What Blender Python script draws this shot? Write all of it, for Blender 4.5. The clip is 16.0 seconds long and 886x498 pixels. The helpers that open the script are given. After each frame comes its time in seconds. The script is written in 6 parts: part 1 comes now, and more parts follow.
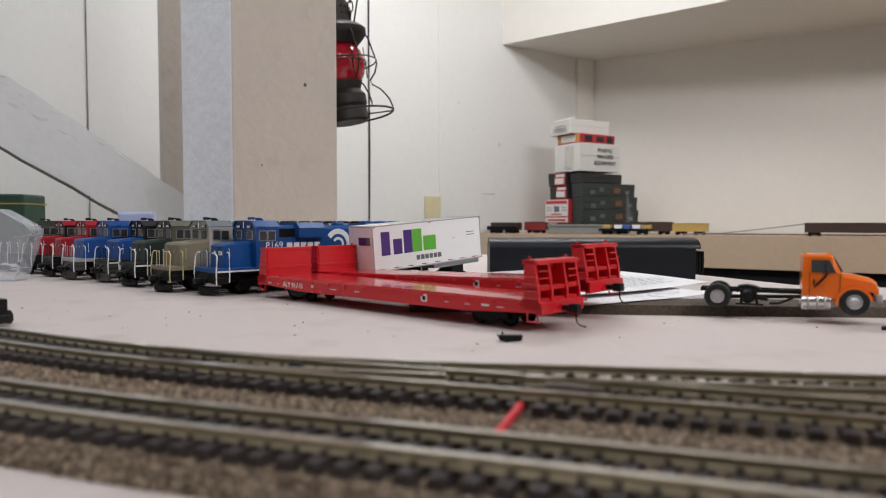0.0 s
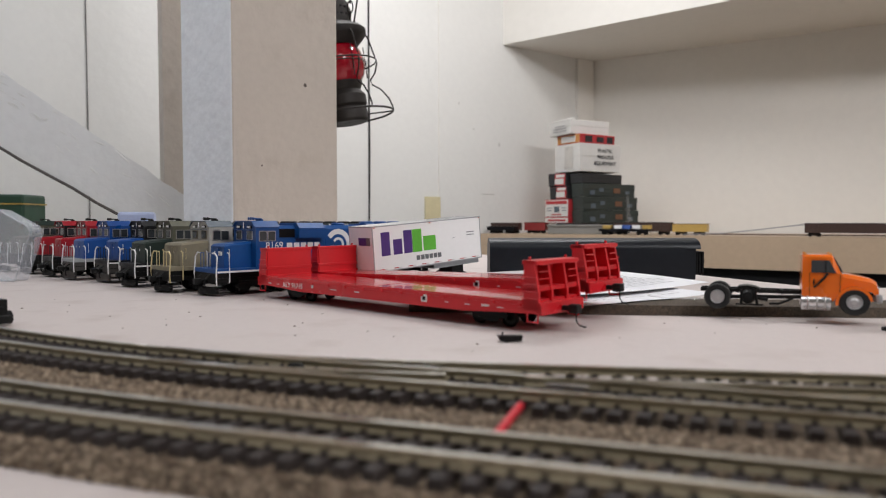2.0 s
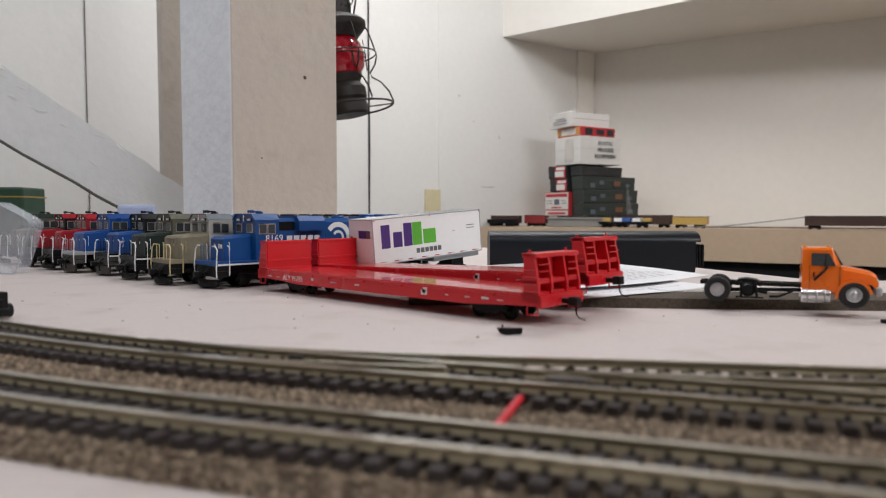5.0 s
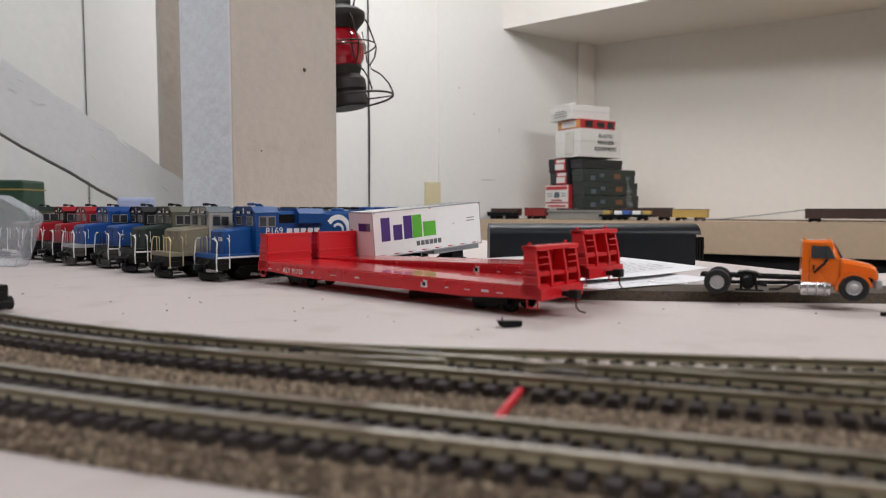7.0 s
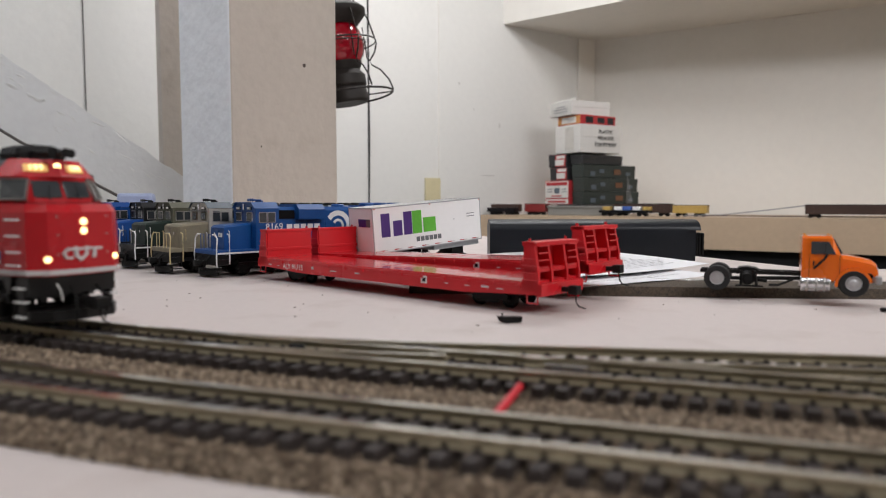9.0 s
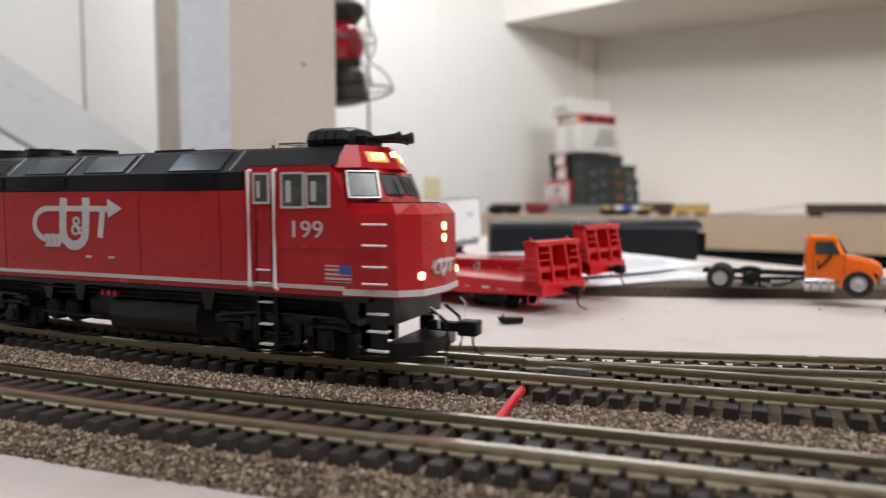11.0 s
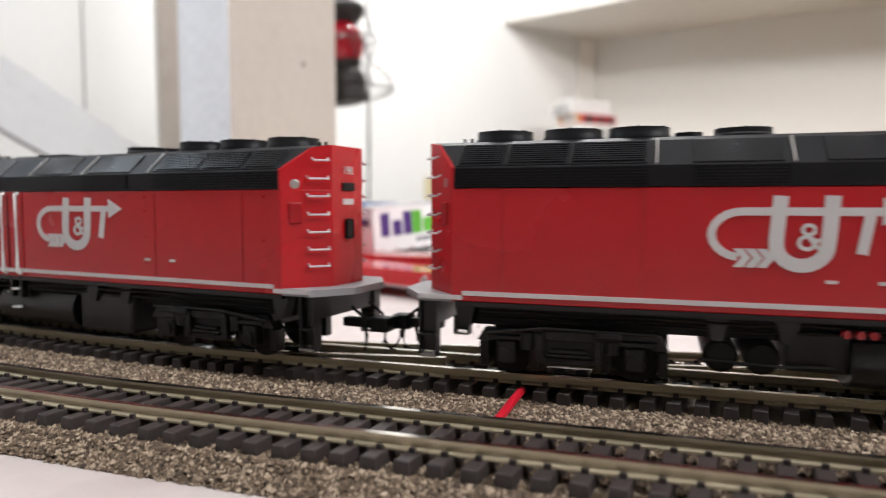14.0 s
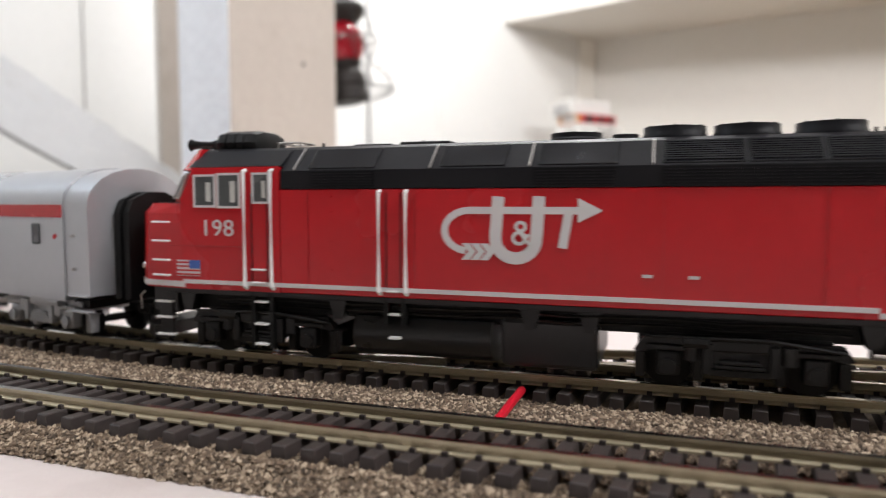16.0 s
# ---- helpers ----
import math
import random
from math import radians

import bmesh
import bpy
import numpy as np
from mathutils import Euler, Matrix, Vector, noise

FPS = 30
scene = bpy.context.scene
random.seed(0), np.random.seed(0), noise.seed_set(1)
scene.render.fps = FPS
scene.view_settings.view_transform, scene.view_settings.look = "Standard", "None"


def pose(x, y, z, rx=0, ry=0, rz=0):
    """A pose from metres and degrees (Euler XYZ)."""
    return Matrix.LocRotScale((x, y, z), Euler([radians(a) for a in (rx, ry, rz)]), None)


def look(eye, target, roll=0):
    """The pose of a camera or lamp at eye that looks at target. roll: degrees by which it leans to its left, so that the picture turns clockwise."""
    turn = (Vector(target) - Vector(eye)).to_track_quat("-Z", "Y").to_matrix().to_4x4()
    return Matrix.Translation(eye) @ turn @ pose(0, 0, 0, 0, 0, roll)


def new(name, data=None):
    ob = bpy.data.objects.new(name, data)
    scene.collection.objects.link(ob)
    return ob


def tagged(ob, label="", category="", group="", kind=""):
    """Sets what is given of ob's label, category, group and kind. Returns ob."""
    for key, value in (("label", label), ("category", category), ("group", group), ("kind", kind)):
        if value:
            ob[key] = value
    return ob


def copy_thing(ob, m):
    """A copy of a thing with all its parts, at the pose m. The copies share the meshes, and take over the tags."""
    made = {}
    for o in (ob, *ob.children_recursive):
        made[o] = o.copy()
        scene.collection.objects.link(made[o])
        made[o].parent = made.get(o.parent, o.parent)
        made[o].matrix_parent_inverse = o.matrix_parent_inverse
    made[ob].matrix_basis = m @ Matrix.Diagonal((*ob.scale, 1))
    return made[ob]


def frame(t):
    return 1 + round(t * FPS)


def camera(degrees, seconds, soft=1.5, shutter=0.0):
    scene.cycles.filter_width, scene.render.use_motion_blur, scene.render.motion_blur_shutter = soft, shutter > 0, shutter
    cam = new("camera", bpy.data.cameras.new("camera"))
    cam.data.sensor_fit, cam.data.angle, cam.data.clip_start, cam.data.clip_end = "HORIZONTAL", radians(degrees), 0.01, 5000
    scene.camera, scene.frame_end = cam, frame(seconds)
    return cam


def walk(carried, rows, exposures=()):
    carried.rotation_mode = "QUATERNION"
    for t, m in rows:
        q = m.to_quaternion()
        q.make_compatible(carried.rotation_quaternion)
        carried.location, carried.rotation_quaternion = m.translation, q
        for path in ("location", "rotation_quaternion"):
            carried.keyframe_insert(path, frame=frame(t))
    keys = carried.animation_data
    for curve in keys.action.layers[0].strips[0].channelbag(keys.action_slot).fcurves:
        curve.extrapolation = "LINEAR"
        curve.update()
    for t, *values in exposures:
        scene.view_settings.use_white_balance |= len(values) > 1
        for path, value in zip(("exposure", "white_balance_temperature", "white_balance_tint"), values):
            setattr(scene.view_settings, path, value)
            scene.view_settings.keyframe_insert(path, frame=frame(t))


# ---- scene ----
# ---- camera and its way: a phone resting on the layout, slowly sagging forward ----
LENS = 66.3
EYE = 0.053


def tilt(t_rows):
    return [(t, pose(0, y, EYE, 90 - math.degrees(math.atan((441 - h) / 1200.0)), 0, yaw)) for t, y, h, yaw in t_rows]


cam = camera(LENS, 16.0, 1.1, 0.4)
walk(cam, tilt([(0.0, 0.0, 392, 0), (1.0, 0.0, 392.3, 0), (2.2, 0.0, 392.5, 0), (3.0, 0.0, 390.5, 0),
                (3.5, 0.0, 388, 0), (4.0, 0.0, 385.5, 0), (6.5, 0.0, 370, 0), (7.0, 0.0, 367, 0),
                (7.5, 0.0, 365, 0), (8.0, 0.0, 362, 0), (8.5, 0.0, 361.5, 0), (9.0, 0.0, 359.5, 0),
                (11.3, 0.004, 358.5, 0), (12.5, 0.004, 358.5, 0), (14.0, 0.004, 358.5, 0), (16.0, 0.004, 358.5, 0)]),
     [(0.0, -0.15), (9.0, -0.15), (11.3, 0.25), (12.5, 0.50), (16.0, 0.65)])

# ---- world and lamps ----
world = bpy.data.worlds.new("room_world")
scene.world = world
world.use_nodes = True
world.node_tree.nodes["Background"].inputs[0].default_value = (0.9, 0.93, 1.0, 1)
world.node_tree.nodes["Background"].inputs[1].default_value = 0.02
scene.view_settings.exposure = 0.0


def area_lamp(name, at, target, sx, sy, watts, colour):
    d = bpy.data.lights.new(name, "AREA")
    d.shape, d.size, d.size_y, d.energy, d.color = "RECTANGLE", sx, sy, watts, colour
    o = new(name, d)
    o.matrix_world = look(at, target)
    return o


# lamps added unseen under the ceiling; the first is tilted to wash the wall
area_lamp("unseen_ceiling_lamp", (1.25, -0.45, 1.22), (1.30, 1.6, 0.30), 1.2, 0.20, 34, (0.985, 0.975, 1.0))
area_lamp("unseen_ceiling_lamp", (0.05, 1.45, 1.22), (0.05, 1.5, 0), 0.9, 0.22, 14.5, (0.985, 0.98, 1.0))
# cool lamp added on the left for the bluish light there
area_lamp("unseen_ceiling_lamp", (-1.15, 0.72, 1.22), (-0.95, 0.80, 0), 0.30, 1.2, 6.5, (0.74, 0.86, 1.0))
area_lamp("unseen_ceiling_lamp", (-0.35, 0.02, 1.22), (-0.35, 0.05, 0), 1.2, 0.16, 5.5, (0.985, 0.975, 1.0))

# ---- materials ----


def mat(name, col, rough=0.5, metal=0.0, var=0.12, fine=400.0, coarse=30.0, bump=0.0, bscale=900.0, coat=0.0, spec=0.5,
        glow=None, power=0.0, rnd=0.0, dirt=None, dirt_amount=0.0):
    m = bpy.data.materials.new(name)
    m.use_nodes = True
    nt = m.node_tree
    b = nt.nodes["Principled BSDF"]
    b.inputs["Roughness"].default_value = rough
    b.inputs["Metallic"].default_value = metal
    b.inputs["Coat Weight"].default_value = coat
    b.inputs["Specular IOR Level"].default_value = spec
    tc = nt.nodes.new("ShaderNodeTexCoord")

    def noise_node(scale, detail=4):
        n = nt.nodes.new("ShaderNodeTexNoise")
        n.inputs["Scale"].default_value = scale
        n.inputs["Detail"].default_value = detail
        nt.links.new(tc.outputs["Object"], n.inputs["Vector"])
        return n
    n1, n2 = noise_node(fine), noise_node(coarse)
    add = nt.nodes.new("ShaderNodeMath")
    add.operation = "ADD"
    nt.links.new(n1.outputs["Fac"], add.inputs[0])
    nt.links.new(n2.outputs["Fac"], add.inputs[1])
    src = add.outputs[0]
    if rnd:
        oi = nt.nodes.new("ShaderNodeObjectInfo")
        mm = nt.nodes.new("ShaderNodeMath")
        mm.operation = "MULTIPLY_ADD"
        mm.inputs[1].default_value = rnd
        nt.links.new(oi.outputs["Random"], mm.inputs[0])
        nt.links.new(src, mm.inputs[2])
        src = mm.outputs[0]
    mr = nt.nodes.new("ShaderNodeMapRange")
    mr.inputs["From Min"].default_value, mr.inputs["From Max"].default_value = 0.55, 1.45 + rnd
    nt.links.new(src, mr.inputs["Value"])
    mix = nt.nodes.new("ShaderNodeMix")
    mix.data_type = "RGBA"
    mix.inputs["A"].default_value = (*[max(0, c * (1 - var)) for c in col], 1)
    mix.inputs["B"].default_value = (*[min(1, c * (1 + var)) for c in col], 1)
    nt.links.new(mr.outputs[0], mix.inputs["Factor"])
    out = mix.outputs["Result"]
    if dirt:
        n3 = noise_node(coarse * 3.1, 6)
        ramp = nt.nodes.new("ShaderNodeMapRange")
        ramp.inputs["From Min"].default_value, ramp.inputs["From Max"].default_value = 0.62 - dirt_amount * 0.3, 0.75
        nt.links.new(n3.outputs["Fac"], ramp.inputs["Value"])
        mx = nt.nodes.new("ShaderNodeMix")
        mx.data_type = "RGBA"
        nt.links.new(ramp.outputs[0], mx.inputs["Factor"])
        nt.links.new(out, mx.inputs["A"])
        mx.inputs["B"].default_value = (*dirt, 1)
        out = mx.outputs["Result"]
    nt.links.new(out, b.inputs["Base Color"])
    rr = nt.nodes.new("ShaderNodeMapRange")
    rr.inputs["From Min"].default_value, rr.inputs["From Max"].default_value = 0.3, 0.7
    rr.inputs["To Min"].default_value, rr.inputs["To Max"].default_value = max(0.02, rough - 0.08), min(1, rough + 0.08)
    nt.links.new(n2.outputs["Fac"], rr.inputs["Value"])
    nt.links.new(rr.outputs[0], b.inputs["Roughness"])
    if bump:
        bn = nt.nodes.new("ShaderNodeBump")
        bn.inputs["Strength"].default_value = bump
        bn.inputs["Distance"].default_value = 0.6 / bscale
        n4 = noise_node(bscale, 5)
        nt.links.new(n4.outputs["Fac"], bn.inputs["Height"])
        nt.links.new(bn.outputs[0], b.inputs["Normal"])
    if glow:
        b.inputs["Emission Color"].default_value = (*glow, 1)
        b.inputs["Emission Strength"].default_value = power
    return m


def glass_mat(name, col=(0.9, 0.93, 0.92), alpha=0.25, rough=0.08):
    m = mat(name, col, rough, var=0.03)
    b = m.node_tree.nodes["Principled BSDF"]
    b.inputs["Alpha"].default_value = alpha
    return m


M_TABLE = mat("painted_tabletop", (0.58, 0.515, 0.49), 0.6, var=0.05, fine=220, coarse=9, bump=0.15, bscale=500,
              dirt=(0.5, 0.43, 0.4), dirt_amount=0.25)
M_WALL = mat("old_white_paint", (0.74, 0.73, 0.70), 0.55, var=0.03, fine=60, coarse=2.5, bump=0.06, bscale=25)
M_WALL2 = mat("white_plaster_board", (0.80, 0.77, 0.715), 0.6, var=0.03, fine=40, coarse=2, bump=0.05, bscale=30)
# two post paints with shade and cool side light put into their tones
M_POST = mat("shaded_beige_paint", (0.53, 0.47, 0.41), 0.55, var=0.06, fine=90, coarse=6, bump=0.18, bscale=50, dirt=(0.47, 0.41, 0.35), dirt_amount=0.15)
M_POSTB = mat("cool_lit_white_paint", (0.88, 0.90, 0.93), 0.40, var=0.06, fine=90, coarse=8, bump=0.3, bscale=34, dirt=(0.80, 0.82, 0.86), dirt_amount=0.1)
M_CEIL = mat("greyed_ceiling_paint", (0.45, 0.44, 0.42), 0.7, var=0.02, fine=20, coarse=2)
# flat black that stands in for shade under table and shelf
M_UNDERSHADE = mat("black_undershade", (0.008, 0.008, 0.009), 0.9, var=0.2)
M_PLY = mat("pale_plywood", (0.50, 0.375, 0.26), 0.55, var=0.08, fine=70, coarse=6)
M_RAIL = mat("nickel_rail", (0.45, 0.395, 0.275), 0.38, metal=0.55, var=0.12, fine=900, coarse=60)
M_RAILTOP = mat("polished_railhead", (0.75, 0.73, 0.68), 0.20, metal=1.0, var=0.08, fine=900, coarse=60)
M_TIE = mat("brown_plastic_tie", (0.042, 0.033, 0.031), 0.5, spec=0.35, var=0.25, fine=900, coarse=120, rnd=0.5, bump=0.2, bscale=2500)
M_GRAVEL = mat("granular_roadbed", (0.15, 0.11, 0.075), 0.9, var=0.5, fine=1400, coarse=420, bump=0.6, bscale=900)


def gravel_mat():
    m = bpy.data.materials.new("ballast_grains")
    m.use_nodes = True
    nt = m.node_tree
    b = nt.nodes["Principled BSDF"]
    b.inputs["Roughness"].default_value = 0.85
    g = nt.nodes.new("ShaderNodeNewGeometry")
    r = nt.nodes.new("ShaderNodeValToRGB")
    r.color_ramp.elements[0].color = (0.055, 0.038, 0.025, 1)
    r.color_ramp.elements[1].color = (0.50, 0.40, 0.29, 1)
    e = r.color_ramp.elements.new(0.55)
    e.color = (0.175, 0.122, 0.08, 1)
    nt.links.new(g.outputs["Random Per Island"], r.inputs[0])
    nt.links.new(r.outputs[0], b.inputs["Base Color"])
    return m


M_GRAIN = gravel_mat()
M_DECK = mat("glossy_red_deck", (0.58, 0.012, 0.020), 0.20, var=0.05, fine=300, coarse=20, coat=0.6, spec=0.8)
M_RUN = mat("grimy_black_running_gear", (0.007, 0.0065, 0.0065), 0.38, var=0.4, fine=700, coarse=120, spec=0.4)
M_RED = mat("glossy_red_paint", (0.47, 0.009, 0.015), 0.26, var=0.06, fine=300, coarse=20, spec=0.4)
M_REDF = mat("bright_red_plastic", (0.60, 0.010, 0.018), 0.30, var=0.05, fine=300, coarse=20)
M_LBLACK = mat("satin_black_paint", (0.008, 0.008, 0.010), 0.42, var=0.2, fine=500, coarse=60, spec=0.2)
M_GLOSSB = mat("glossy_black_panel", (0.010, 0.011, 0.014), 0.20, var=0.25, fine=500, coarse=80, spec=0.5)
M_BLACK = mat("black_plastic", (0.007, 0.007, 0.007), 0.5, var=0.3, fine=700, coarse=90, spec=0.22)
M_GRATE = mat("dark_grille", (0.004, 0.004, 0.005), 0.5, var=0.3, spec=0.15)
M_SILVERP = mat("silver_grey_lettering", (0.62, 0.60, 0.60), 0.45, var=0.03)
M_WHITE = mat("white_plastic", (0.84, 0.83, 0.82), 0.4, var=0.03, fine=200, coarse=15)
M_CHROME = mat("chrome", (0.78, 0.78, 0.80), 0.18, metal=1.0, var=0.05)
M_STEEL = mat("dull_metal", (0.42, 0.40, 0.38), 0.4, metal=0.9, var=0.15)
M_COACH = mat("silver_paint", (0.42, 0.43, 0.45), 0.30, metal=0.45, var=0.04, fine=250, coarse=15)
M_GLASS = glass_mat("window_glass")
M_DARKGLASS = mat("dark_window_glass", (0.04, 0.045, 0.05), 0.08, var=0.1)
M_LAMP = mat("lit_headlight", (1, 0.75, 0.35), 0.3, glow=(1.0, 0.74, 0.34), power=2.8)
M_BOARD = mat("lit_number_board", (1, 0.6, 0.2), 0.4, glow=(1.0, 0.45, 0.12), power=0.16)
M_BLUEF = mat("flag_blue", (0.05, 0.12, 0.4), 0.5)
M_DECKG = mat("grey_platform_paint", (0.30, 0.30, 0.31), 0.5, var=0.1)
M_WIRE = mat("red_wire_jacket", (0.62, 0.012, 0.03), 0.35, var=0.05)

# ---- mesh helpers ----


def mesh_of(bm, name):
    me = bpy.data.meshes.new(name)
    bmesh.ops.recalc_face_normals(bm, faces=bm.faces[:])
    bm.to_mesh(me)
    bm.free()
    return me


def part(name, bm, material, parent=None, label="", m=None, smooth=False):
    me = mesh_of(bm, name)
    for mm in (material if isinstance(material, (list, tuple)) else [material]):
        me.materials.append(mm)
    if smooth:
        for p in me.polygons:
            p.use_smooth = True
        try:
            me.set_sharp_from_angle(angle=radians(35))
        except AttributeError:
            pass
    ob = new(name, me)
    if parent is not None:
        ob.parent = parent
    if m is not None:
        ob.matrix_basis = m
    if label:
        ob["label"] = label
    return ob


def thing(name, label, category, m=None, group="", kind=""):
    ob = new(name)
    ob.empty_display_size = 0.01
    if m is not None:
        ob.matrix_basis = m
    return tagged(ob, label, category, group, kind)


def box(bm, x0, x1, y0, y1, z0, z1, bev=0.0, idx=0, m=None):
    tmp = bmesh.new()
    bmesh.ops.create_cube(tmp, size=1)
    for v in tmp.verts:
        v.co = Vector((x0 + (v.co.x + .5) * (x1 - x0), y0 + (v.co.y + .5) * (y1 - y0), z0 + (v.co.z + .5) * (z1 - z0)))
    if bev:
        bmesh.ops.bevel(tmp, geom=tmp.edges[:], offset=bev, segments=2, affect="EDGES", profile=0.5)
    return merge(bm, tmp, idx, m)


def merge(bm, tmp, idx=0, m=None):
    vs = {}
    for v in tmp.verts:
        vs[v] = bm.verts.new(m @ v.co if m is not None else v.co)
    for f in tmp.faces:
        try:
            g = bm.faces.new([vs[v] for v in f.verts])
            g.material_index = idx
        except ValueError:
            pass
    tmp.free()
    return bm


def cyl(bm, p0, p1, r, seg=12, r1=None, idx=0):
    p0, p1 = Vector(p0), Vector(p1)
    q = (p1 - p0).to_track_quat("Z", "Y").to_matrix()
    r1 = r if r1 is None else r1
    rings = []
    for p, rr in ((p0, r), (p1, r1)):
        rings.append([bm.verts.new(p + q @ Vector((rr * math.cos(2 * math.pi * i / seg), rr * math.sin(2 * math.pi * i / seg), 0))) for i in range(seg)])
    for i in range(seg):
        f = bm.faces.new((rings[0][i], rings[0][(i + 1) % seg], rings[1][(i + 1) % seg], rings[1][i]))
        f.material_index = idx
    for ring in (rings[0][::-1], rings[1]):
        f = bm.faces.new(ring)
        f.material_index = idx
    return bm


def lathe(bm, prof, seg=20, at=(0, 0, 0), axis="Z", idx=0):
    """prof: (radius, height) pairs."""
    rings = []
    at = Vector(at)
    for r, h in prof:
        ring = []
        for i in range(seg):
            a = 2 * math.pi * i / seg
            c, s = r * math.cos(a), r * math.sin(a)
            ring.append(bm.verts.new(at + (Vector((c, s, h)) if axis == "Z" else Vector((c, h, s)) if axis == "Y" else Vector((h, c, s)))))
        rings.append(ring)
    for a, b in zip(rings, rings[1:]):
        for i in range(seg):
            f = bm.faces.new((a[i], a[(i + 1) % seg], b[(i + 1) % seg], b[i]))
            f.material_index = idx
    for ring in (rings[0], rings[-1]):
        f = bm.faces.new(ring)
        f.material_index = idx
    return bm


def loft(bm, polys, idx=0, cap=True):
    """Closed rings of 3D points joined one to the next."""
    rings = [[bm.verts.new(p) for p in poly] for poly in polys]
    n = len(rings[0])
    for a, b in zip(rings, rings[1:]):
        for i in range(n):
            try:
                f = bm.faces.new((a[i], a[(i + 1) % n], b[(i + 1) % n], b[i]))
                f.material_index = idx
            except ValueError:
                pass
    if cap:
        for ring in (rings[0][::-1], rings[-1]):
            f = bm.faces.new(ring)
            f.material_index = idx
    return bm


def tube(bm, pts, r, seg=8, idx=0):
    pts = [Vector(p) for p in pts]
    rings = []
    for i, p in enumerate(pts):
        d = (pts[min(i + 1, len(pts) - 1)] - pts[max(i - 1, 0)]).normalized()
        q = d.to_track_quat("Z", "Y").to_matrix()
        rings.append([p + q @ Vector((r * math.cos(2 * math.pi * k / seg), r * math.sin(2 * math.pi * k / seg), 0)) for k in range(seg)])
    return loft(bm, rings, idx)


def prism(bm, poly, a, b, axis="Y", idx=0):
    """2D outline pushed along an axis: (x, z) along Y, (y, z) along X, (x, y) along Z."""
    def at(p, w):
        return (p[0], w, p[1]) if axis == "Y" else (w, p[0], p[1]) if axis == "X" else (p[0], p[1], w)
    return loft(bm, [[at(p, a) for p in poly], [at(p, b) for p in poly]], idx)


def letters(body, size, material, m, parent, label="", name="lettering", depth=0.00006, align="CENTER"):
    c = bpy.data.curves.new(name, "FONT")
    c.body, c.size, c.extrude, c.align_x, c.align_y = body, size, depth, align, "CENTER"
    c.resolution_u = 3
    tmp = bpy.data.objects.new("tmp_text", c)
    scene.collection.objects.link(tmp)
    me = bpy.data.meshes.new_from_object(tmp.evaluated_get(bpy.context.evaluated_depsgraph_get()))
    bpy.data.objects.remove(tmp)
    bpy.data.curves.remove(c)
    me.materials.clear()
    me.materials.append(material)
    ob = new(name, me)
    ob.parent = parent
    ob.matrix_basis = m
    if label:
        ob["label"] = label
    return ob


def rotz(a):
    return Matrix.Rotation(a, 4, "Z")


SIDE = Matrix(((1, 0, 0, 0), (0, 0, -1, 0), (0, 1, 0, 0), (0, 0, 0, 1)))     # a flat sign turned to face -y

# ---- the railway line: straight to the right, curving away to the left ----
TA = radians(-18.0)
T0 = Vector((0.0, 0.1880))
S0, TR, TH, TH2 = -0.035, 0.75, radians(17), radians(29)
RAILTOP = 0.010


def centre(s, off=0.0):
    """Place and heading of the running line at s metres along it, off metres to its far side."""
    d = Vector((math.cos(TA), math.sin(TA)))
    n = Vector((-math.sin(TA), math.cos(TA)))
    if s >= S0:
        p, a = T0 + d * s, TA
    else:
        length = S0 - s
        th = min(length / TR, TH)
        a = TA - th
        p = T0 + d * S0 + n * TR - TR * Vector((-math.sin(a), math.cos(a)))
        if length / TR > TH:
            # the line eases back the other way, then runs straight
            left = length - TR * TH
            th2 = min(left / TR, TH2)
            a2 = a + th2
            p = p + TR * (Vector((math.sin(a), -math.cos(a))) - Vector((math.sin(a2), -math.cos(a2))))
            p = p - Vector((math.cos(a2), math.sin(a2))) * max(0.0, left - TR * TH2)
            a = a2
    return p + Vector((-math.sin(a), math.cos(a))) * off, a


def on_line(s0, s1, z=RAILTOP):
    """Pose of a vehicle whose bogie pins are at s0 (rear) and s1 (front)."""
    a, b = centre(s0)[0], centre(s1)[0]
    mid, d = (a + b) / 2, b - a
    return pose(mid.x, mid.y, z, 0, 0, math.degrees(math.atan2(d.y, d.x)))

# ---- the room ----


def slab(name, outline, z0, z1, material, label, category="", kind="structure"):
    bm = bmesh.new()
    prism(bm, outline, z0, z1, "Z")
    ob = part(name, bm, material)
    return tagged(ob, label, category, "", kind)


def wall_run(name, a, b, z0, z1, thick, material, label):
    """An upright wall from a to b; its thickness lies to the left of that way."""
    a, b = Vector(a), Vector(b)
    d = (b - a).normalized()
    n = Vector((-d.y, d.x)) * thick
    return slab(name, [a, b, b + n, a + n], z0, z1, material, label, "wall")


FLOOR, CEIL = -1.05, 1.25
CORNER = (0.565, 2.60)
WDIR = Vector((0.359, 0.243)).normalized()
w1_start = Vector(CORNER) - WDIR * 2.7
slab("floor", [(-2.6, -2.2), (2.6, -2.2), (2.6, 3.4), (-2.6, 3.4)], FLOOR - 0.05, FLOOR, mat("grey_concrete", (0.3, 0.29, 0.28), 0.8, var=0.15, fine=40, coarse=3), "grey concrete basement floor", "floor")
# unseen ceiling, toned grey to cut its reflections and bounce
slab("ceiling", [(-2.6, -2.2), (2.6, -2.2), (2.6, 3.4), (-2.6, 3.4)], CEIL, CEIL + 0.05, M_CEIL, "plain grey basement ceiling", "ceiling")
wall_run("wall_north", w1_start, CORNER, FLOOR, CEIL, 0.08, M_WALL, "white painted board wall with vertical seams")
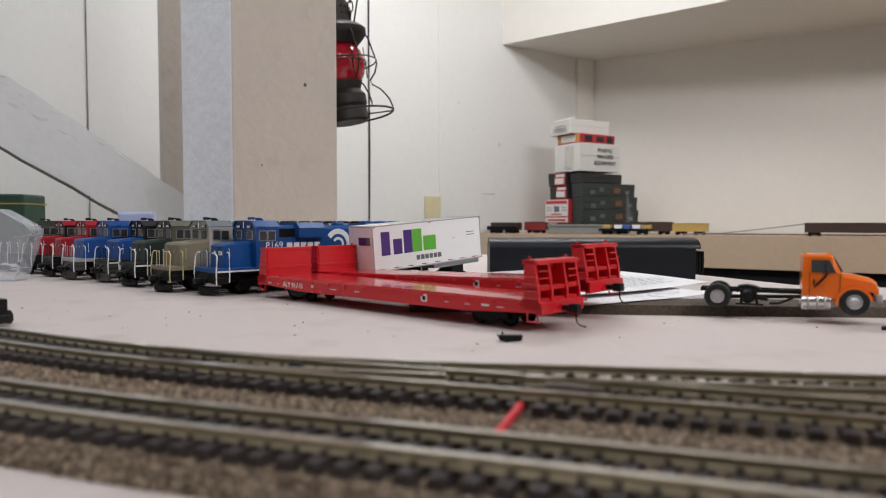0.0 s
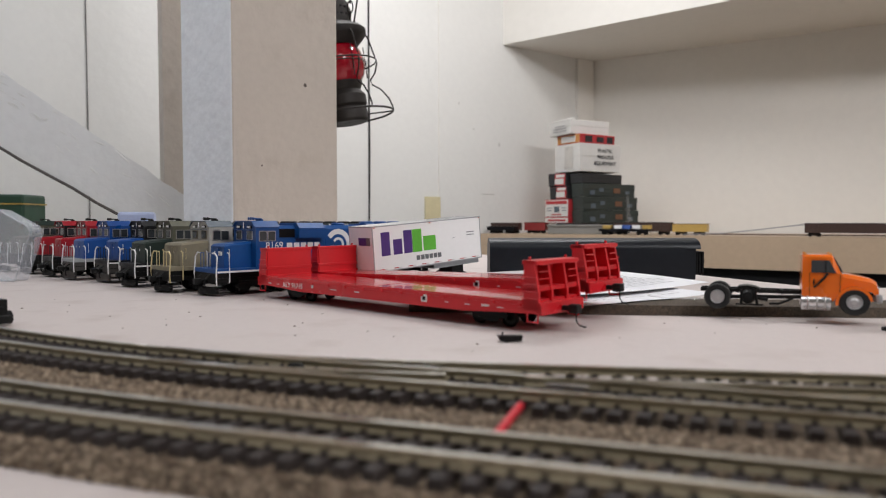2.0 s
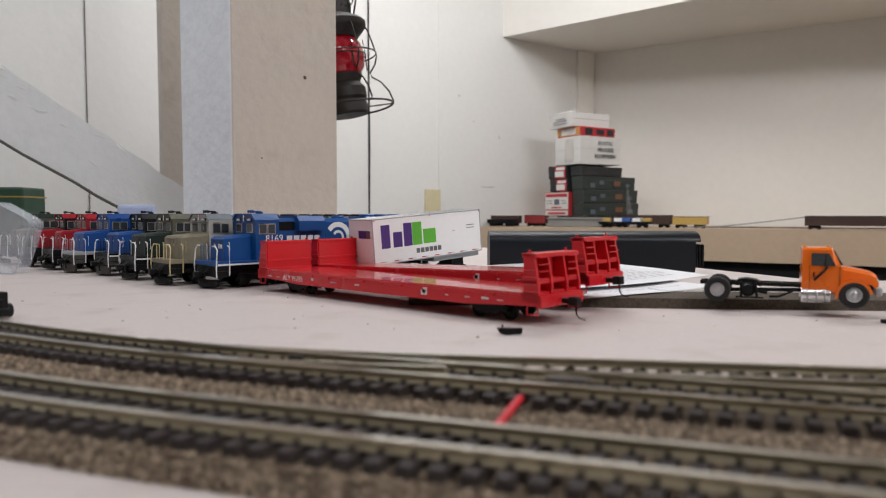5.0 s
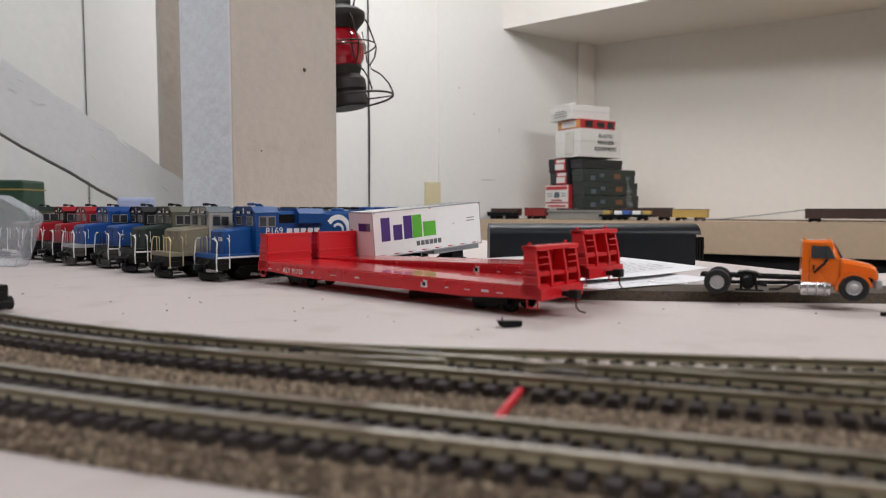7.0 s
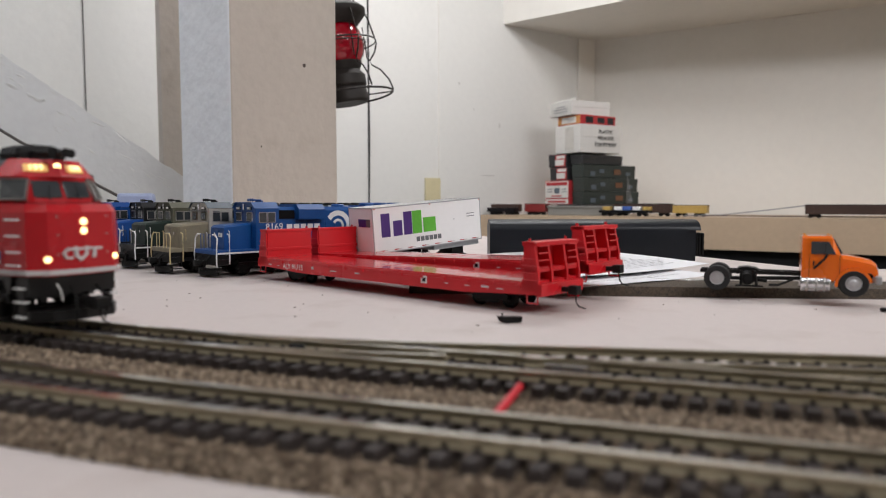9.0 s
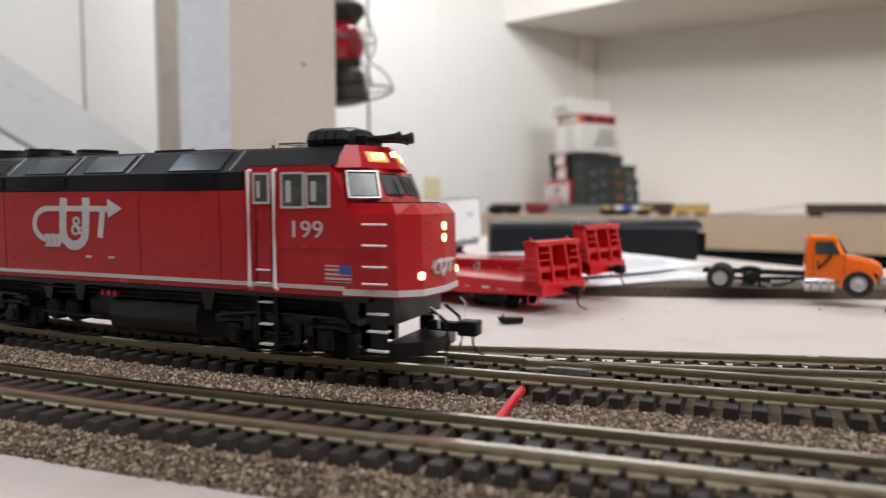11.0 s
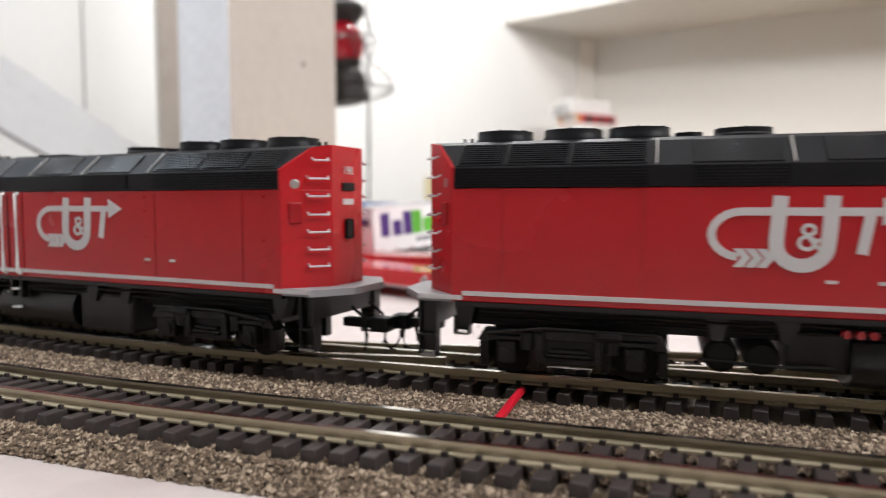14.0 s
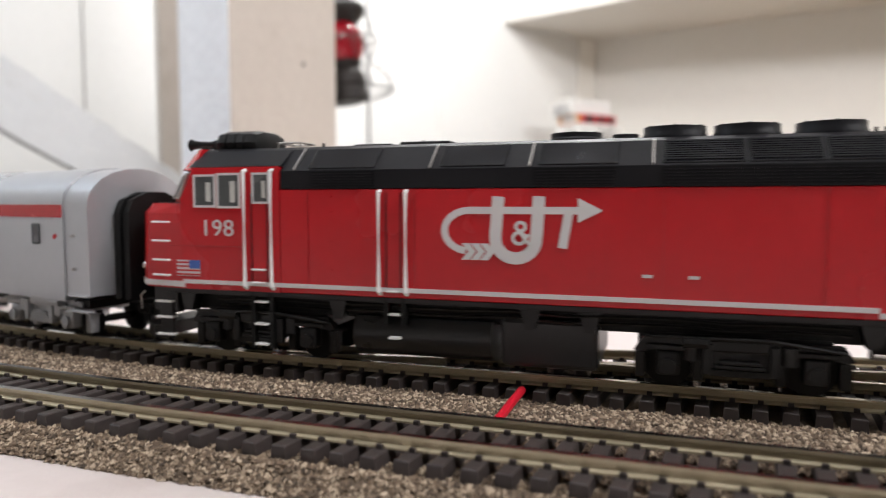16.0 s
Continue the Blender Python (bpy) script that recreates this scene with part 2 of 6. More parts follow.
wall_run("wall_east", CORNER, (2.30, 1.525), FLOOR, CEIL, 0.08, M_WALL2, "off-white painted wall above the far shelf")
wall_run("wall_end", (2.30, 1.525), (2.30, -2.0), FLOOR, CEIL, 0.08, M_WALL2, "plain off-white wall")
wall_run("wall_south", (2.30, -2.0), (-2.2, -2.0), FLOOR, CEIL, 0.08, M_WALL2, "plain off-white wall")
wall_run("wall_west", (-2.2, -2.0), w1_start, FLOOR, CEIL, 0.08, M_WALL, "plain white painted wall")

# the dropped soffit over the far shelf
slab("soffit", [(0.206, 2.357), (0.565, 2.60), (2.30, 1.525), (2.30, 0.68)], 0.66, CEIL, M_WALL2, "off-white boxed soffit over the far shelf", "soffit")


def wall_at(u, out=0.0):
    """A point on the north wall, u metres left of the corner, out metres in front of it."""
    n = Vector((WDIR.y, -WDIR.x))
    return Vector(CORNER) - WDIR * u + n * out


def seam(u, width, name="seam"):
    bm = bmesh.new()
    a, b = wall_at(u, 0.0), wall_at(u - width, 0.0)
    c, d = wall_at(u - width, 0.003), wall_at(u, 0.003)
    prism(bm, [a, b, c, d], -0.3, CEIL - 0.01, "Z")
    return bm


M_SEAM = mat("shadowed_gap", (0.12, 0.115, 0.11), 0.9)
for i, u in enumerate((0.956, 0.701, 1.713)):
    tagged(part("trim", seam(u, (0.003, 0.0015, 0.0017)[i]), M_SEAM if i != 1 else M_WALL2), "narrow vertical joint in the board wall", "trim", "", "structure")
bm = bmesh.new()
a, b, c, d = wall_at(0.085, 0.0), wall_at(0.0, 0.0), wall_at(0.0, 0.012), wall_at(0.085, 0.012)
prism(bm, [a, b, c, d], -0.2, 0.659, "Z")
tagged(part("trim", bm, M_WALL2), "vertical off-white trim board in the corner", "trim", "", "structure")

for u, z, du, dz in ((0.560, 0.362, 0.004, 0.003), (0.525, 0.145, 0.055, 0.0018), (0.62, 0.44, 0.003, 0.006), (1.30, 0.40, 0.0035, 0.009), (0.45, 0.31, 0.002, 0.014)):
    bm = bmesh.new()
    a, b, c, d = wall_at(u, 0.0), wall_at(u - du, 0.0), wall_at(u - du, 0.0006), wall_at(u, 0.0006)
    prism(bm, [a, b, c, d], z, z + dz, "Z")
    tagged(part("trim", bm, mat("wall_scuff", (0.36, 0.33, 0.30), 0.8)), "small scuff on the board wall", "scuff", "", "structure")

# post, stud and brace
PC = Vector((-0.2938, 0.95))
pm = pose(PC.x, PC.y, 0, 0, 0, 45)
bm = bmesh.new()
box(bm, 0, 0.1800, 0, 0.160, -0.019, CEIL, 0.003)
# left face takes the cool-lit tone, the others the shaded beige
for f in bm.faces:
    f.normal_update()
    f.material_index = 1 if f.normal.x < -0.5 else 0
post = tagged(part("post", bm, [M_POST, M_POSTB], None, "", pm), "square timber post, shade-toned beige front face and cool-lit white side", "post", "", "structure")
for x, z, r in ((0.1205, 0.259, 0.0030), (0.046, 0.134, 0.0014)):
    bm = bmesh.new()
    lathe(bm, [(r * 0.4, -0.0003), (r, -0.0004), (r * 0.8, -0.0010), (r * 0.2, -0.0004)], 9, (x, 0, z), "Y")
    part("knot", bm, mat("dark_knot", (0.08, 0.06, 0.05), 0.8), post)

bm = bmesh.new()
prism(bm, [(-0.565, 1.38), (-0.525, 1.40), (-0.54, 1.44), (-0.59, 1.42)], -0.05, CEIL, "Z")
tagged(part("stud", bm, M_POST), "upright beige stud against the board wall", "stud", "", "structure")


def brace_top(x):
    return 0.316 - 0.68 * (x + 0.765)


def brace_foot(x):
    return 0.186 - 0.566 * (x + 0.765)


bm = bmesh.new()
rings = []
for i in range(61):
    x = -1.06 + i * 0.011
    top = brace_top(x) + 0.0045 * noise.noise(Vector((x * 34, 1, 0))) + 0.002 * noise.noise(Vector((x * 110, 2, 0)))
    foot = brace_foot(x) + 0.0012 * noise.noise(Vector((x * 24, 5, 0)))
    rings.append([(x, 1.170, top), (x, 1.168, foot), (x, 1.179, foot), (x, 1.179, top - 0.003)])
loft(bm, rings)
tagged(part("brace", bm, mat("dusty_white_paint", (0.78, 0.78, 0.77), 0.6, var=0.04, fine=60, coarse=7, bump=0.16, bscale=22)), "rough white-painted diagonal brace board", "brace", "", "structure")

for i in range(64):
    rr = random.Random(40 + i)
    x = rr.uniform(-0.78, -0.47)
    v = rr.uniform(0.06, 0.97) ** 0.6
    z = brace_foot(x) + v * (brace_top(x) - brace_foot(x))
    ln = rr.uniform(0.012, 0.055)
    w = rr.uniform(0.0006, 0.0020)
    ang = rr.uniform(-0.22, 0.22) - 0.57
    bm = bmesh.new()
    loft(bm, [[(x - ln * math.cos(ang) / 2 + a, 1.1702 + b, z - ln * math.sin(ang) / 2) for a, b in ((0, 0), (0.0001, -0.0002), (0.0002, 0))],
              [(x, 1.1702, z - w), (x, 1.1702 - w * 1.6, z), (x, 1.1702, z + w)],
              [(x + ln * math.cos(ang) / 2 + a, 1.1702 + b, z + ln * math.sin(ang) / 2) for a, b in ((0, 0), (0.0001, -0.0002), (0.0002, 0))]])
    tagged(part("trim", bm, M_WALL), "raised paint ridge on the brace board", "paint ridge", "", "structure")

# dark tube added as the shadow line under the brace
bm = bmesh.new()
tube(bm, [(-1.06 + i * 0.0425, 1.1655 - .001 * (i % 2), brace_foot(-1.06 + i * 0.0425) - 0.003 + .0012 * math.sin(i * 2.1)) for i in range(13)], .0026, 8)
tagged(part("trim", bm, mat("brace_shadow_tone", (0.09, 0.08, 0.072), 0.7)), "dark tube standing in for the shadow under the brace", "cable", "", "structure")

TABLE_EDGE = [(-1.88, -0.45), (1.3, -0.45), (1.3, 0.49), (0.62, 0.525), (0.30, 0.545), (0.25, 0.68), (0.06, 1.10), (-1.64, 1.06), (-1.68, 0.80)]
slab("tabletop", TABLE_EDGE, -0.02, 0.0, M_TABLE, "pinkish-white painted plywood layout table", "table")
# black block added in place of the dark void under the table
bm = bmesh.new()
prism(bm, [(-1.82, -0.40), (1.25, -0.40), (1.25, 0.44), (0.20, 0.50), (0.04, 0.99), (-1.62, 0.98)], FLOOR, -0.0205, "Z")
tagged(part("benchwork", bm, M_UNDERSHADE), "black block standing in for the shade below the layout table", "benchwork", "", "structure")

# far shelf with pale fascia
shelf_front = [(0.10, 2.27), (1.85, 1.155)]
slab("far_shelf", [(0.12, 2.275), (1.85, 1.16), (2.29, 1.16), (2.29, 1.52), (0.563, 2.585)], -0.02, 0.0134, M_PLY, "pale plywood shelf of the far layout", "shelf")
a, b = Vector(shelf_front[0]), Vector(shelf_front[1])
n = Vector((-(b - a).normalized().y, (b - a).normalized().x))
slab("fascia", [a, b, b + n * 0.006, a + n * 0.006], -0.075, 0.013, M_PLY, "pale plywood fascia board of the far shelf", "fascia")
# black sheet put where only shade lies below the shelf
a2, b2 = a + n * 0.03, b + n * 0.03
slab("shelf_skirt", [a2, b2, b2 + n * 0.01, a2 + n * 0.01], FLOOR, -0.03, M_UNDERSHADE, "black sheet standing in for the shade below the far shelf", "skirt")

# ---- tracks ----
GAUGE = 0.0165
RAIL_PROF = [(-0.00125, 0.0), (0.00125, 0.0), (0.00125, 0.0004), (0.00035, 0.0008), (0.00035, 0.0018), (0.0008, 0.0020), (0.0008, 0.0026), (-0.0008, 0.0026), (-0.0008, 0.0020), (-0.00035, 0.0018), (-0.00035, 0.0008), (-0.00125, 0.0004)]


def diverge(s):
    """How far the turnout's branch lies beyond the running line."""
    length = s + 0.115
    if length <= 0:
        return 0.0
    arc = 0.10
    return length * length / 1.2 if length < arc else arc * arc / 1.2 + (length - arc) * arc / 0.6


def rail(parent, offset, s0, s1, name="rail", step=0.012, z=RAILTOP - 0.0026):
    bm = bmesh.new()
    n = max(2, int((s1 - s0) / step))
    rings = []
    for i in range(n + 1):
        s = s0 + (s1 - s0) * i / n
        p, a = centre(s, offset(s))
        q = Vector((-math.sin(a), math.cos(a)))
        rings.append([(p.x + q.x * y, p.y + q.y * y, z + h) for y, h in RAIL_PROF])
    loft(bm, rings)
    for f in bm.faces:
        f.material_index = 1 if f.normal.z > 0.8 and f.calc_center_median().z > z + 0.0022 else 0
    bmesh.ops.recalc_face_normals(bm, faces=bm.faces[:])
    for f in bm.faces:
        f.material_index = 1 if f.normal.z > 0.8 and f.calc_center_median().z > z + 0.0022 else 0
    return part(name, bm, [M_RAIL, M_RAILTOP], parent)


TIE_Z0, TIE_Z1 = 0.0040, RAILTOP - 0.0026
TIE_SKEW = 7.0


def tie_mesh(length, gauge=GAUGE):
    bm = bmesh.new()
    w = 0.00155
    loft(bm, [[(-w - .0002, -length / 2, TIE_Z0), (w + .0002, -length / 2, TIE_Z0), (w + .0002, length / 2, TIE_Z0), (-w - .0002, length / 2, TIE_Z0)],
              [(-w, -length / 2 + .0001, TIE_Z1 - .0002), (w, -length / 2 + .0001, TIE_Z1 - .0002), (w, length / 2 - .0001, TIE_Z1 - .0002), (-w, length / 2 - .0001, TIE_Z1 - .0002)],
              [(-w + .0002, -length / 2 + .0003, TIE_Z1), (w - .0002, -length / 2 + .0003, TIE_Z1), (w - .0002, length / 2 - .0003, TIE_Z1), (-w + .0002, length / 2 - .0003, TIE_Z1)]])
    for y in (-gauge / 2, gauge / 2):
        for d in (-0.0019, 0.0012):
            box(bm, -0.0006, 0.0006, y + d, y + d + 0.0007, TIE_Z1 - 0.0001, TIE_Z1 + 0.0009)
    me = mesh_of(bm, "tie")
    me.materials.append(M_TIE)
    return me


TIE = tie_mesh(0.030)
NEAR_GAUGE = 0.0148
TIE_NEAR = tie_mesh(0.0270, NEAR_GAUGE)


def track(name, label, off, s0, s1, near=(-0.42, 0.26), gauge=GAUGE, tie=TIE):
    root = thing(name, label, "track", kind="structure")
    for side in (-1, 1):
        rail(root, lambda s, k=side: off + k * gauge / 2, s0, s1)
    s = s0
    far = bmesh.new()
    while s < s1:
        jig = random.uniform(-0.0003, 0.0003)
        p, a = centre(s + jig, off)
        m = pose(p.x, p.y, 0, 0, 0, math.degrees(a) - TIE_SKEW + random.uniform(-0.8, 0.8))
        if near[0] < s < near[1]:
            o = new("tie", tie)
            o.parent, o.matrix_basis = root, m
        else:
            tmp = bmesh.new()
            tmp.from_mesh(tie)
            merge(far, tmp, 0, m)
        s += 0.0062
    if len(far.verts):
        tagged(part("tie_run", far, M_TIE, root), kind="stuff")
    else:
        far.free()
    return root


NEAR_OFF = -0.0527
main_line = track("main_track", "nickel-rail model track on dark brown plastic ties", 0.0, -1.60, 0.75)
near_line = track("front_track", "weathered model track on dark ties beside red wire", NEAR_OFF, -1.2, 0.75, gauge=NEAR_GAUGE, tie=TIE_NEAR)
branch = thing("turnout_track", "turnout rails branching off the model main line", "track", kind="structure")
for k in (-1, 1):
    rail(branch, lambda s, k=k: diverge(s) + k * GAUGE / 2, -0.105 if k > 0 else 0.022, 0.75)
rail(branch, lambda s: diverge(s) - GAUGE / 2, -0.095, 0.0)
s = 0.02
while s < 0.70:
    d = diverge(s)
    if d > 0.014:
        p, a = centre(s, d)
        o = new("tie", TIE)
        o.parent, o.matrix_basis = branch, pose(p.x, p.y, -0.0002, 0, 0, math.degrees(a) + 9)
    s += 0.0068
for s, off in ((-0.012, 0.0165), (0.012, 0.0125), (0.034, 0.004)):
    bm = bmesh.new()
    box(bm, -0.006, 0.006, -0.0011, 0.0011, 0, 0.0018, 0.0003)
    p, a = centre(s, off)
    part("rail_joiner", bm, M_CHROME, branch, "shiny metal rail joiner", pose(p.x, p.y, TIE_Z1, 0, 0, math.degrees(a)))


# roadbed: a raised gravelly strip, its grains as loose pieces over it
def bed_height(off):
    """Roadbed height across the lines; the ties stand clear of it."""
    if abs(off) < 0.0175 or abs(off - NEAR_OFF) < 0.0145:
        return 0.0045
    if NEAR_OFF < off < 0:
        return 0.0045 + 0.0010 * math.sin(math.pi * (abs(off) - 0.0175) / (-NEAR_OFF - 0.032))
    if off > 0:
        return max(0.0, 0.0045 * (1 - (off - 0.0175) / 0.006))
    return max(0.0, 0.0045 * (1 - (abs(off - NEAR_OFF) - 0.0145) / 0.0045))


bm = bmesh.new()
offs = [NEAR_OFF - 0.0192, NEAR_OFF - 0.0172, NEAR_OFF - 0.0145, NEAR_OFF, NEAR_OFF + 0.0145, -0.0310, -0.0268, -0.0225, -0.017, 0.0, 0.017, 0.020, 0.0235]
prev = None
for i in range(190):
    s = -1.60 + i * 2.35 / 189
    row = []
    for k, o in enumerate(offs):
        wob = 0.0010 * noise.noise(Vector((s * 60, k * 3.1, 0))) if k in (0, 1, 12) else 0
        far_side = max(0.0, diverge(s)) if k >= 10 else 0
        p, a = centre(s, o + wob + far_side)
        h = bed_height(o) if k not in (0, 12) else -0.0005
        row.append(bm.verts.new((p.x, p.y, h)))
    if prev:
        for j in range(len(row) - 1):
            bm.faces.new((prev[j], row[j], row[j + 1], prev[j + 1]))
    prev = row
tagged(part("roadbed", bm, M_GRAVEL), "brown granular roadbed strip under the model tracks", "roadbed", "", "structure")


def grains(name, count, s_range, o_range, size, label):
    rng = np.random.RandomState(7)
    base = np.array([(1, 0, 0), (-1, 0, 0), (0, 1, 0), (0, -1, 0), (0, 0, 1), (0, 0, -1)], float)
    tri = np.array([(0, 2, 4), (2, 1, 4), (1, 3, 4), (3, 0, 4), (2, 0, 5), (1, 2, 5), (3, 1, 5), (0, 3, 5)])
    verts, faces = [], []
    for i in range(count):
        s = rng.uniform(*s_range)
        o = rng.uniform(*o_range)
        if o > 0.017:
            o += max(0, diverge(s))
        p, a = centre(s, o)
        r = size * rng.uniform(0.5, 1.3)
        sc = np.array([r * rng.uniform(0.7, 1.3), r * rng.uniform(0.7, 1.3), r * rng.uniform(0.5, 0.9)])
        pts = base * sc + rng.uniform(-0.25, 0.25, (6, 3)) * r
        ang = rng.uniform(0, 6.28)
        c, sn = math.cos(ang), math.sin(ang)
        rot = np.array([(c, -sn, 0), (sn, c, 0), (0, 0, 1)])
        h = bed_height(o if o < 0.017 else o - max(0, diverge(s)))
        pts = pts @ rot.T + np.array([p.x, p.y, h + r * 0.25])
        faces.append(tri + 6 * i)
        verts.append(pts)
    v, f = np.concatenate(verts), np.concatenate(faces)
    me = bpy.data.meshes.new(name)
    me.from_pydata(v.tolist(), [], f.tolist())
    me.materials.append(M_GRAIN)
    return tagged(new(name, me), label, "ballast", "", "stuff")


grains("ballast", 62000, (-0.34, 0.22), (NEAR_OFF - 0.0185, -0.0135), 0.00060, "tan and brown ballast grains between the tracks")
grains("ballast", 7000, (-0.34, 0.30), (0.012, 0.0225), 0.00045, "tan and brown ballast grains beside the track")
grains("ballast", 16000, (-0.30, 0.12), (NEAR_OFF - 0.0190, NEAR_OFF - 0.0135), 0.00060, "tan and brown ballast grains along the table edge")

bm = bmesh.new()
p0, _ = centre(0.0245, -0.0125)
p1, _ = centre(0.0236, -0.0420)
tube(bm, [(p0.x, p0.y, 0.0068), ((p0.x * 2 + p1.x) / 3, (p0.y * 2 + p1.y) / 3, 0.0066), ((p0.x + 2 * p1.x) / 3, (p0.y + 2 * p1.y) / 3, 0.0062), (p1.x, p1.y, 0.0066)], 0.00105, 10)
wire = part("feeder_wire", bm, M_WIRE, smooth=True)
tagged(wire, "short piece of red insulated wire between the tracks", "wire")

# ---- the passing train ----
HW = 0.018      # half width of the bodies


def ring_xy(pts, z):
    return [(x, y, z) for x, y in pts]


def wheelset(parent, x, r=0.0059):
    bm = bmesh.new()
    for k in (-1, 1):
        y = k * 0.0079
        lathe(bm, [(0.0012, y - 0.0012), (r * 0.92, y - 0.0012), (r, y - 0.0006), (r, y + 0.0009), (r, y + 0.0012), (0.0012, y + 0.0012)], 20, (0, 0, 0), "Y")
    cyl(bm, (0, -0.0075, 0), (0, 0.0075, 0), 0.0012, 10)
    return part("wheelset", bm, M_BLACK, parent, "", pose(x, 0, r))


def bogie(parent, x, half=0.0150, name="bogie"):
    """Two-axle bogie with outside frames, hangers, springs and brake gear."""
    bm = bmesh.new()
    for k in (-1, 1):
        def span(a, b):
            return sorted((k * a, k * b))
        y0, y1 = span(.0128, .0146)
        yb0, yb1 = span(.0122, .0158)
        prism(bm, [(-half - .0075, .0092), (-half - .0055, .0124), (half + .0055, .0124), (half + .0075, .0092), (half + .0050, .0090), (half + .0005, .0100), (half - .0050, .0094), (.0070, .0056), (-.0070, .0056), (-half + .0050, .0094), (-half - .0005, .0100), (-half - .0050, .0090)], y0, y1, "Y")
        for xx in (-half, half):
            box(bm, xx - .0024, xx + .0024, yb0, yb1, .0040, .0096, .0006)
            cyl(bm, (xx, k * .0152, .0062), (xx, k * .0168, .0062), .0018, 14)
            box(bm, xx - .0048, xx + .0048, *span(.0150, .0160), .0098, .0110, .0003)
        # swing hangers, leaf spring and bolster end
        box(bm, -.0062, .0062, *span(.0140, .0160), .0046, .0062, .0003)
        box(bm, -.0050, .0050, *span(.0142, .0164), .0064, .0072, .0002)
        box(bm, -.0040, .0040, *span(.0142, .0164), .0074, .0082, .0002)
        box(bm, -.0064, .0064, *span(.0138, .0158), .0100, .0128, .0005)
        for xx in (-.0068, .0068):
            box(bm, xx - .0010, xx + .0010, *span(.0145, .0166), .0050, .0118, .0003)
        for xx in (-.0100, .0100):
            cyl(bm, (xx, k * .0150, .0118), (xx, k * .0150, .0078), .0017, 10)
        for xx in (-half - .0062, half + .0062, -.0086, .0086):
            box(bm, xx - .0012, xx + .0012, *span(.0100, .0130), .0026, .0086, .0003)
        # brake cylinder and pipe
        cyl(bm, (half - .0085, k * .0158, .0118), (half - .0030, k * .0158, .0118), .0014, 10)
        tube(bm, [(-half - .006, k * .0158, .0112), (-half * .4, k * .0166, .0132), (half + .005, k * .0160, .0128)], .0004, 6)
    box(bm, -half - .004, half + .004, -.0115, .0115, .0090, .0130)
    return part(name, bm, M_RUN, parent, "", pose(x, 0, 0))


def grab(parent, pts, r=0.00032, material=None, name="grab_iron", label=""):
    bm = bmesh.new()
    tube(bm, pts, r, 6)
    return part(name, bm, material or M_WHITE, parent, label)


def flat_shape(parent, outlines, y, material, name="logo", label=""):
    """Thin raised paint: outlines in the body side's x, z."""
    bm = bmesh.new()
    for o in outlines:
        prism(bm, o, y - 0.00008, y + 0.00008, "Y")
    return part(name, bm, material, parent, label)


def stroke(pts, w):
    """A band of width w along a line of 2D points."""
    pts = [Vector(p) for p in pts]
    left, right = [], []
    for i, p in enumerate(pts):
        d = (pts[min(i + 1, len(pts) - 1)] - pts[max(i - 1, 0)]).normalized()
        n = Vector((-d.y, d.x)) * w / 2
        left.append(p + n)
        right.append(p - n)
    return [tuple(q) for q in left + right[::-1]]


def band(parent, strokes, y, material, name, label=""):
    bm = bmesh.new()
    for level, (pts, w) in enumerate(strokes):
        q = stroke(pts, w)
        n = len(pts)
        d = (1 if y > 0 else -1) * 0.00005 * level
        for i in range(n - 1):
            quad = [q[i], q[i + 1], q[2 * n - 2 - i], q[2 * n - 1 - i]]
            prism(bm, quad, y + d - 0.00008, y + d + 0.00008, "Y")
    return part(name, bm, material, parent, label)


def arc_pts(cx, cz, rx, rz, a0, a1, n=9):
    return [(cx + rx * math.cos(radians(a0 + (a1 - a0) * i / (n - 1))), cz + rz * math.sin(radians(a0 + (a1 - a0) * i / (n - 1)))) for i in range(n)]


def herald(parent, x, sgn, y):
    """The railway's arrow mark in plain strokes; x is its left end as seen by someone looking at that side, sgn the way of reading."""
    def t(pts):
        return [(x + sgn * px * 0.00110, z * 0.001) for px, z in pts]
    tail = arc_pts(7.0, 36.2, 5.6, 4.9, 90, 262, 12)
    strokes = [(t([(30.5, 41.1), (7.0, 41.1)] + tail[1:]), 0.0017),
               (t([(13.6, 44.4), (13.0, 35.6)] + arc_pts(17.4, 34.2, 4.4, 4.4, 180, 350, 12) + [(22.0, 36.4), (22.4, 44.4)]), 0.0029),
               (t([(28.6, 40.4), (27.4, 32.4)]), 0.0021)]
    ob = band(parent, strokes, y, M_SILVERP, "herald", "silver arrow and horseshoe mark in plain strokes")
    e = 0.00005 * (1 if y > 0 else -1)
    flat_shape(ob, [t([(30.5, 44.0), (30.5, 38.3), (35.6, 41.1)])], y + e, M_SILVERP, "arrow_head")
    for k in range(3):
        flat_shape(ob, [t([(5.4 + k * 2.1, 33.2), (7.2 + k * 2.1, 33.2), (8.6 + k * 2.1, 31.2), (7.2 + k * 2.1, 29.2), (5.4 + k * 2.1, 29.2), (6.9 + k * 2.1, 31.2)])], y + 2 * e, M_SILVERP, "arrow_feather")
    band(ob, [(t(arc_pts(18.5, 37.3, 1.05, 1.05, 0, 360, 10)), 0.0008), (t(arc_pts(18.2, 34.6, 1.35, 1.35, 0, 360, 12)), 0.0008),
              (t([(18.6, 35.6), (20.3, 33.3)]), 0.0007), (t([(19.3, 34.0), (20.3, 35.5)]), 0.0007)], y + 3 * e, M_SILVERP, "small_knot_mark")
    return ob


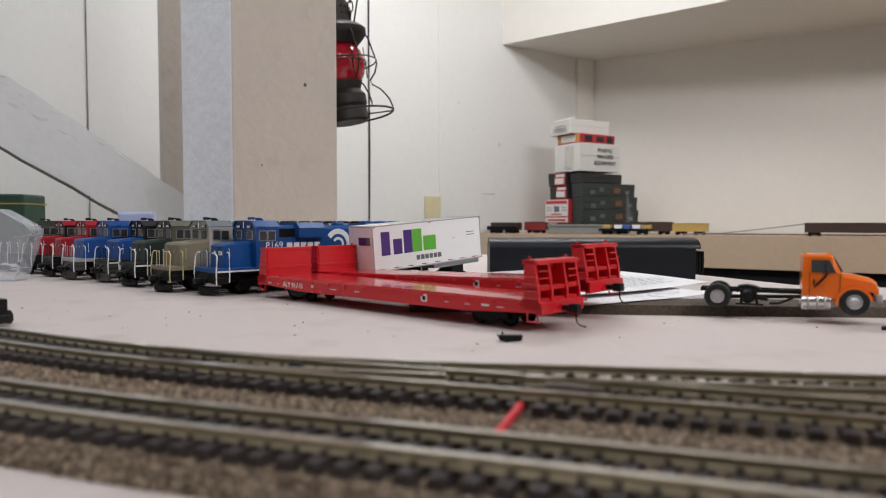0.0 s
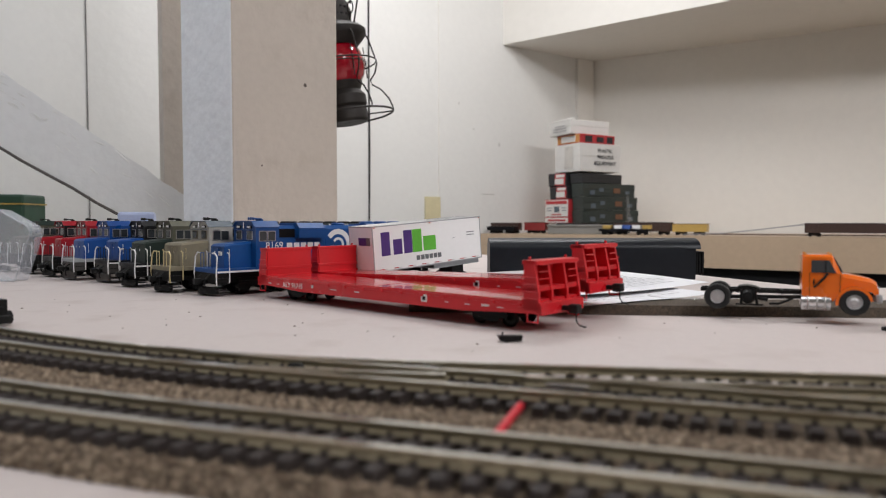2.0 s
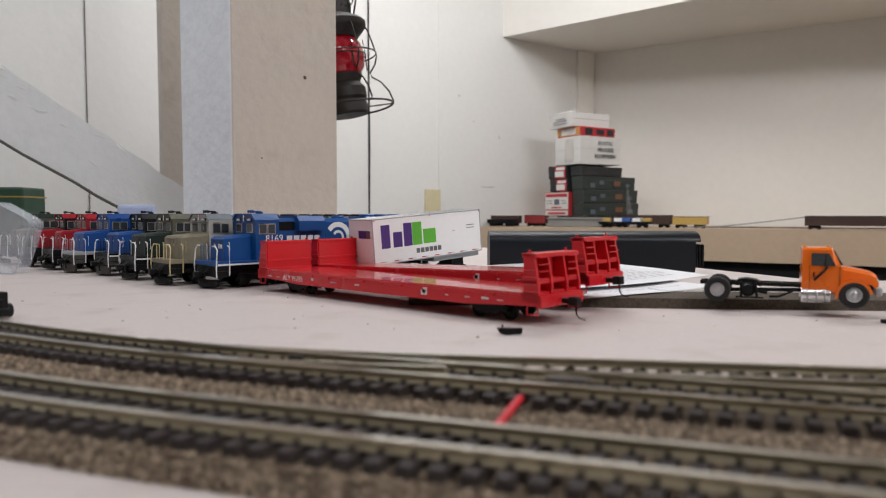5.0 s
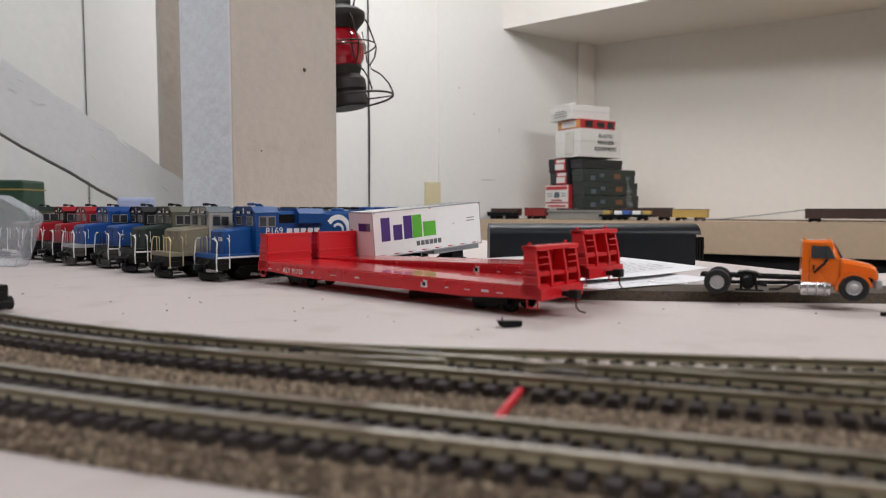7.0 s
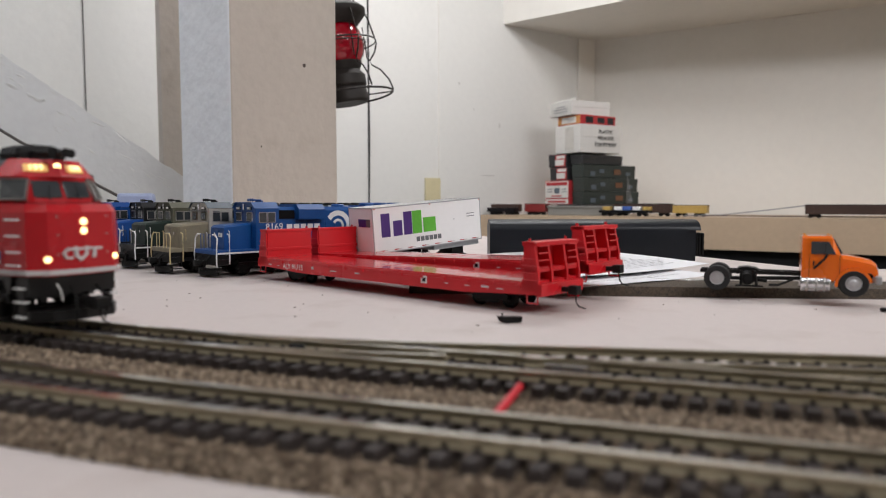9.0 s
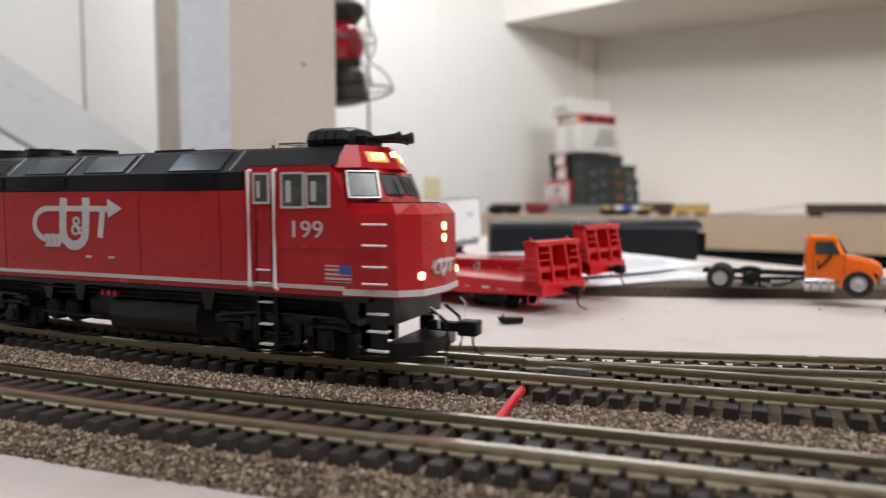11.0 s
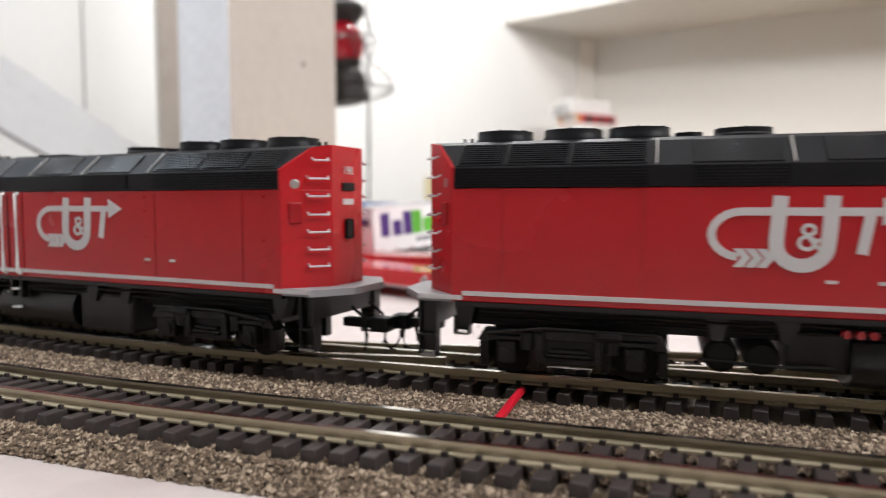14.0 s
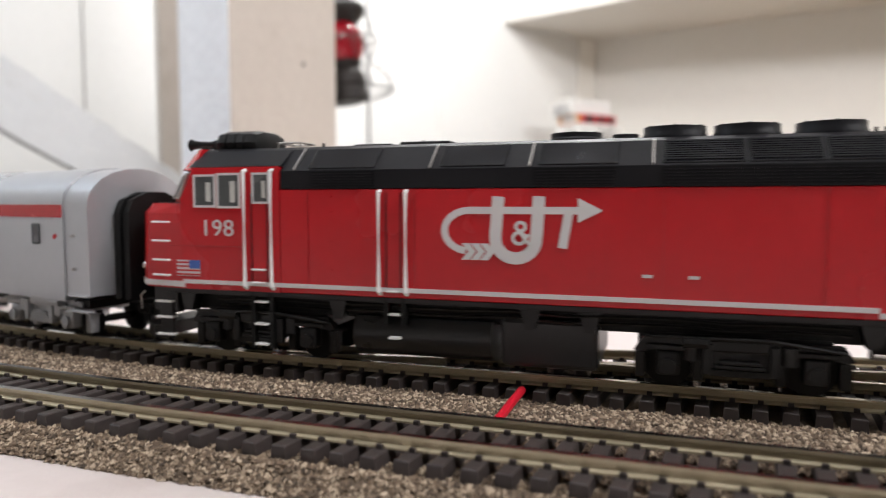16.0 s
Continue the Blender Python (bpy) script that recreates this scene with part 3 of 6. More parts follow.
def locomotive(name, number, rear_door):
    """Streamlined hooded passenger diesel; x forward, z 0 at the railhead."""
    root = thing(name, "glossy red and black model passenger diesel locomotive on the track", "locomotive")
    R = -0.0960
    RC, RP, CW = R + .0034, R - .0055, .0075      # rear corner, middle panel and its half width

    def rear_x(y):
        return RP + (RC - RP) * min(1.0, max(0.0, (abs(y) - CW) / (HW - CW)))
    # red body with cab
    bm = bmesh.new()
    prism(bm, [(RC, -HW), (RP, -CW), (RP, CW), (RC, HW), (.0485, HW), (.0485, -HW)], .0190, .0464, "Z")
    bmesh.ops.bevel(bm, geom=bm.edges[:], offset=.0003, segments=2, affect="EDGES", profile=0.5)
    body = part("body", bm, M_RED, root)
    bm = bmesh.new()
    prism(bm, [(0.0486, .0190), (0.0486, .0525), (.0755, .0525), (.0800, .0440), (.0800, .0190)], -HW, HW, "Y")
    cab = part("cab", bm, M_RED, root)
    # cab front: raked, tapering to both sides, above a blunt nose
    lo = [(.0795, -HW), (.0885, -.0098), (.0896, 0), (.0885, .0098), (.0795, HW)]
    hi = [(.0755, -HW + .001), (.0837, -.0094), (.0846, 0), (.0837, .0094), (.0755, HW - .001)]
    back = .0740
    bm = bmesh.new()
    loft(bm, [ring_xy([(back, -HW)] + lo + [(back, HW)], .0425), ring_xy([(back, -HW + .001)] + hi + [(back, HW - .001)], .0520)])
    part("cab_front", bm, M_RED, root)
    bm = bmesh.new()
    hood = [(.0775, -.0172), (.0822, -.0138), (.0868, 0), (.0822, .0138), (.0775, .0172)]
    hood2 = [(.0768, -.0122), (.0792, -.0104), (.0832, 0), (.0792, .0104), (.0768, .0122)]
    loft(bm, [ring_xy([(.0762, -.0176)] + hood + [(.0762, .0176)], .0519), ring_xy([(.0765, -.0120)] + hood2 + [(.0765, .0120)], .0580)])
    part("number_board_housing", bm, M_RED, root)
    for k in (-1, 1):
        bm = bmesh.new()
        box(bm, -.0003, .0003, -.0037, .0037, -.0016, .0016, .0003)
        q = pose(.0829, k * .0066, .0549, 0, -31, k * 19)
        nb = part("number_board", bm, M_BOARD if number == LEADER else M_LBLACK, root, "lit amber number board" if number == LEADER else "dark number board", q)
        letters(number, 0.0033, M_LAMP if number == LEADER else M_SILVERP, pose(.00038, 0, 0, 90, 0, 90), nb, "glowing digits" if number == LEADER else "")
        # windscreen panes set in the raked front
        bm = bmesh.new()
        box(bm, -.0004, .0004, -.0046, .0046, -.0033, .0033, .0006)
        part("windscreen", bm, M_DARKGLASS, root, "", pose(.0864, k * .0050, .0476, 0, -27, k * 7))
        bm = bmesh.new()
        box(bm, -.0004, .0004, -.0040, .0040, -.0036, .0036, .0005)
        ws = part("windscreen", bm, mat_window, root, "", pose(.0826, k * .01375, .0474, 0, -24, k * 45))
        bm = bmesh.new()
        for a0, a1, c0, c1 in ((-.0043, -.0039, -.0039, .0039), (.0039, .0043, -.0039, .0039), (-.0043, .0043, -.0039, -.0035), (-.0043, .0043, .0035, .0039)):
            box(bm, -.0003, .0007, a0, a1, c0, c1)
        part("frame", bm, M_STEEL, ws, "dull metal window frame")
        grab(root, [(.0892, k * .0052, .0440), (.0868, k * .0045, .0490)], .0002, M_LBLACK, "wiper")
    # nose
    nlo = [(.0790, -HW), (.0935, -.0160), (.0985, -.0115), (.0998, 0), (.0985, .0115), (.0935, .0160), (.0790, HW)]
    nmid = [(.0790, -HW), (.0930, -.0157), (.0980, -.0112), (.0993, 0), (.0980, .0112), (.0930, .0157), (.0790, HW)]
    ntop = [(.0790, -.0172), (.0915, -.0148), (.0957, -.0105), (.0968, 0), (.0957, .0105), (.0915, .0148), (.0790, .0172)]
    bm = bmesh.new()
    loft(bm, [ring_xy(nlo, .0190), ring_xy(nmid, .0400), ring_xy(ntop, .0428)])
    nose = part("nose", bm, M_RED, root)
    bm = bmesh.new()
    prism(bm, [(.0800, -.0150), (.0905, -.0130), (.0940, -.0095), (.0940, .0095), (.0905, .0130), (.0800, .0150)], .0428, .0431, "Z")
    part("anti_glare_panel", bm, M_LBLACK, nose)
    # silver pilot sill on the front, stripe along the sides
    bm = bmesh.new()
    loft(bm, [ring_xy([(x + (.0003 if x > .08 else 0), y * 1.01) for x, y in nlo], .0194), ring_xy([(x + (.0003 if x > .08 else 0), y * 1.01) for x, y in nlo], .0210)])
    part("sill_stripe", bm, M_SILVERP, root)
    for k in (-1, 1):
        bm = bmesh.new()
        box(bm, R + .006, .0795, k * (HW + .0001) - .0001, k * (HW + .0001) + .0001, .0205, .0216)
        part("sill_stripe", bm, M_SILVERP, root)
        bm = bmesh.new()
        box(bm, R - .0054, R + .006, k * (HW + .0001) - .0001, k * (HW + .0001) + .0001, .0194, .0205)
        part("sill_stripe", bm, M_SILVERP, root)
    # rear platform
    bm = bmesh.new()
    prism(bm, [(RC, -HW), (RC, HW), (R - .0055, HW), (R - .0125, .0075), (R - .0125, -.0075), (R - .0055, -HW)], .0188, .0206, "Z")
    part("rear_platform", bm, M_DECKG, root, "grey rear platform")
    # frame, pilot and snow guard
    bm = bmesh.new()
    box(bm, R + .004, .088, -.0112, .0112, .0125, .0189)
    part("underframe", bm, M_BLACK, root)
    for k in (-1, 1):
        bm = bmesh.new()
        box(bm, R + .004, .086, k * .0164 - .0010, k * .0164 + .0010, .0176, .0190, .0002)
        part("side_sill", bm, M_RUN, root)
        for x in (-.0320, -.0180, .0330, .0800, -.0900):
            bm = bmesh.new()
            prism(bm, [(x - .0012, .0125), (x + .0012, .0125), (x + .0026, .0178), (x - .0026, .0178)], k * .0138 - .0018, k * .0138 + .0018, "Y")
            part("frame_bracket", bm, M_RUN, root)
        for z, y0 in ((.0165, .0152), (.0148, .0143)):
            grab(root, [(-.0860 + i * .012, k * (y0 + .0004 * math.sin(i * 1.7)), z + .0003 * math.sin(i * 2.3)) for i in range(14)], .00042, M_RUN, "pipe")
    bm = bmesh.new()
    prism(bm, [(.0925, -.0150), (.0985, -.0105), (.1000, 0), (.0985, .0105), (.0925, .0150), (.0900, .0150), (.0900, -.0150)], .0038, .0075, "Z")
    box(bm, .0840, .0920, -.0150, .0150, .0120, .0188)
    for k in (-1, 1):
        box(bm, .0855, .0900, k * .0148 - .0006, k * .0148 + .0006, .0040, .0150, .0002)
    part("pilot", bm, M_RUN, root)
    for k in (-1, 1):
        for z in (.0050, .0100, .0145):
            bm = bmesh.new()
            box(bm, .0850, .0905, k * .0152 - .0014, k * .0152 + .0014, z, z + .0005)
            part("corner_step", bm, M_WHITE, root, "white-edged corner step")
        grab(root, [(.1000, k * .0100, .0165), (.1018, k * .0098, .0150), (.1018, k * .0092, .0110)], .0002, M_WHITE, "uncoupling_lever")
    for k in (-1, 1):
        bm = bmesh.new()
        box(bm, R - .0056, R - .0012, k * .0144 - .0006, k * .0144 + .0006, .0058, .0188)
        for x in (R - .0055, R - .0013):
            box(bm, x - .0003, x + .0003, k * .0150 - .0016, k * .0150 + .0016, .0045, .0188)
        well = part("step_well", bm, M_RUN, root)
        for z in (.0045, .0098):
            bm = bmesh.new()
            box(bm, R - .0056, R - .0012, k * .0150 - .0020, k * .0150 + .0020, z, z + .0006)
            part("step", bm, M_STEEL if z < .006 else M_RUN, well, "worn bright step edge" if z < .006 else "")
    bm = bmesh.new()
    box(bm, R - .005, R - .001, -.0136, .0136, .0125, .0188)
    part("end_beam", bm, M_RUN, root)
    # couplers with trip pins and hoses
    for name2, x, sgn in (("front_coupler", .0990, 1), ("rear_coupler", R - .0085, -1)):
        bm = bmesh.new()
        box(bm, -.004, .006, -.0016, .0016, -.0012, .0012, .0003)
        box(bm, .005, .0105, -.0026, .0022, -.0020, .0020, .0006)
        box(bm, .0085, .0100, .0015, .0034, -.0018, .0018, .0003)
        tube(bm, [(.0085, 0, -.001), (.0087, 0, -.0045), (.0095, .0008, -.0066), (.011, .002, -.0074)], .0003, 6)
        part(name2, bm, M_BLACK, root, "", pose(x, 0, .0100, 0, 0, 0 if sgn > 0 else 180))
        for k in (-1, 1):
            xx = .0998 if sgn > 0 else R - .0115
            grab(root, [(xx - sgn * .002, k * .0045, .0150), (xx + sgn * .002, k * .0047, .0120), (xx + sgn * .0030, k * .0052, .0070), (xx + sgn * .0022, k * .0050, .0035)], .00045, M_BLACK, "air_hose")
    # black roof: vertical louvre band, sloped shoulders, flat top
    prof = [(-HW - .0001, .0465), (-HW - .0001, .0512), (-.0112, .0572), (-.0095, .0580), (-CW, .0580), (CW, .0580), (.0095, .0580), (.0112, .0572), (HW + .0001, .0512), (HW + .0001, .0465), (CW, .0465), (-CW, .0465)]
    bm = bmesh.new()
    loft(bm, [[(rear_x(y) + .0006, y, z) for y, z in prof], [(.0480, y, z) for y, z in prof]])
    roof = part("roof", bm, M_LBLACK, root, "satin black roof")
    bm = bmesh.new()
    prism(bm, [(-HW, .0526), (-.0112, .0572), (-.0095, .0580), (.0095, .0580), (.0112, .0572), (HW, .0526)], .0480, .0768, "X")
    part("cab_roof", bm, M_LBLACK, root)
    for k in (-1, 1):
        # grille openings and radiator shutters
        for x0, x1 in ((-.0915, -.0475), (-.0375, -.0190), (.0215, .0390)):
            bm = bmesh.new()
            y = k * (HW + .0002)
            box(bm, x0, x1, y - .0002, y + .0002, .0470, .0508)
            gr = part("side_grille", bm, M_GRATE, roof)
            bm = bmesh.new()
            for i in range(5):
                z = .0474 + i * .0007
                box(bm, x0 + .0003, x1 - .0003, y + k * .0002 - .0001, y + k * .0002 + .0002, z, z + .0003)
            part("grille_slat", bm, M_LBLACK, gr)
        sl = math.atan2(.0060, .0069)
        for x0, x1 in ((-.0915, -.0800), (-.0795, -.0650), (-.0645, -.0475), (-.0380, -.0200), (-.0120, .0040), (.0215, .0400)):
            bm = bmesh.new()
            box(bm, x0, x1, -.0040, .0040, -.0001, .00035, .00015)
            q = pose(0, k * .01465, .05425, -k * math.degrees(sl), 0, 0)
            pl = part("shoulder_panel", bm, M_GLOSSB, roof, "", q)
            if x1 < -.04:
                bm = bmesh.new()
                for i in range(9):
                    yy = -.0034 + i * .00080
                    box(bm, x0 + .0006, x1 - .0006, yy, yy + .0004, .0003, .0007)
                part("shutter_slat", bm, M_GLOSSB, pl)
        for x in (-.0455, -.0180, .0065, .0440):
            bm = bmesh.new()
            box(bm, x - .0002, x + .0002, -.0044, .0044, 0, .0005)
            part("panel_joint", bm, M_STEEL, roof, "", pose(0, k * .01465, .05425, -k * math.degrees(sl), 0, 0))
    # fans
    for x, r, h in ((-.0835, .0072, .0030), (-.066, .0072, .0030), (-.050, .0072, .0030), (-.0385, .0032, .0016), (-.0265, .0064, .0022)):
        bm = bmesh.new()
        lathe(bm, [(r * 1.05, 0), (r * 1.05, h * 0.3), (r, h * 0.5), (r, h), (r * 0.85, h * 1.05), (r * 0.8, h * 0.8), (r * .25, h * 0.8), (r * .2, h)], 24, (x, 0, .0580))
        fan = part("roof_fan", bm, M_LBLACK, roof, smooth=True)
        bm = bmesh.new()
        for i in range(6):
            box(bm, -.0003, .0003, r * .2, r * .95, h * .85, h * 1.08, 0, 0, pose(x, 0, .0580) @ rotz(i * math.pi / 3))
        part("fan_guard", bm, M_BLACK, fan)
    bm = bmesh.new()
    box(bm, .005, .019, -.0065, .0065, .0580, .0590, .0004)
    box(bm, .022, .033, -.005, .005, .0580, .0588, .0003)
    part("roof_hatch", bm, M_LBLACK, roof)
    bm = bmesh.new()
    for x in (.0500, .0570):
        for y in (-.004, .004):
            cyl(bm, (x, y, .058), (x, y, .0598), .00025, 6)
    for y in (-.004, .004):
        tube(bm, [(.0500, y, .0598), (.0570, y, .0598)], .0003, 6)
    for x in (.0500, .0570):
        tube(bm, [(x, -.004, .0598), (x, .004, .0598)], .0003, 6)
    part("antenna_frame", bm, M_STEEL, roof)
    for x in (-.0945, .0145, .0448, -.0925):
        bm = bmesh.new()
        box(bm, x - .0003, x + .0003, -.0003, .0003, .058, .0598)
        part("lifting_eye", bm, M_BLACK, roof)
    # air conditioner and horns on the cab roof
    bm = bmesh.new()
    loft(bm, [[(x0, y * g, .0578 + (z - .0578) * g) for y, z in ((-.0080, .0578), (-.0090, .0600), (-.0078, .0624), (-.004, .0635), (.004, .0635), (.0078, .0624), (.0090, .0600), (.0080, .0578))]
              for x0, g in ((.0612, .70), (.0620, .92), (.0634, 1), (.0650, 1), (.0652, .95), (.0656, .95), (.0658, 1), (.0680, 1), (.0682, .95), (.0686, .95), (.0688, 1), (.0710, 1), (.0712, .95), (.0716, .95), (.0718, 1), (.0738, 1), (.0750, .90), (.0756, .66))])
    part("air_conditioner", bm, M_BLACK, root, "ribbed black box on the cab roof", smooth=True)
    for y, x1 in ((-.0035, .0880), (0, .0900), (.0035, .0870)):
        bm = bmesh.new()
        lathe(bm, [(.0006, .0755), (.0008, x1 - .004), (.0012, x1 - .001), (.0017, x1), (.0012, x1 + .0001)], 10, (0, y, .0602), "X")
        part("air_horn", bm, M_BLACK, root)
    bm = bmesh.new()
    box(bm, .0745, .0785, -.0050, .0050, .0578, .0612, .0004)
    part("horn_bracket", bm, M_BLACK, root)
    # cab windows, doors and handrails on both sides
    for k in (-1, 1):
        y = k * (HW + .0001)
        rot = SIDE if k < 0 else Matrix.Rotation(math.pi, 4, "Z") @ SIDE
        for x0, x1, z0, z1 in ((.0610, .0672, .0420, .0503), (.0688, .0748, .0422, .0500), (.0520, .0562, .0432, .0503)):
            bm = bmesh.new()
            for a0, a1, c0, c1 in ((x0 - .0006, x0, z0, z1), (x1, x1 + .0006, z0, z1), (x0 - .0006, x1 + .0006, z0 - .0006, z0), (x0 - .0006, x1 + .0006, z1, z1 + .0006)):
                box(bm, a0, a1, y - .0002, y + .0002, c0, c1)
            fr = part("cab_window", bm, M_SILVERP, cab)
            bm = bmesh.new()
            box(bm, x0, x1, y - .0001, y + .0001, z0, z1)
            part("pane", bm, mat_window, fr)
            bm = bmesh.new()
            box(bm, x0 + (x1 - x0) * .16, x0 + (x1 - x0) * .42, y, y + k * .00016, z0 + .001, z1 - .0016)
            part("seat_behind_glass", bm, mat_seat, fr, "pale shape behind the glass")
        for xs in ([(.0506, .0588)] + ([(.0126, .0198)] if rear_door else [])):
            for x in xs:
                z1 = .0515 if xs[0] > .03 else .0458
                grab(cab if xs[0] > .03 else body, [(x, k * HW, z1), (x, k * (HW + .0011), z1 - .0002), (x, k * (HW + .0011), .0205), (x, k * HW, .0200)], .00058, M_WHITE, "handrail", "white handrail")
            for z in ((.0250, .0215) if xs[0] > .03 else (.0207,)):
                grab(cab if xs[0] > .03 else body, [(xs[0] + .002, k * (HW + .0006), z), (xs[1] - .002, k * (HW + .0006), z)], .00033, M_WHITE, "step_edge")
            bm = bmesh.new()
            for a0, a1, c0, c1 in ((xs[0] + .0015, xs[0] + .0018, .0215, .0455), (xs[1] - .0018, xs[1] - .0015, .0215, .0455)):
                box(bm, a0, a1, y - .00005, y + .00008, c0, c1)
            part("door_joint", bm, M_LBLACK, cab if xs[0] > .03 else body)
            # ladder below
            bm = bmesh.new()
            for x in (xs[0] + .0012, xs[1] - .0012):
                box(bm, x - .0006, x + .0006, k * .0165 - .0009, k * .0165 + .0009, .0035 if xs[0] > .03 else .0120, .0189)
            lad = part("ladder", bm, M_BLACK, root)
            for z in ((.0045, .0100, .0160) if xs[0] > .03 else (.0145, .0085)):
                bm = bmesh.new()
                box(bm, xs[0] + .0022, xs[1] - .0022, k * .0172 - .0010, k * .0172 + .0010, z, z + .0005)
                part("step_edge", bm, M_WHITE, lad, "white step edge")
        letters(number, 0.0064, M_SILVERP, pose(.0680, y, .0358) @ rot @ Matrix.Diagonal((1.14, 1, 1, 1)), cab, "silver-grey cab number")
        # flag decal
        fx = .0780
        bm = bmesh.new()
        box(bm, fx - .0042, fx + .0035, y - .00006, y + .00006, .0226, .0270)
        fl = part("flag_decal", bm, M_SILVERP, cab, "small striped flag decal")
        bm = bmesh.new()
        for i in range(4):
            box(bm, fx - .0042, fx + .0035, y - .0001, y + .0001, .0228 + i * .0011, .0233 + i * .0011)
        part("flag_stripe", bm, M_RED, fl)
        bm = bmesh.new()
        cx = fx + (.0000 if k < 0 else -.0042)
        box(bm, cx, cx + .0035, y - .00013, y + .00013, .0247, .0270)
        part("flag_canton", bm, M_BLUEF, fl)
        herald(body, -.0355 if k < 0 else -.0355 + .0380, 1 if k < 0 else -1, y) if not rear_door else herald(body, -.0320 if k < 0 else .0043, 1 if k < 0 else -1, y)
        for x in ((-.0117, -.0022) if not rear_door else (-.0556, -.0458)):
            bm = bmesh.new()
            box(bm, x, x + .0022, y - .00006, y + .00006, .0262, .0269)
            part("stencil_bar", bm, M_SILVERP, body)
        # fine panel joints and rivet rows on the flank
        for x in (-.0800, -.0480, .0105, .0400):
            bm = bmesh.new()
            box(bm, x - .00004, x + .00004, y - .00006, y + .00006, .0220, .0462)
            part("panel_joint", bm, M_REDJ, body)
        bm = bmesh.new()
        box(bm, .0590, .0840, y - .00006, y + .00006, .0309, .03105)
        part("panel_joint", bm, M_REDJ, cab)
        for x in (-.0870, -.0440, .0335):
            for z in (.0255, .0330, .0405, .0445):
                bm = bmesh.new()
                cyl(bm, (x, k * HW, z), (x, k * (HW + .0003), z), .0003, 6)
                part("rivet", bm, M_RED, body)
        # nose steps
        for z in (.0225, .0268, .0322, .0375):
            grab(nose, [(.0845, k * .0172, z), (.0846, k * .0179, z), (.0905, k * .0171, z), (.0904, k * .0163, z)], .00032, M_WHITE, "nose_step", "white-edged nose step")
        # lower nose lights
        bm = bmesh.new()
        lathe(bm, [(.0011, -.0006), (.0011, .0000), (.0008, .0002)], 14, (0, 0, 0), "X")
        part("ditch_light", bm, M_LAMP if number == LEADER else M_CHROME, nose, "glowing lower headlight", pose(.0984, k * .0116, .0245, 0, 0, k * 12))
        bm = bmesh.new()
        for z in (.0260, .0325, .0385):
            cyl(bm, (.0975, k * .0085, z), (.0990, k * .0085, z), .0003, 6)
        part("nose_bolt", bm, M_STEEL, nose)
    # head lights
    for z in (.0337, .0368):
        bm = bmesh.new()
        lathe(bm, [(.0012, -.0008), (.0012, .0001), (.0008, .0002)], 14, (.0994, 0, z), "X")
        part("headlight", bm, M_LAMP if number == LEADER else M_CHROME, nose, "glowing twin headlight" if number == LEADER else "")
    bm = bmesh.new()
    lathe(bm, [(.0012, -.0008), (.0012, .0000), (.0008, .0001)], 14, (.0846, 0, .0556), "X")
    part("headlight", bm, M_LAMP if number == LEADER else M_CHROME, root)
    bm = bmesh.new()
    for lv, (pts, w) in enumerate((([(-.006, .0275), (-.007, .0262), (-.006, .0248), (-.004, .0247)], .0008), ([(-.003, .0285), (-.003, .0258), (-.0015, .0240), (0.0005, .0258), (.0008, .0285)], .0013), ([(-.006, .0277), (.006, .0277)], .0008), ([(.0035, .0272), (.003, .0245)], .0011))):
        q = stroke(pts, w)
        n = len(pts)
        for i in range(n - 1):
            prism(bm, [q[i], q[i + 1], q[2 * n - 2 - i], q[2 * n - 1 - i]], .0990, .0998 + lv * .00006, "X")
    part("nose_herald", bm, M_SILVERP, nose, "silver arrow mark in plain strokes")
    # rear wall: a middle panel between two bevelled corner panels
    bm = bmesh.new()
    for panel in ([(-HW, .0462), (-HW, .0514), (-.0114, .0574), (-CW, .0582), (-CW, .0462)],
                  [(-CW, .0462), (-CW, .0582), (CW, .0582), (CW, .0462)],
                  [(CW, .0462), (CW, .0582), (.0114, .0574), (HW, .0514), (HW, .0462)]):
        loft(bm, [[(rear_x(y), y, z) for y, z in panel], [(rear_x(y) + .0007, y, z) for y, z in panel]])
    part("rear_wall", bm, M_RED, root)

    def on_corner(k, f, out=0.0):
        """A place on a corner panel: f from its outer to its inner edge."""
        d = Vector((RP - RC, CW - HW)).normalized()
        q = Vector((RC + (RP - RC) * f - out * abs(d.y), HW + (CW - HW) * f + out * abs(d.x)))
        return q.x, k * q.y
    for k in (-1, 1):
        for z in (.0262, .0306, .0352, .0398, .0446, .0492, .0540):
            f0 = .52 if z < .05 else .62
            a0, a1, b1, b0 = on_corner(k, f0), on_corner(k, f0, .0013), on_corner(k, .92, .0013), on_corner(k, .92)
            grab(body, [(*a0, z + .0006), (*a1, z), (*b1, z), (*b0, z + .0006)], .00030, M_SILVERP, "grab_iron", "worn light-edged grab iron")
        bm = bmesh.new()
        x, y = on_corner(k, .28)
        lathe(bm, [(.0013, -.0006), (.0013, 0), (.0009, .0001)], 12, (0, 0, 0), "X")
        part("rear_lamp", bm, M_STEEL, body, "", pose(x, y, .0478, 0, 0, 180 - k * 40))
        bm = bmesh.new()
        box(bm, -.0006, .0006, -.0017, .0017, -.0028, .0028, .0003)
        part("rear_hatch", bm, M_REDJ, body, "", pose(x, y, .0402, 0, 0, -k * 40))
    bm = bmesh.new()
    box(bm, RP - .0006, RP, -.0018, .0018, .0330, .0385, .0008)
    part("rear_port", bm, M_BLACK, body)
    bm = bmesh.new()
    box(bm, RP - .0005, RP, -.0030, .0030, .0462, .0484, .0004)
    part("rear_socket", bm, M_BLACK, body)
    bm = bmesh.new()
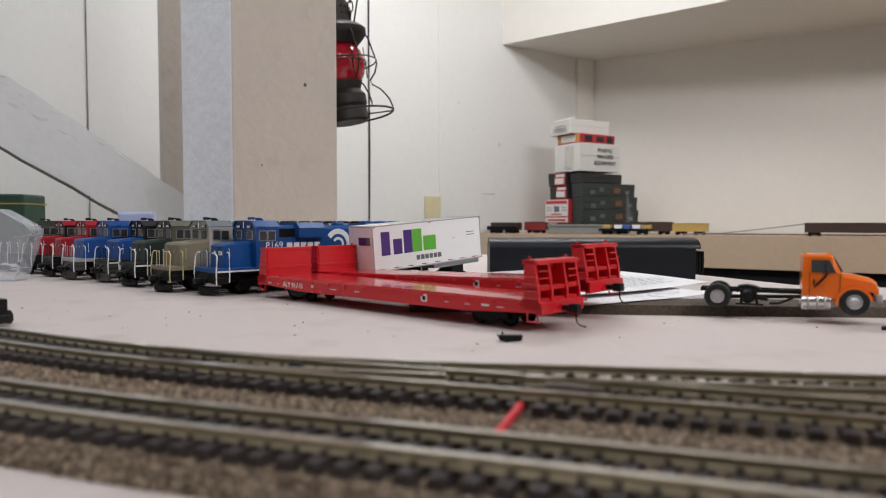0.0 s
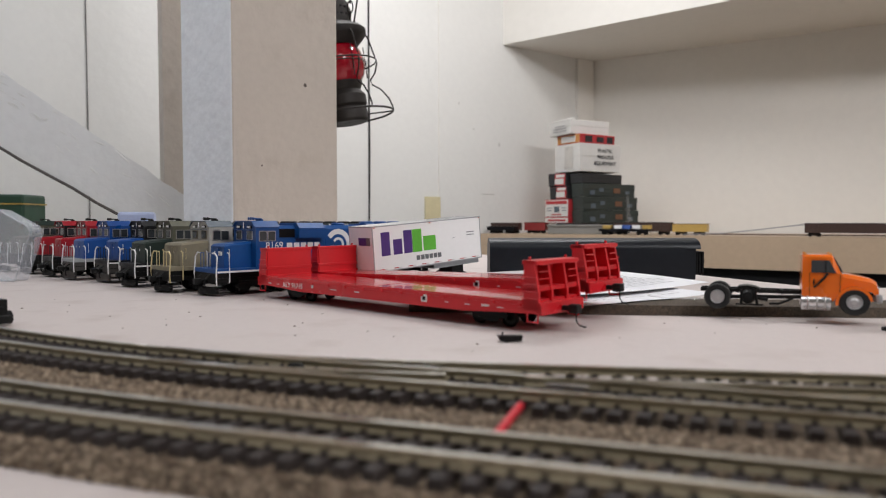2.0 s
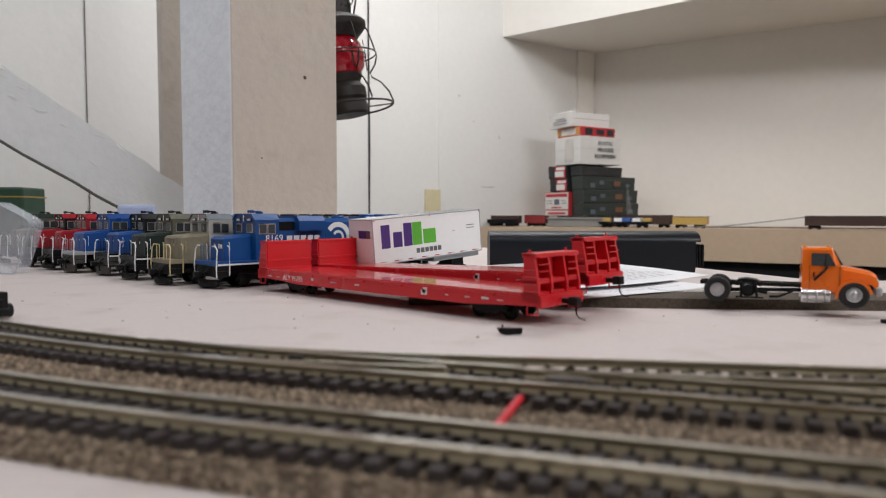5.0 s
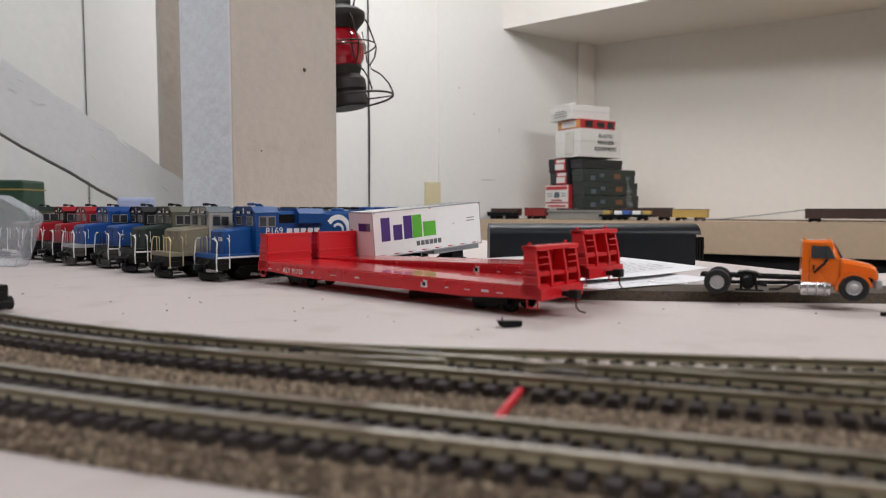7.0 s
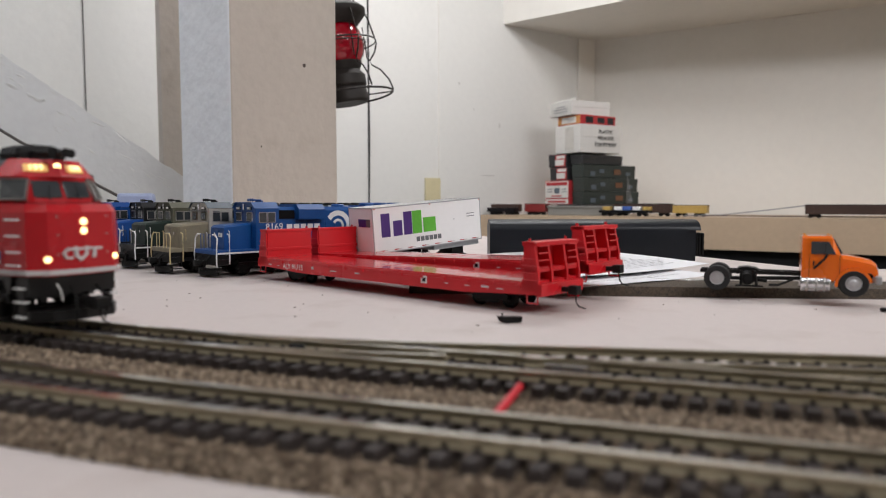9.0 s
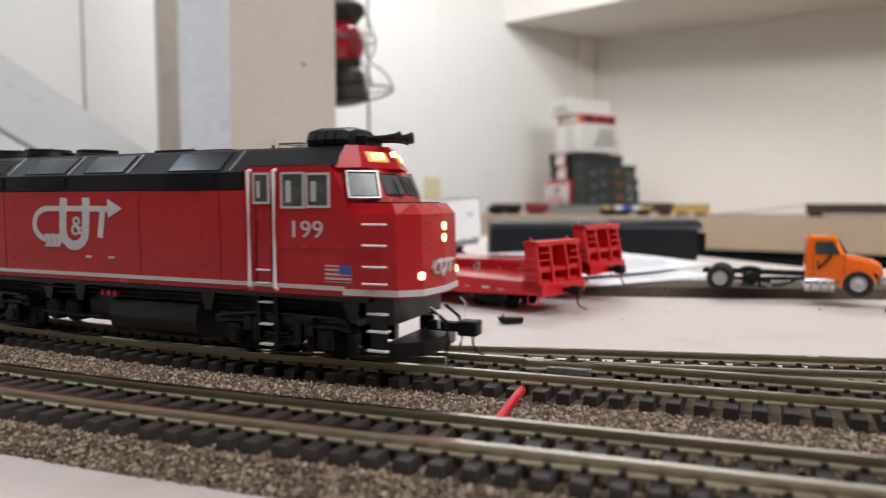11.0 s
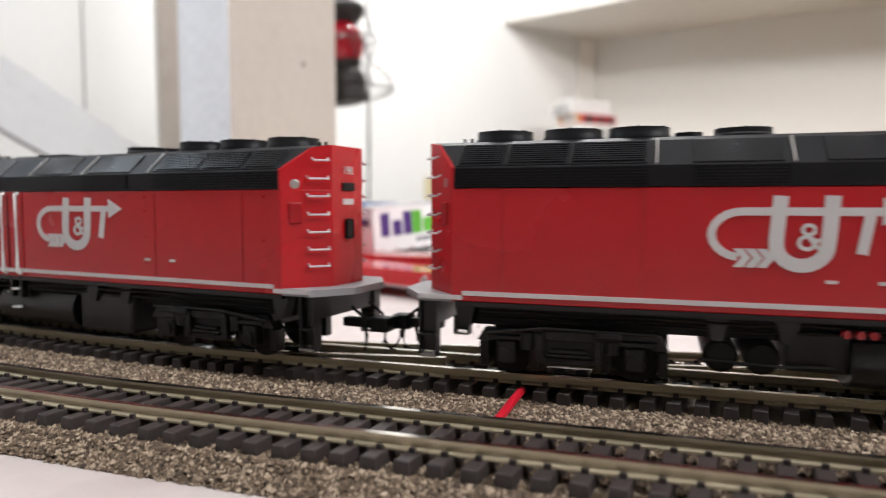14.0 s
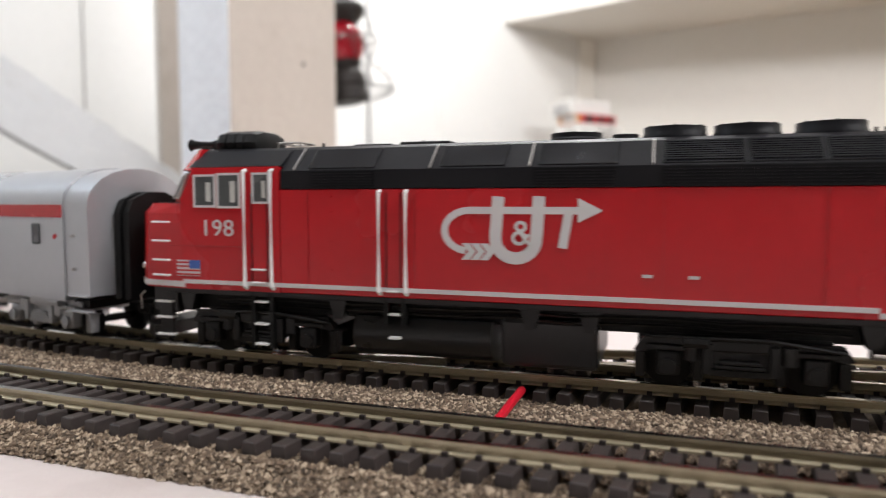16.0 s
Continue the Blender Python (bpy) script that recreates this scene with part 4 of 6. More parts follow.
    box(bm, RP - .0003, RP, -.0026, .0026, .0424, .0440)
    part("rear_placard", bm, M_SILVERP, body)
    letters(number, 0.0032, M_SILVERP, pose(RP - .0002, 0, .0516, 90, 0, -90), body)
    # fuel tank and air tanks
    bm = bmesh.new()
    tank = [(-.0158, .0080), (-.0150, .0055), (-.0130, .0036), (-.008, .0025), (.008, .0025), (.0130, .0036), (.0150, .0055), (.0158, .0080), (.0155, .0110), (.0140, .0135), (-.0140, .0135), (-.0155, .0110)]
    prism(bm, tank, -.0085 if rear_door else -.0055, .0285, "X")
    part("fuel_tank", bm, M_TANK, root, "", smooth=True)
    for x in (-.0070, -.0045, -.0020):
        bm = bmesh.new()
        cyl(bm, (x, -.0166, .0155), (x, -.0146, .0155), .0009, 10)
        part("tank_gauge", bm, M_RED, root)
    if rear_door:
        bm = bmesh.new()
        box(bm, -.034, -.0105, -.0146, .0146, .0030, .0150, .0012)
        part("battery_box", bm, M_TANK, root)
    else:
        for x in (-.0228, -.0312):
            bm = bmesh.new()
            lathe(bm, [(.003, -.0150), (.0038, -.0140), (.0038, .0140), (.003, .0150)], 16, (x, 0, .0090), "Y")
            part("air_tank", bm, M_BLACK, root, smooth=True)
        bm = bmesh.new()
        box(bm, -.0180, -.0050, -.0125, .0125, .0060, .0150, .0008)
        part("equipment_box", bm, M_RUN, root)
    tube_bm = bmesh.new()
    tube(tube_bm, [(-.036, -.0150, .0080), (-.020, -.0155, .0075), (-.009, -.0150, .0078)], .0004, 6)
    part("pipe", tube_bm, M_BLACK, root)
    b1, b2 = bogie(root, .0570), bogie(root, -.0645)
    return root, [wheelset(b1, .0150), wheelset(b1, -.0150), wheelset(b2, .0150), wheelset(b2, -.0150)]


mat_window = mat("pale_cab_glazing", (0.07, 0.075, 0.075), 0.24, var=0.3, fine=200, coarse=90)
mat_seat = mat("cab_interior", (0.55, 0.55, 0.52), 0.6)
LEADER = "199"
M_REDJ = mat("shadowed_red_joint", (0.31, 0.007, 0.011), 0.35, spec=0.3)
M_TANK = mat("glossy_black_tank", (0.010, 0.010, 0.011), 0.32, var=0.3, fine=500, coarse=60)


def coach():
    """Smooth-sided silver streamlined car, front at +x."""
    root = thing("baggage_car", "silver streamlined model baggage car with red stripe", "railway car")
    L = 0.1450
    prof = []
    for a in range(0, 181, 15):
        prof.append((HW * math.cos(radians(a)), .0425 + .0115 * math.sin(radians(a))))
    shell = [(HW, .0130), (HW, .0425)] + prof[1:-1] + [(-HW, .0425), (-HW, .0130)]
    bm = bmesh.new()
    prism(bm, shell, -L, L - .012, "X")
    body = part("body", bm, M_COACH, root, "", smooth=True)
    bm = bmesh.new()
    end = [(HW * .97, .0150), (HW * .97, .0425)] + [(y * .97, z - .0004) for y, z in prof[1:-1]] + [(-HW * .97, .0425), (-HW * .97, .0150)]
    prism(bm, end, L - .012, L, "X")
    part("vestibule", bm, M_COACH, root, "", smooth=True)
    for k in (-1, 1):
        y = k * (HW + .0001)
        bm = bmesh.new()
        box(bm, -L + .001, L - .0122, y - .0001, y + .0001, .0384, .0423)
        part("stripe", bm, M_RED, body, "red letterboard stripe")
        for x in (-.11, -.09, -.07, .02, .045, .1165):
            bm = bmesh.new()
            box(bm, x, x + .0042, y - .0001, y + .0002, .0300, .0365, .0004)
            part("window", bm, M_DARKGLASS, body)
        bm = bmesh.new()
        prism(bm, [(.1275, .0325), (.1292, .0335), (.1300, .0328), (.1288, .0318)], y - .0001, y + .0001, "Y")
        part("small_mark", bm, M_RED, body)
        for x0, x1 in ((-.035, -.012), (.060, .083)):
            bm = bmesh.new()
            box(bm, x0, x1, y - .0001, y + .0002, .0160, .0375, .0003)
            part("baggage_door", bm, M_COACH, body)
        for z in (.0152, .0105):
            bm = bmesh.new()
            box(bm, L - .011, L - .001, k * .0165 - .0014, k * .0165 + .0014, z - .0007, z, .0002)
            part("step", bm, M_COACH, root)
        for z in (.0230, .0330):
            bm = bmesh.new()
            cyl(bm, (L - .007, k * HW * .96, z), (L - .007, k * (HW + .0006), z), .0004, 8)
            part("rivet", bm, M_STEEL, root)
    # folding diaphragm
    for i in range(4):
        bm = bmesh.new()
        ring = [(.0098, .0140), (.0098, .0400), (.0080, .0440), (.003, .0462), (-.003, .0462), (-.0080, .0440), (-.0098, .0400), (-.0098, .0140)]
        prism(bm, [(y * (1 if i % 2 else .93), z if i % 2 else z - .0005) for y, z in ring], L + i * .0022, L + i * .0022 + .0016, "X")
        part("diaphragm_fold", bm, M_BLACK, root)
    bm = bmesh.new()
    box(bm, -L + .004, L - .006, -.014, .014, .0105, .0131)
    part("underframe", bm, M_BLACK, root)
    for x0, x1 in ((-.05, -.02), (-.01, .015), (.03, .06)):
        bm = bmesh.new()
        box(bm, x0, x1, -.0130, .0130, .0045, .0110, .0008)
        part("equipment_box", bm, M_STEEL, root)
    for s2, sgn in ((L, 1), (-L, -1)):
        bm = bmesh.new()
        box(bm, -.008, .006, -.0016, .0016, -.0012, .0012, .0003)
        box(bm, .005, .0105, -.0026, .0022, -.0020, .0020, .0006)
        part("coupler", bm, M_BLACK, root, "", pose(s2 + sgn * .003, 0, .0100, 0, 0, 0 if sgn > 0 else 180))
    b1, b2 = bogie(root, .1150), bogie(root, -.1150)
    for b in (b1, b2):
        b.data.materials.clear()
        b.data.materials.append(M_COACH)
        b["label"] = "silver four-wheel bogie"
    return root, [wheelset(b1, .0150, .0053), wheelset(b1, -.0150, .0053), wheelset(b2, .0150, .0053), wheelset(b2, -.0150, .0053)]


loco_a, wheels_a = locomotive("passenger_locomotive", "199", False)
loco_b, wheels_b = locomotive("passenger_locomotive", "198", True)
car_c, wheels_c = coach()
cam.data.dof.use_dof = True
focus = new("focus_point")
focus.empty_display_size = 0.005
cam.data.dof.aperture_fstop = 13.0
cam.data.dof.focus_object = focus

# where the leading cab's door stands along the line, second by second
DOOR = [(0.0, -0.777), (8.0, -0.2415), (8.5, -0.2092), (9.0, -0.1770), (11.3, -0.0284), (11.5, -0.0154), (12.0, 0.0174), (12.5, 0.0510), (13.0, 0.0838),
        (13.5, 0.1162), (14.0, 0.1507), (14.5, 0.1848), (15.0, 0.2178), (15.5, 0.2524), (16.0, 0.2870)]


def door_at(t):
    for (t0, a), (t1, b) in zip(DOOR, DOOR[1:]):
        if t <= t1:
            return a + (b - a) * (t - t0) / (t1 - t0)
    return DOOR[-1][1]


def motions():
    # the lens pulls from the parked cars to the train
    walk(focus, [(t, pose(0, y, EYE)) for t, y in ((0.0, 0.60), (4.0, 0.60), (8.0, 0.60), (9.2, 0.55), (10.3, 0.28), (11.3, 0.185), (12.5, 0.165), (16.0, 0.165))])
    steps = [i * 0.5 for i in range(33)]
    a_rows, b_rows, c_rows = [], [], []
    for t in steps:
        s = door_at(t) - 0.050
        a_rows.append((t, on_line(s - 0.056, s + 0.056)))
        s -= 0.0960 + 0.036 + 0.0960
        b_rows.append((t, on_line(s - 0.056, s + 0.056) @ rotz(math.pi)))
        s -= 0.0960 + 0.013 + 0.1450
        c_rows.append((t, on_line(s - 0.115, s + 0.115)))
    walk(loco_a, a_rows)
    walk(loco_b, b_rows)
    walk(car_c, c_rows)
    for sets, r, sgn in ((wheels_a, .0059, 1), (wheels_b, .0059, -1), (wheels_c, .0053, 1)):
        for w in sets:
            base = w.matrix_basis.copy()
            walk(w, [(i * 0.1, base @ Matrix.Rotation(sgn * door_at(i * 0.1) / r, 4, "Y")) for i in range(161)])

# ---- standing stock and clutter on the table ----


def flat_car(m):
    root = thing("bulkhead_flat_car", "bright red plastic bulkhead flat car standing on the table", "railway car", m, "bulkhead flat cars")
    L, W = 0.1163, 0.0190
    DZ = 0.0150
    bm = bmesh.new()
    box(bm, -L, L, -W, W, DZ - .0015, DZ, .0002)
    prism(bm, [(-L, DZ - .0015), (L, DZ - .0015), (L, DZ - .0052), (L * .82, DZ - .0060), (L * .6, DZ - .0075), (-L * .6, DZ - .0075), (-L * .82, DZ - .0060), (-L, DZ - .0052)], -W, -W + .0015, "Y")
    prism(bm, [(-L, DZ - .0015), (L, DZ - .0015), (L, DZ - .0052), (L * .82, DZ - .0060), (L * .6, DZ - .0075), (-L * .6, DZ - .0075), (-L * .82, DZ - .0060), (-L, DZ - .0052)], W - .0015, W, "Y")
    box(bm, -L * .95, L * .95, -.004, .004, DZ - .0062, DZ - .0015)
    frame_ob = part("frame", bm, M_REDF, root)
    me = None
    n = 52
    for i in range(n):
        x = -L + .008 + i * (2 * L - .016) / n
        if me is None:
            b2 = bmesh.new()
            box(b2, 0, (2 * L - .016) / n - .0004, -W + .0004, W - .0004, 0, .0007)
            me = mesh_of(b2, "plank")
            me.materials.append(M_DECK)
        o = new("plank", me)
        o.parent, o.matrix_basis = frame_ob, pose(x, 0, DZ + random.uniform(-.00006, .00006), random.uniform(-.1, .1), random.uniform(-.35, .35), 0)
    for k in (-1, 1):
        for i in range(14):
            bm = bmesh.new()
            x = -L * .9 + i * L * 1.8 / 13
            box(bm, x - .0011, x + .0011, k * W - .0008, k * W + .0008, DZ - .0024, DZ - .0006, .0002)
            part("stake_pocket", bm, M_REDF, frame_ob)
        y = k * (W + .0001)
        rot = SIDE if k < 0 else Matrix.Rotation(math.pi, 4, "Z") @ SIDE
        letters("ALY 91715", 0.0048, M_WHITE, pose(-k * -L * .66, y, DZ - .0040) @ rot, frame_ob, "white reporting mark and number")
        for x, w, h in ((-.48, .002, .0020), (-.30, .0060, .00045), (-.30, .0050, .00040), (-.11, .0040, .0009), (.50, .0022, .0005), (.62, .0034, .0004), (.72, .0046, .0011), (.80, .004, .0004), (-.88, .0034, .0008), (-.80, .0030, .0004)):
            bm = bmesh.new()
            box(bm, -k * x * L - w / 2, -k * x * L + w / 2, y - .00008, y + .00008, DZ - .0042, DZ - .0042 + h)
            part("stencil_bar", bm, M_SILVERP, frame_ob)
        bm = bmesh.new()
        box(bm, -k * .36 * L - .0022, -k * .36 * L + .0022, y - .00008, y + .00008, DZ - .0052, DZ - .0012)
        pl = part("placard", bm, M_WHITE, frame_ob, "small white placard with dark marks")
        bm = bmesh.new()
        box(bm, -k * .36 * L - .0013, -k * .36 * L + .0014, y - .0001, y + .00012, DZ - .0046, DZ - .0020, .0003)
        part("placard_mark", bm, M_BLACK, pl)
    # bulkheads
    for sg in (-1, 1):
        bx = sg * (L - .0100)
        H1 = .0348
        bm = bmesh.new()
        xi0, xi1 = sorted((bx, bx + sg * .0010))
        box(bm, xi0, xi1, -W + .001, W - .001, DZ, H1 - .0012)
        bulk = part("bulkhead", bm, M_REDF, root)
        for y in (-W + .0008, -.0068, .0068, W - .0008):
            b2 = bmesh.new()
            x0, x1 = bx, bx + sg * .0092
            x0 = bx + sg * .0007
            prism(b2, [(x0, DZ - .004), (x0, H1), (bx + sg * .0062, H1), (x1, DZ + .004), (x1, DZ - .004)], y - .0008, y + .0008, "Y")
            part("upright", b2, M_REDF, bulk)
        for z in (H1 - .0012, DZ + .0060, DZ + .0002):
            b2 = bmesh.new()
            a0, a1 = sorted((bx - sg * .0004, bx + sg * .0080))
            box(b2, a0, a1, -W, W, z - .0009, z + .0011, .0003)
            part("cross_beam", b2, M_REDF, bulk)
        for i in range(4):
            z = DZ + .0075 + i * .0034
            for y0 in (-W + .0016, .0085):
                b2 = bmesh.new()
                tube(b2, [(bx + sg * .0082, y0, z), (bx + sg * .0078, y0 + .0088, z)], .00035, 6)
                part("ladder_rung", b2, M_REDF, bulk)
            for k in (-1, 1):
                b2 = bmesh.new()
                tube(b2, [(bx, k * (W + .0003), z - .006), (bx + sg * .0085, k * (W + .0003), z - .006)], .0003, 6)
                part("grab_iron", b2, M_REDF, bulk)
        for y in (-W + .003, W - .003):
            b2 = bmesh.new()
            cyl(b2, (bx + sg * .002, y, H1), (bx + sg * .002, y, H1 + .0014), .0007, 8)
            part("chain_anchor", b2, M_REDF, bulk)
        b2 = bmesh.new()
        a0, a1 = sorted((sg * (L - .002), sg * (L + .001)))
        box(b2, a0, a1, -W, W, DZ - .0060, DZ - .0002, .0003)
        part("end_sill", b2, M_REDF, root)
        for k in (-1, 1):
            b2 = bmesh.new()
            xx = sg * (L - .0045)
            tube(b2, [(xx - .003, k * (W - .0005), DZ - .005), (xx - .003, k * (W - .0005), .0055), (xx + .003, k * (W - .0005), .0055), (xx + .003, k * (W - .0005), DZ - .005)], .0005, 6)
            part("stirrup_step", b2, M_REDF, root)
        b2 = bmesh.new()
        box(b2, -.001, .0055, -.0016, .0016, -.0012, .0012, .0003)
        box(b2, .0045, .0095, -.0026, .0022, -.0022, .0022, .0006)
        tube(b2, [(.0075, 0, -.001), (.0077, 0, -.0058), (.0087, .001, -.0080), (.0112, .003, -.0090)], .0004, 6)
        part("coupler", b2, M_BLACK, root, "black knuckle coupler with trip pin", pose(sg * (L + .0005), 0, .0112, 0, 0, 0 if sg > 0 else 180))
        # truck
        b2 = bmesh.new()
        for k in (-1, 1):
            y0, y1 = sorted((k * .0100, k * .0120))
            prism(b2, [(-.0115, .0066), (-.0085, .0080), (-.004, .0082), (.004, .0082), (.0085, .0080), (.0115, .0066), (.0105, .0044), (.0065, .0044), (.004, .0025), (-.004, .0025), (-.0065, .0044), (-.0105, .0044)], y0, y1, "Y")
        box(b2, -.0032, .0032, -.0100, .0100, .0045, .0080)
        tr = part("freight_truck", b2, M_BLACK, root, "", pose(sg * L * .70, 0, 0))
        for x in (-.0098, .0098):
            b2 = bmesh.new()
            for k in (-1, 1):
                lathe(b2, [(.001, k * .0066), (.0048, k * .0066), (.0050, k * .0070), (.0046, k * .0072), (.0046, k * .0090), (.0040, k * .0092), (.0036, k * .0086), (.0016, k * .0086), (.0012, k * .0094), (.0004, k * .0094)], 20, (0, 0, 0), "Y")
            cyl(b2, (0, -.009, 0), (0, .009, 0), .0011, 8)
            part("wheelset", b2, M_BLACK, tr, "", pose(x, 0, .0050))
    return root


car_a = flat_car(pose(-0.0288, 0.4067, 0.0, 0, 0, -41.8))
car_b = copy_thing(car_a, pose(0.0010, 0.4440, 0.0030, 0, -1.6, -41.0))
car_b["label"] = "bright red plastic bulkhead flat car leaning on papers"

# ---- diesel locomotives parked in a row ----


def hood_loco(front, L, scheme, label, number="", wide_nose=False, big_mark=False, plow=False):
    """scheme: nose, cab, hood, frame, rail, cab roof materials. Front at +x."""
    d = Vector((0.72, 0.694))
    mid = Vector(front) + d * (L / 2)
    root = thing("diesel_locomotive", label, "locomotive", pose(mid.x, mid.y, 0, 0, 0, math.degrees(math.atan2(-d.y, -d.x))), "parked diesel locomotives")
    nose_m, cab_m, hood_m, frame_m, rail_m, roof_m = scheme
    striped = frame_m is M_WHITE
    if striped:
        frame_m = M_LBLACK
    X = L / 2
    W = .0175
    bm = bmesh.new()
    box(bm, -X + .002, X - .002, -W, W, .0165, .0195, .0003)
    part("walkway", bm, frame_m, root)
    for k in ((-1, 1) if striped or big_mark else ()):
        bm = bmesh.new()
        box(bm, -X + .003, X - .003, k * W - .0002, k * W + .0002, .0168, .0180)
        part("sill_stripe", bm, M_WHITE, root, "white sill stripe")
    bm = bmesh.new()
    box(bm, -X + .012, X - .012, -.010, .010, .0120, .0165)
    part("underframe", bm, M_BLACK, root)
    bm = bmesh.new()
    box(bm, -.026, .026, -.0150, .0150, .0045, .0150, .002)
    part("fuel_tank", bm, M_BLACK, root)
    xn, xc0, xc1 = X - .011, X - .052, X - .033
    nw = .0150 if wide_nose else .0105
    bm = bmesh.new()
    loft(bm, [[(xc1 - .001, -nw, .0195), (xn, -nw, .0195), (xn, nw, .0195), (xc1 - .001, nw, .0195)],
              [(xc1 - .001, -nw, .0372), (xn - .0005, -nw, .0352), (xn - .0005, nw, .0352), (xc1 - .001, nw, .0372)],
              [(xc1 - .001, -nw + .0015, .0385), (xn - .0022, -nw + .0015, .0368), (xn - .0022, nw - .0015, .0368), (xc1 - .001, nw - .0015, .0385)]])
    nose = part("short_hood", bm, nose_m, root)
    bm = bmesh.new()
    prism(bm, [(-.0170, .0195), (-.0170, .0490), (-.0120, .0530), (.0120, .0530), (.0170, .0490), (.0170, .0195)], xc0, xc1, "X")
    cab = part("cab", bm, cab_m, root)
    bm = bmesh.new()
    prism(bm, [(-.0175, .0490), (-.0122, .0536), (.0122, .0536), (.0175, .0490), (.0170, .0488), (.0120, .0529), (-.0120, .0529), (-.0170, .0488)], xc0 - .0006, xc1 + .0012, "X")
    part("cab_roof", bm, roof_m, root)
    for k in (-1, 1):
        bm = bmesh.new()
        box(bm, xc1 - .0001, xc1 + .0005, k * .0080 - .0045, k * .0080 + .0045, .0395, .0462, .0004)
        wf = part("window", bm, M_SILVERP if rail_m is M_WHITE else frame_m, cab)
        bm = bmesh.new()
        box(bm, xc1 + .0002, xc1 + .0007, k * .0080 - .0038, k * .0080 + .0038, .0400, .0456, .0003)
        part("pane", bm, M_DARKGLASS, wf)
        for x in (xc0 + .0035, xc0 + .0105):
            bm = bmesh.new()
            y = k * .0171
            box(bm, x - .0006, x + .0061, y - .0002, y + .0002, .0384, .0462, .0002)
            wf = part("window", bm, M_STEEL, cab)
            bm = bmesh.new()
            box(bm, x, x + .0055, y - .0003, y + .0003, .0390, .0456, .0001)
            part("pane", bm, M_DARKGLASS, wf)
        bm = bmesh.new()
        box(bm, xc1, xc1 + .0008, k * .0082 - .0032, k * .0082 + .0032, .0478, .0502, .0002)
        nb = part("number_board", bm, M_LBLACK, cab)
        bm = bmesh.new()
        for i in range(4):
            box(bm, xc1 + .0008, xc1 + .0010, k * .0082 - .0024 + i * .0013, k * .0082 - .0024 + i * .0013 + .0008, .0482, .0498)
        part("number_bar", bm, M_WHITE, nb)
        if number:
            rot = SIDE if k < 0 else Matrix.Rotation(math.pi, 4, "Z") @ SIDE
            letters(number, .0074, M_WHITE, pose(xc0 + .0040, k * .01715, .0350) @ rot, cab, "white cab number")
    for z in (.0489, .0512):
        bm = bmesh.new()
        lathe(bm, [(.0012, 0), (.0012, .0009), (.0008, .0010)], 10, (xc1, 0, z), "X")
        part("headlight", bm, M_CHROME, cab)
    bm = bmesh.new()
    box(bm, xn - .0004, xn + .0002, -.0022, .0022, .0210, .0335, .0002)
    part("nose_door", bm, nose_m, nose)
    bm = bmesh.new()
    box(bm, xc1 - .0002, xc1 + .0022, -.0150, .0150, .0466, .0470)
    part("sun_visor", bm, roof_m, cab)
    for k in (-1, 1):
        bm = bmesh.new()
        box(bm, xc1 - .008, xc1 - .003, k * .0174 - .0005, k * .0174 + .0009, .0464, .0468)
        part("rain_gutter", bm, roof_m, cab)
        grab(nose, [(xn - .004, k * nw, .0330), (xn - .004, k * (nw + .0010), .0328), (xn - .004, k * (nw + .0010), .0255), (xn - .004, k * nw, .0250)], .0003, rail_m, "grab_iron")
    bm = bmesh.new()
    box(bm, xn - .0003, xn + .0004, -.0095 if nw > .012 else -.0075, .0095 if nw > .012 else .0075, .0345, .0349)
    part("nose_ledge", bm, nose_m, nose)
    # long hood
    bm = bmesh.new()
    prism(bm, [(-.0108, .0195), (-.0108, .0470), (-.0085, .0500), (.0085, .0500), (.0108, .0470), (.0108, .0195)], -X + .014, xc0, "X")
    hood = part("long_hood", bm, hood_m, root)
    bm = bmesh.new()
    prism(bm, [(-.0160, .0405), (-.0165, .0480), (-.0120, .0520), (.0120, .0520), (.0165, .0480), (.0160, .0405)], xc0 - .042, xc0 - .018, "X")
    part("blower_duct", bm, hood_m, hood)
    bm = bmesh.new()
    prism(bm, [(-.0155, .0430), (-.0160, .0475), (-.0115, .0512), (.0115, .0512), (.0160, .0475), (.0155, .0430)], -X + .020, -X + .070, "X")
    part("radiator_section", bm, hood_m, hood)
    for x, r in ((-X + .030, .0062), (-X + .045, .0062), (-X + .060, .0062), (-X + .090, .0055)):
        bm = bmesh.new()
        lathe(bm, [(r, 0), (r, .0014), (r * .8, .0022), (r * .75, .0012), (r * .2, .0012)], 18, (x, 0, .0511 if x < -X + .08 else .0499))
        part("roof_fan", bm, M_BLACK if hood_m is not M_CRBLUE else M_CRBLUE, hood)
    for k in (-1, 1):
        for i in range(int((L - .085) / .0085)):
            x = -X + .017 + i * .0085
            bm = bmesh.new()
            y = k * .0109
            box(bm, x, x + .0075, y - .0001, y + .0002, .0205, .0385, .0001)
            part("hood_door", bm, hood_m, hood)
        for x0, x1, z0, z1 in ((xc0 - .017, xc0 - .003, .0410, .0475), (-X + .022, -X + .066, .0440, .0468)):
            bm = bmesh.new()
            y = k * (.0110 if x0 > 0 else .0161)
            box(bm, x0, x1, y - .0002, y + .0003, z0, z1)
            part("grille", bm, M_GRATE, hood)
        # handrails along the walkway
        xs = [-X + .012 + i * (L - .070) / 7 for i in range(8)]
        bm = bmesh.new()
        for x in xs:
            cyl(bm, (x, k * W, .0180), (x, k * W, .0305), .00028, 5)
        tube(bm, [(x, k * W, .0305) for x in xs], .00032, 5)
        part("side_handrail", bm, rail_m if rail_m is not M_WHITE else frame_m, root)
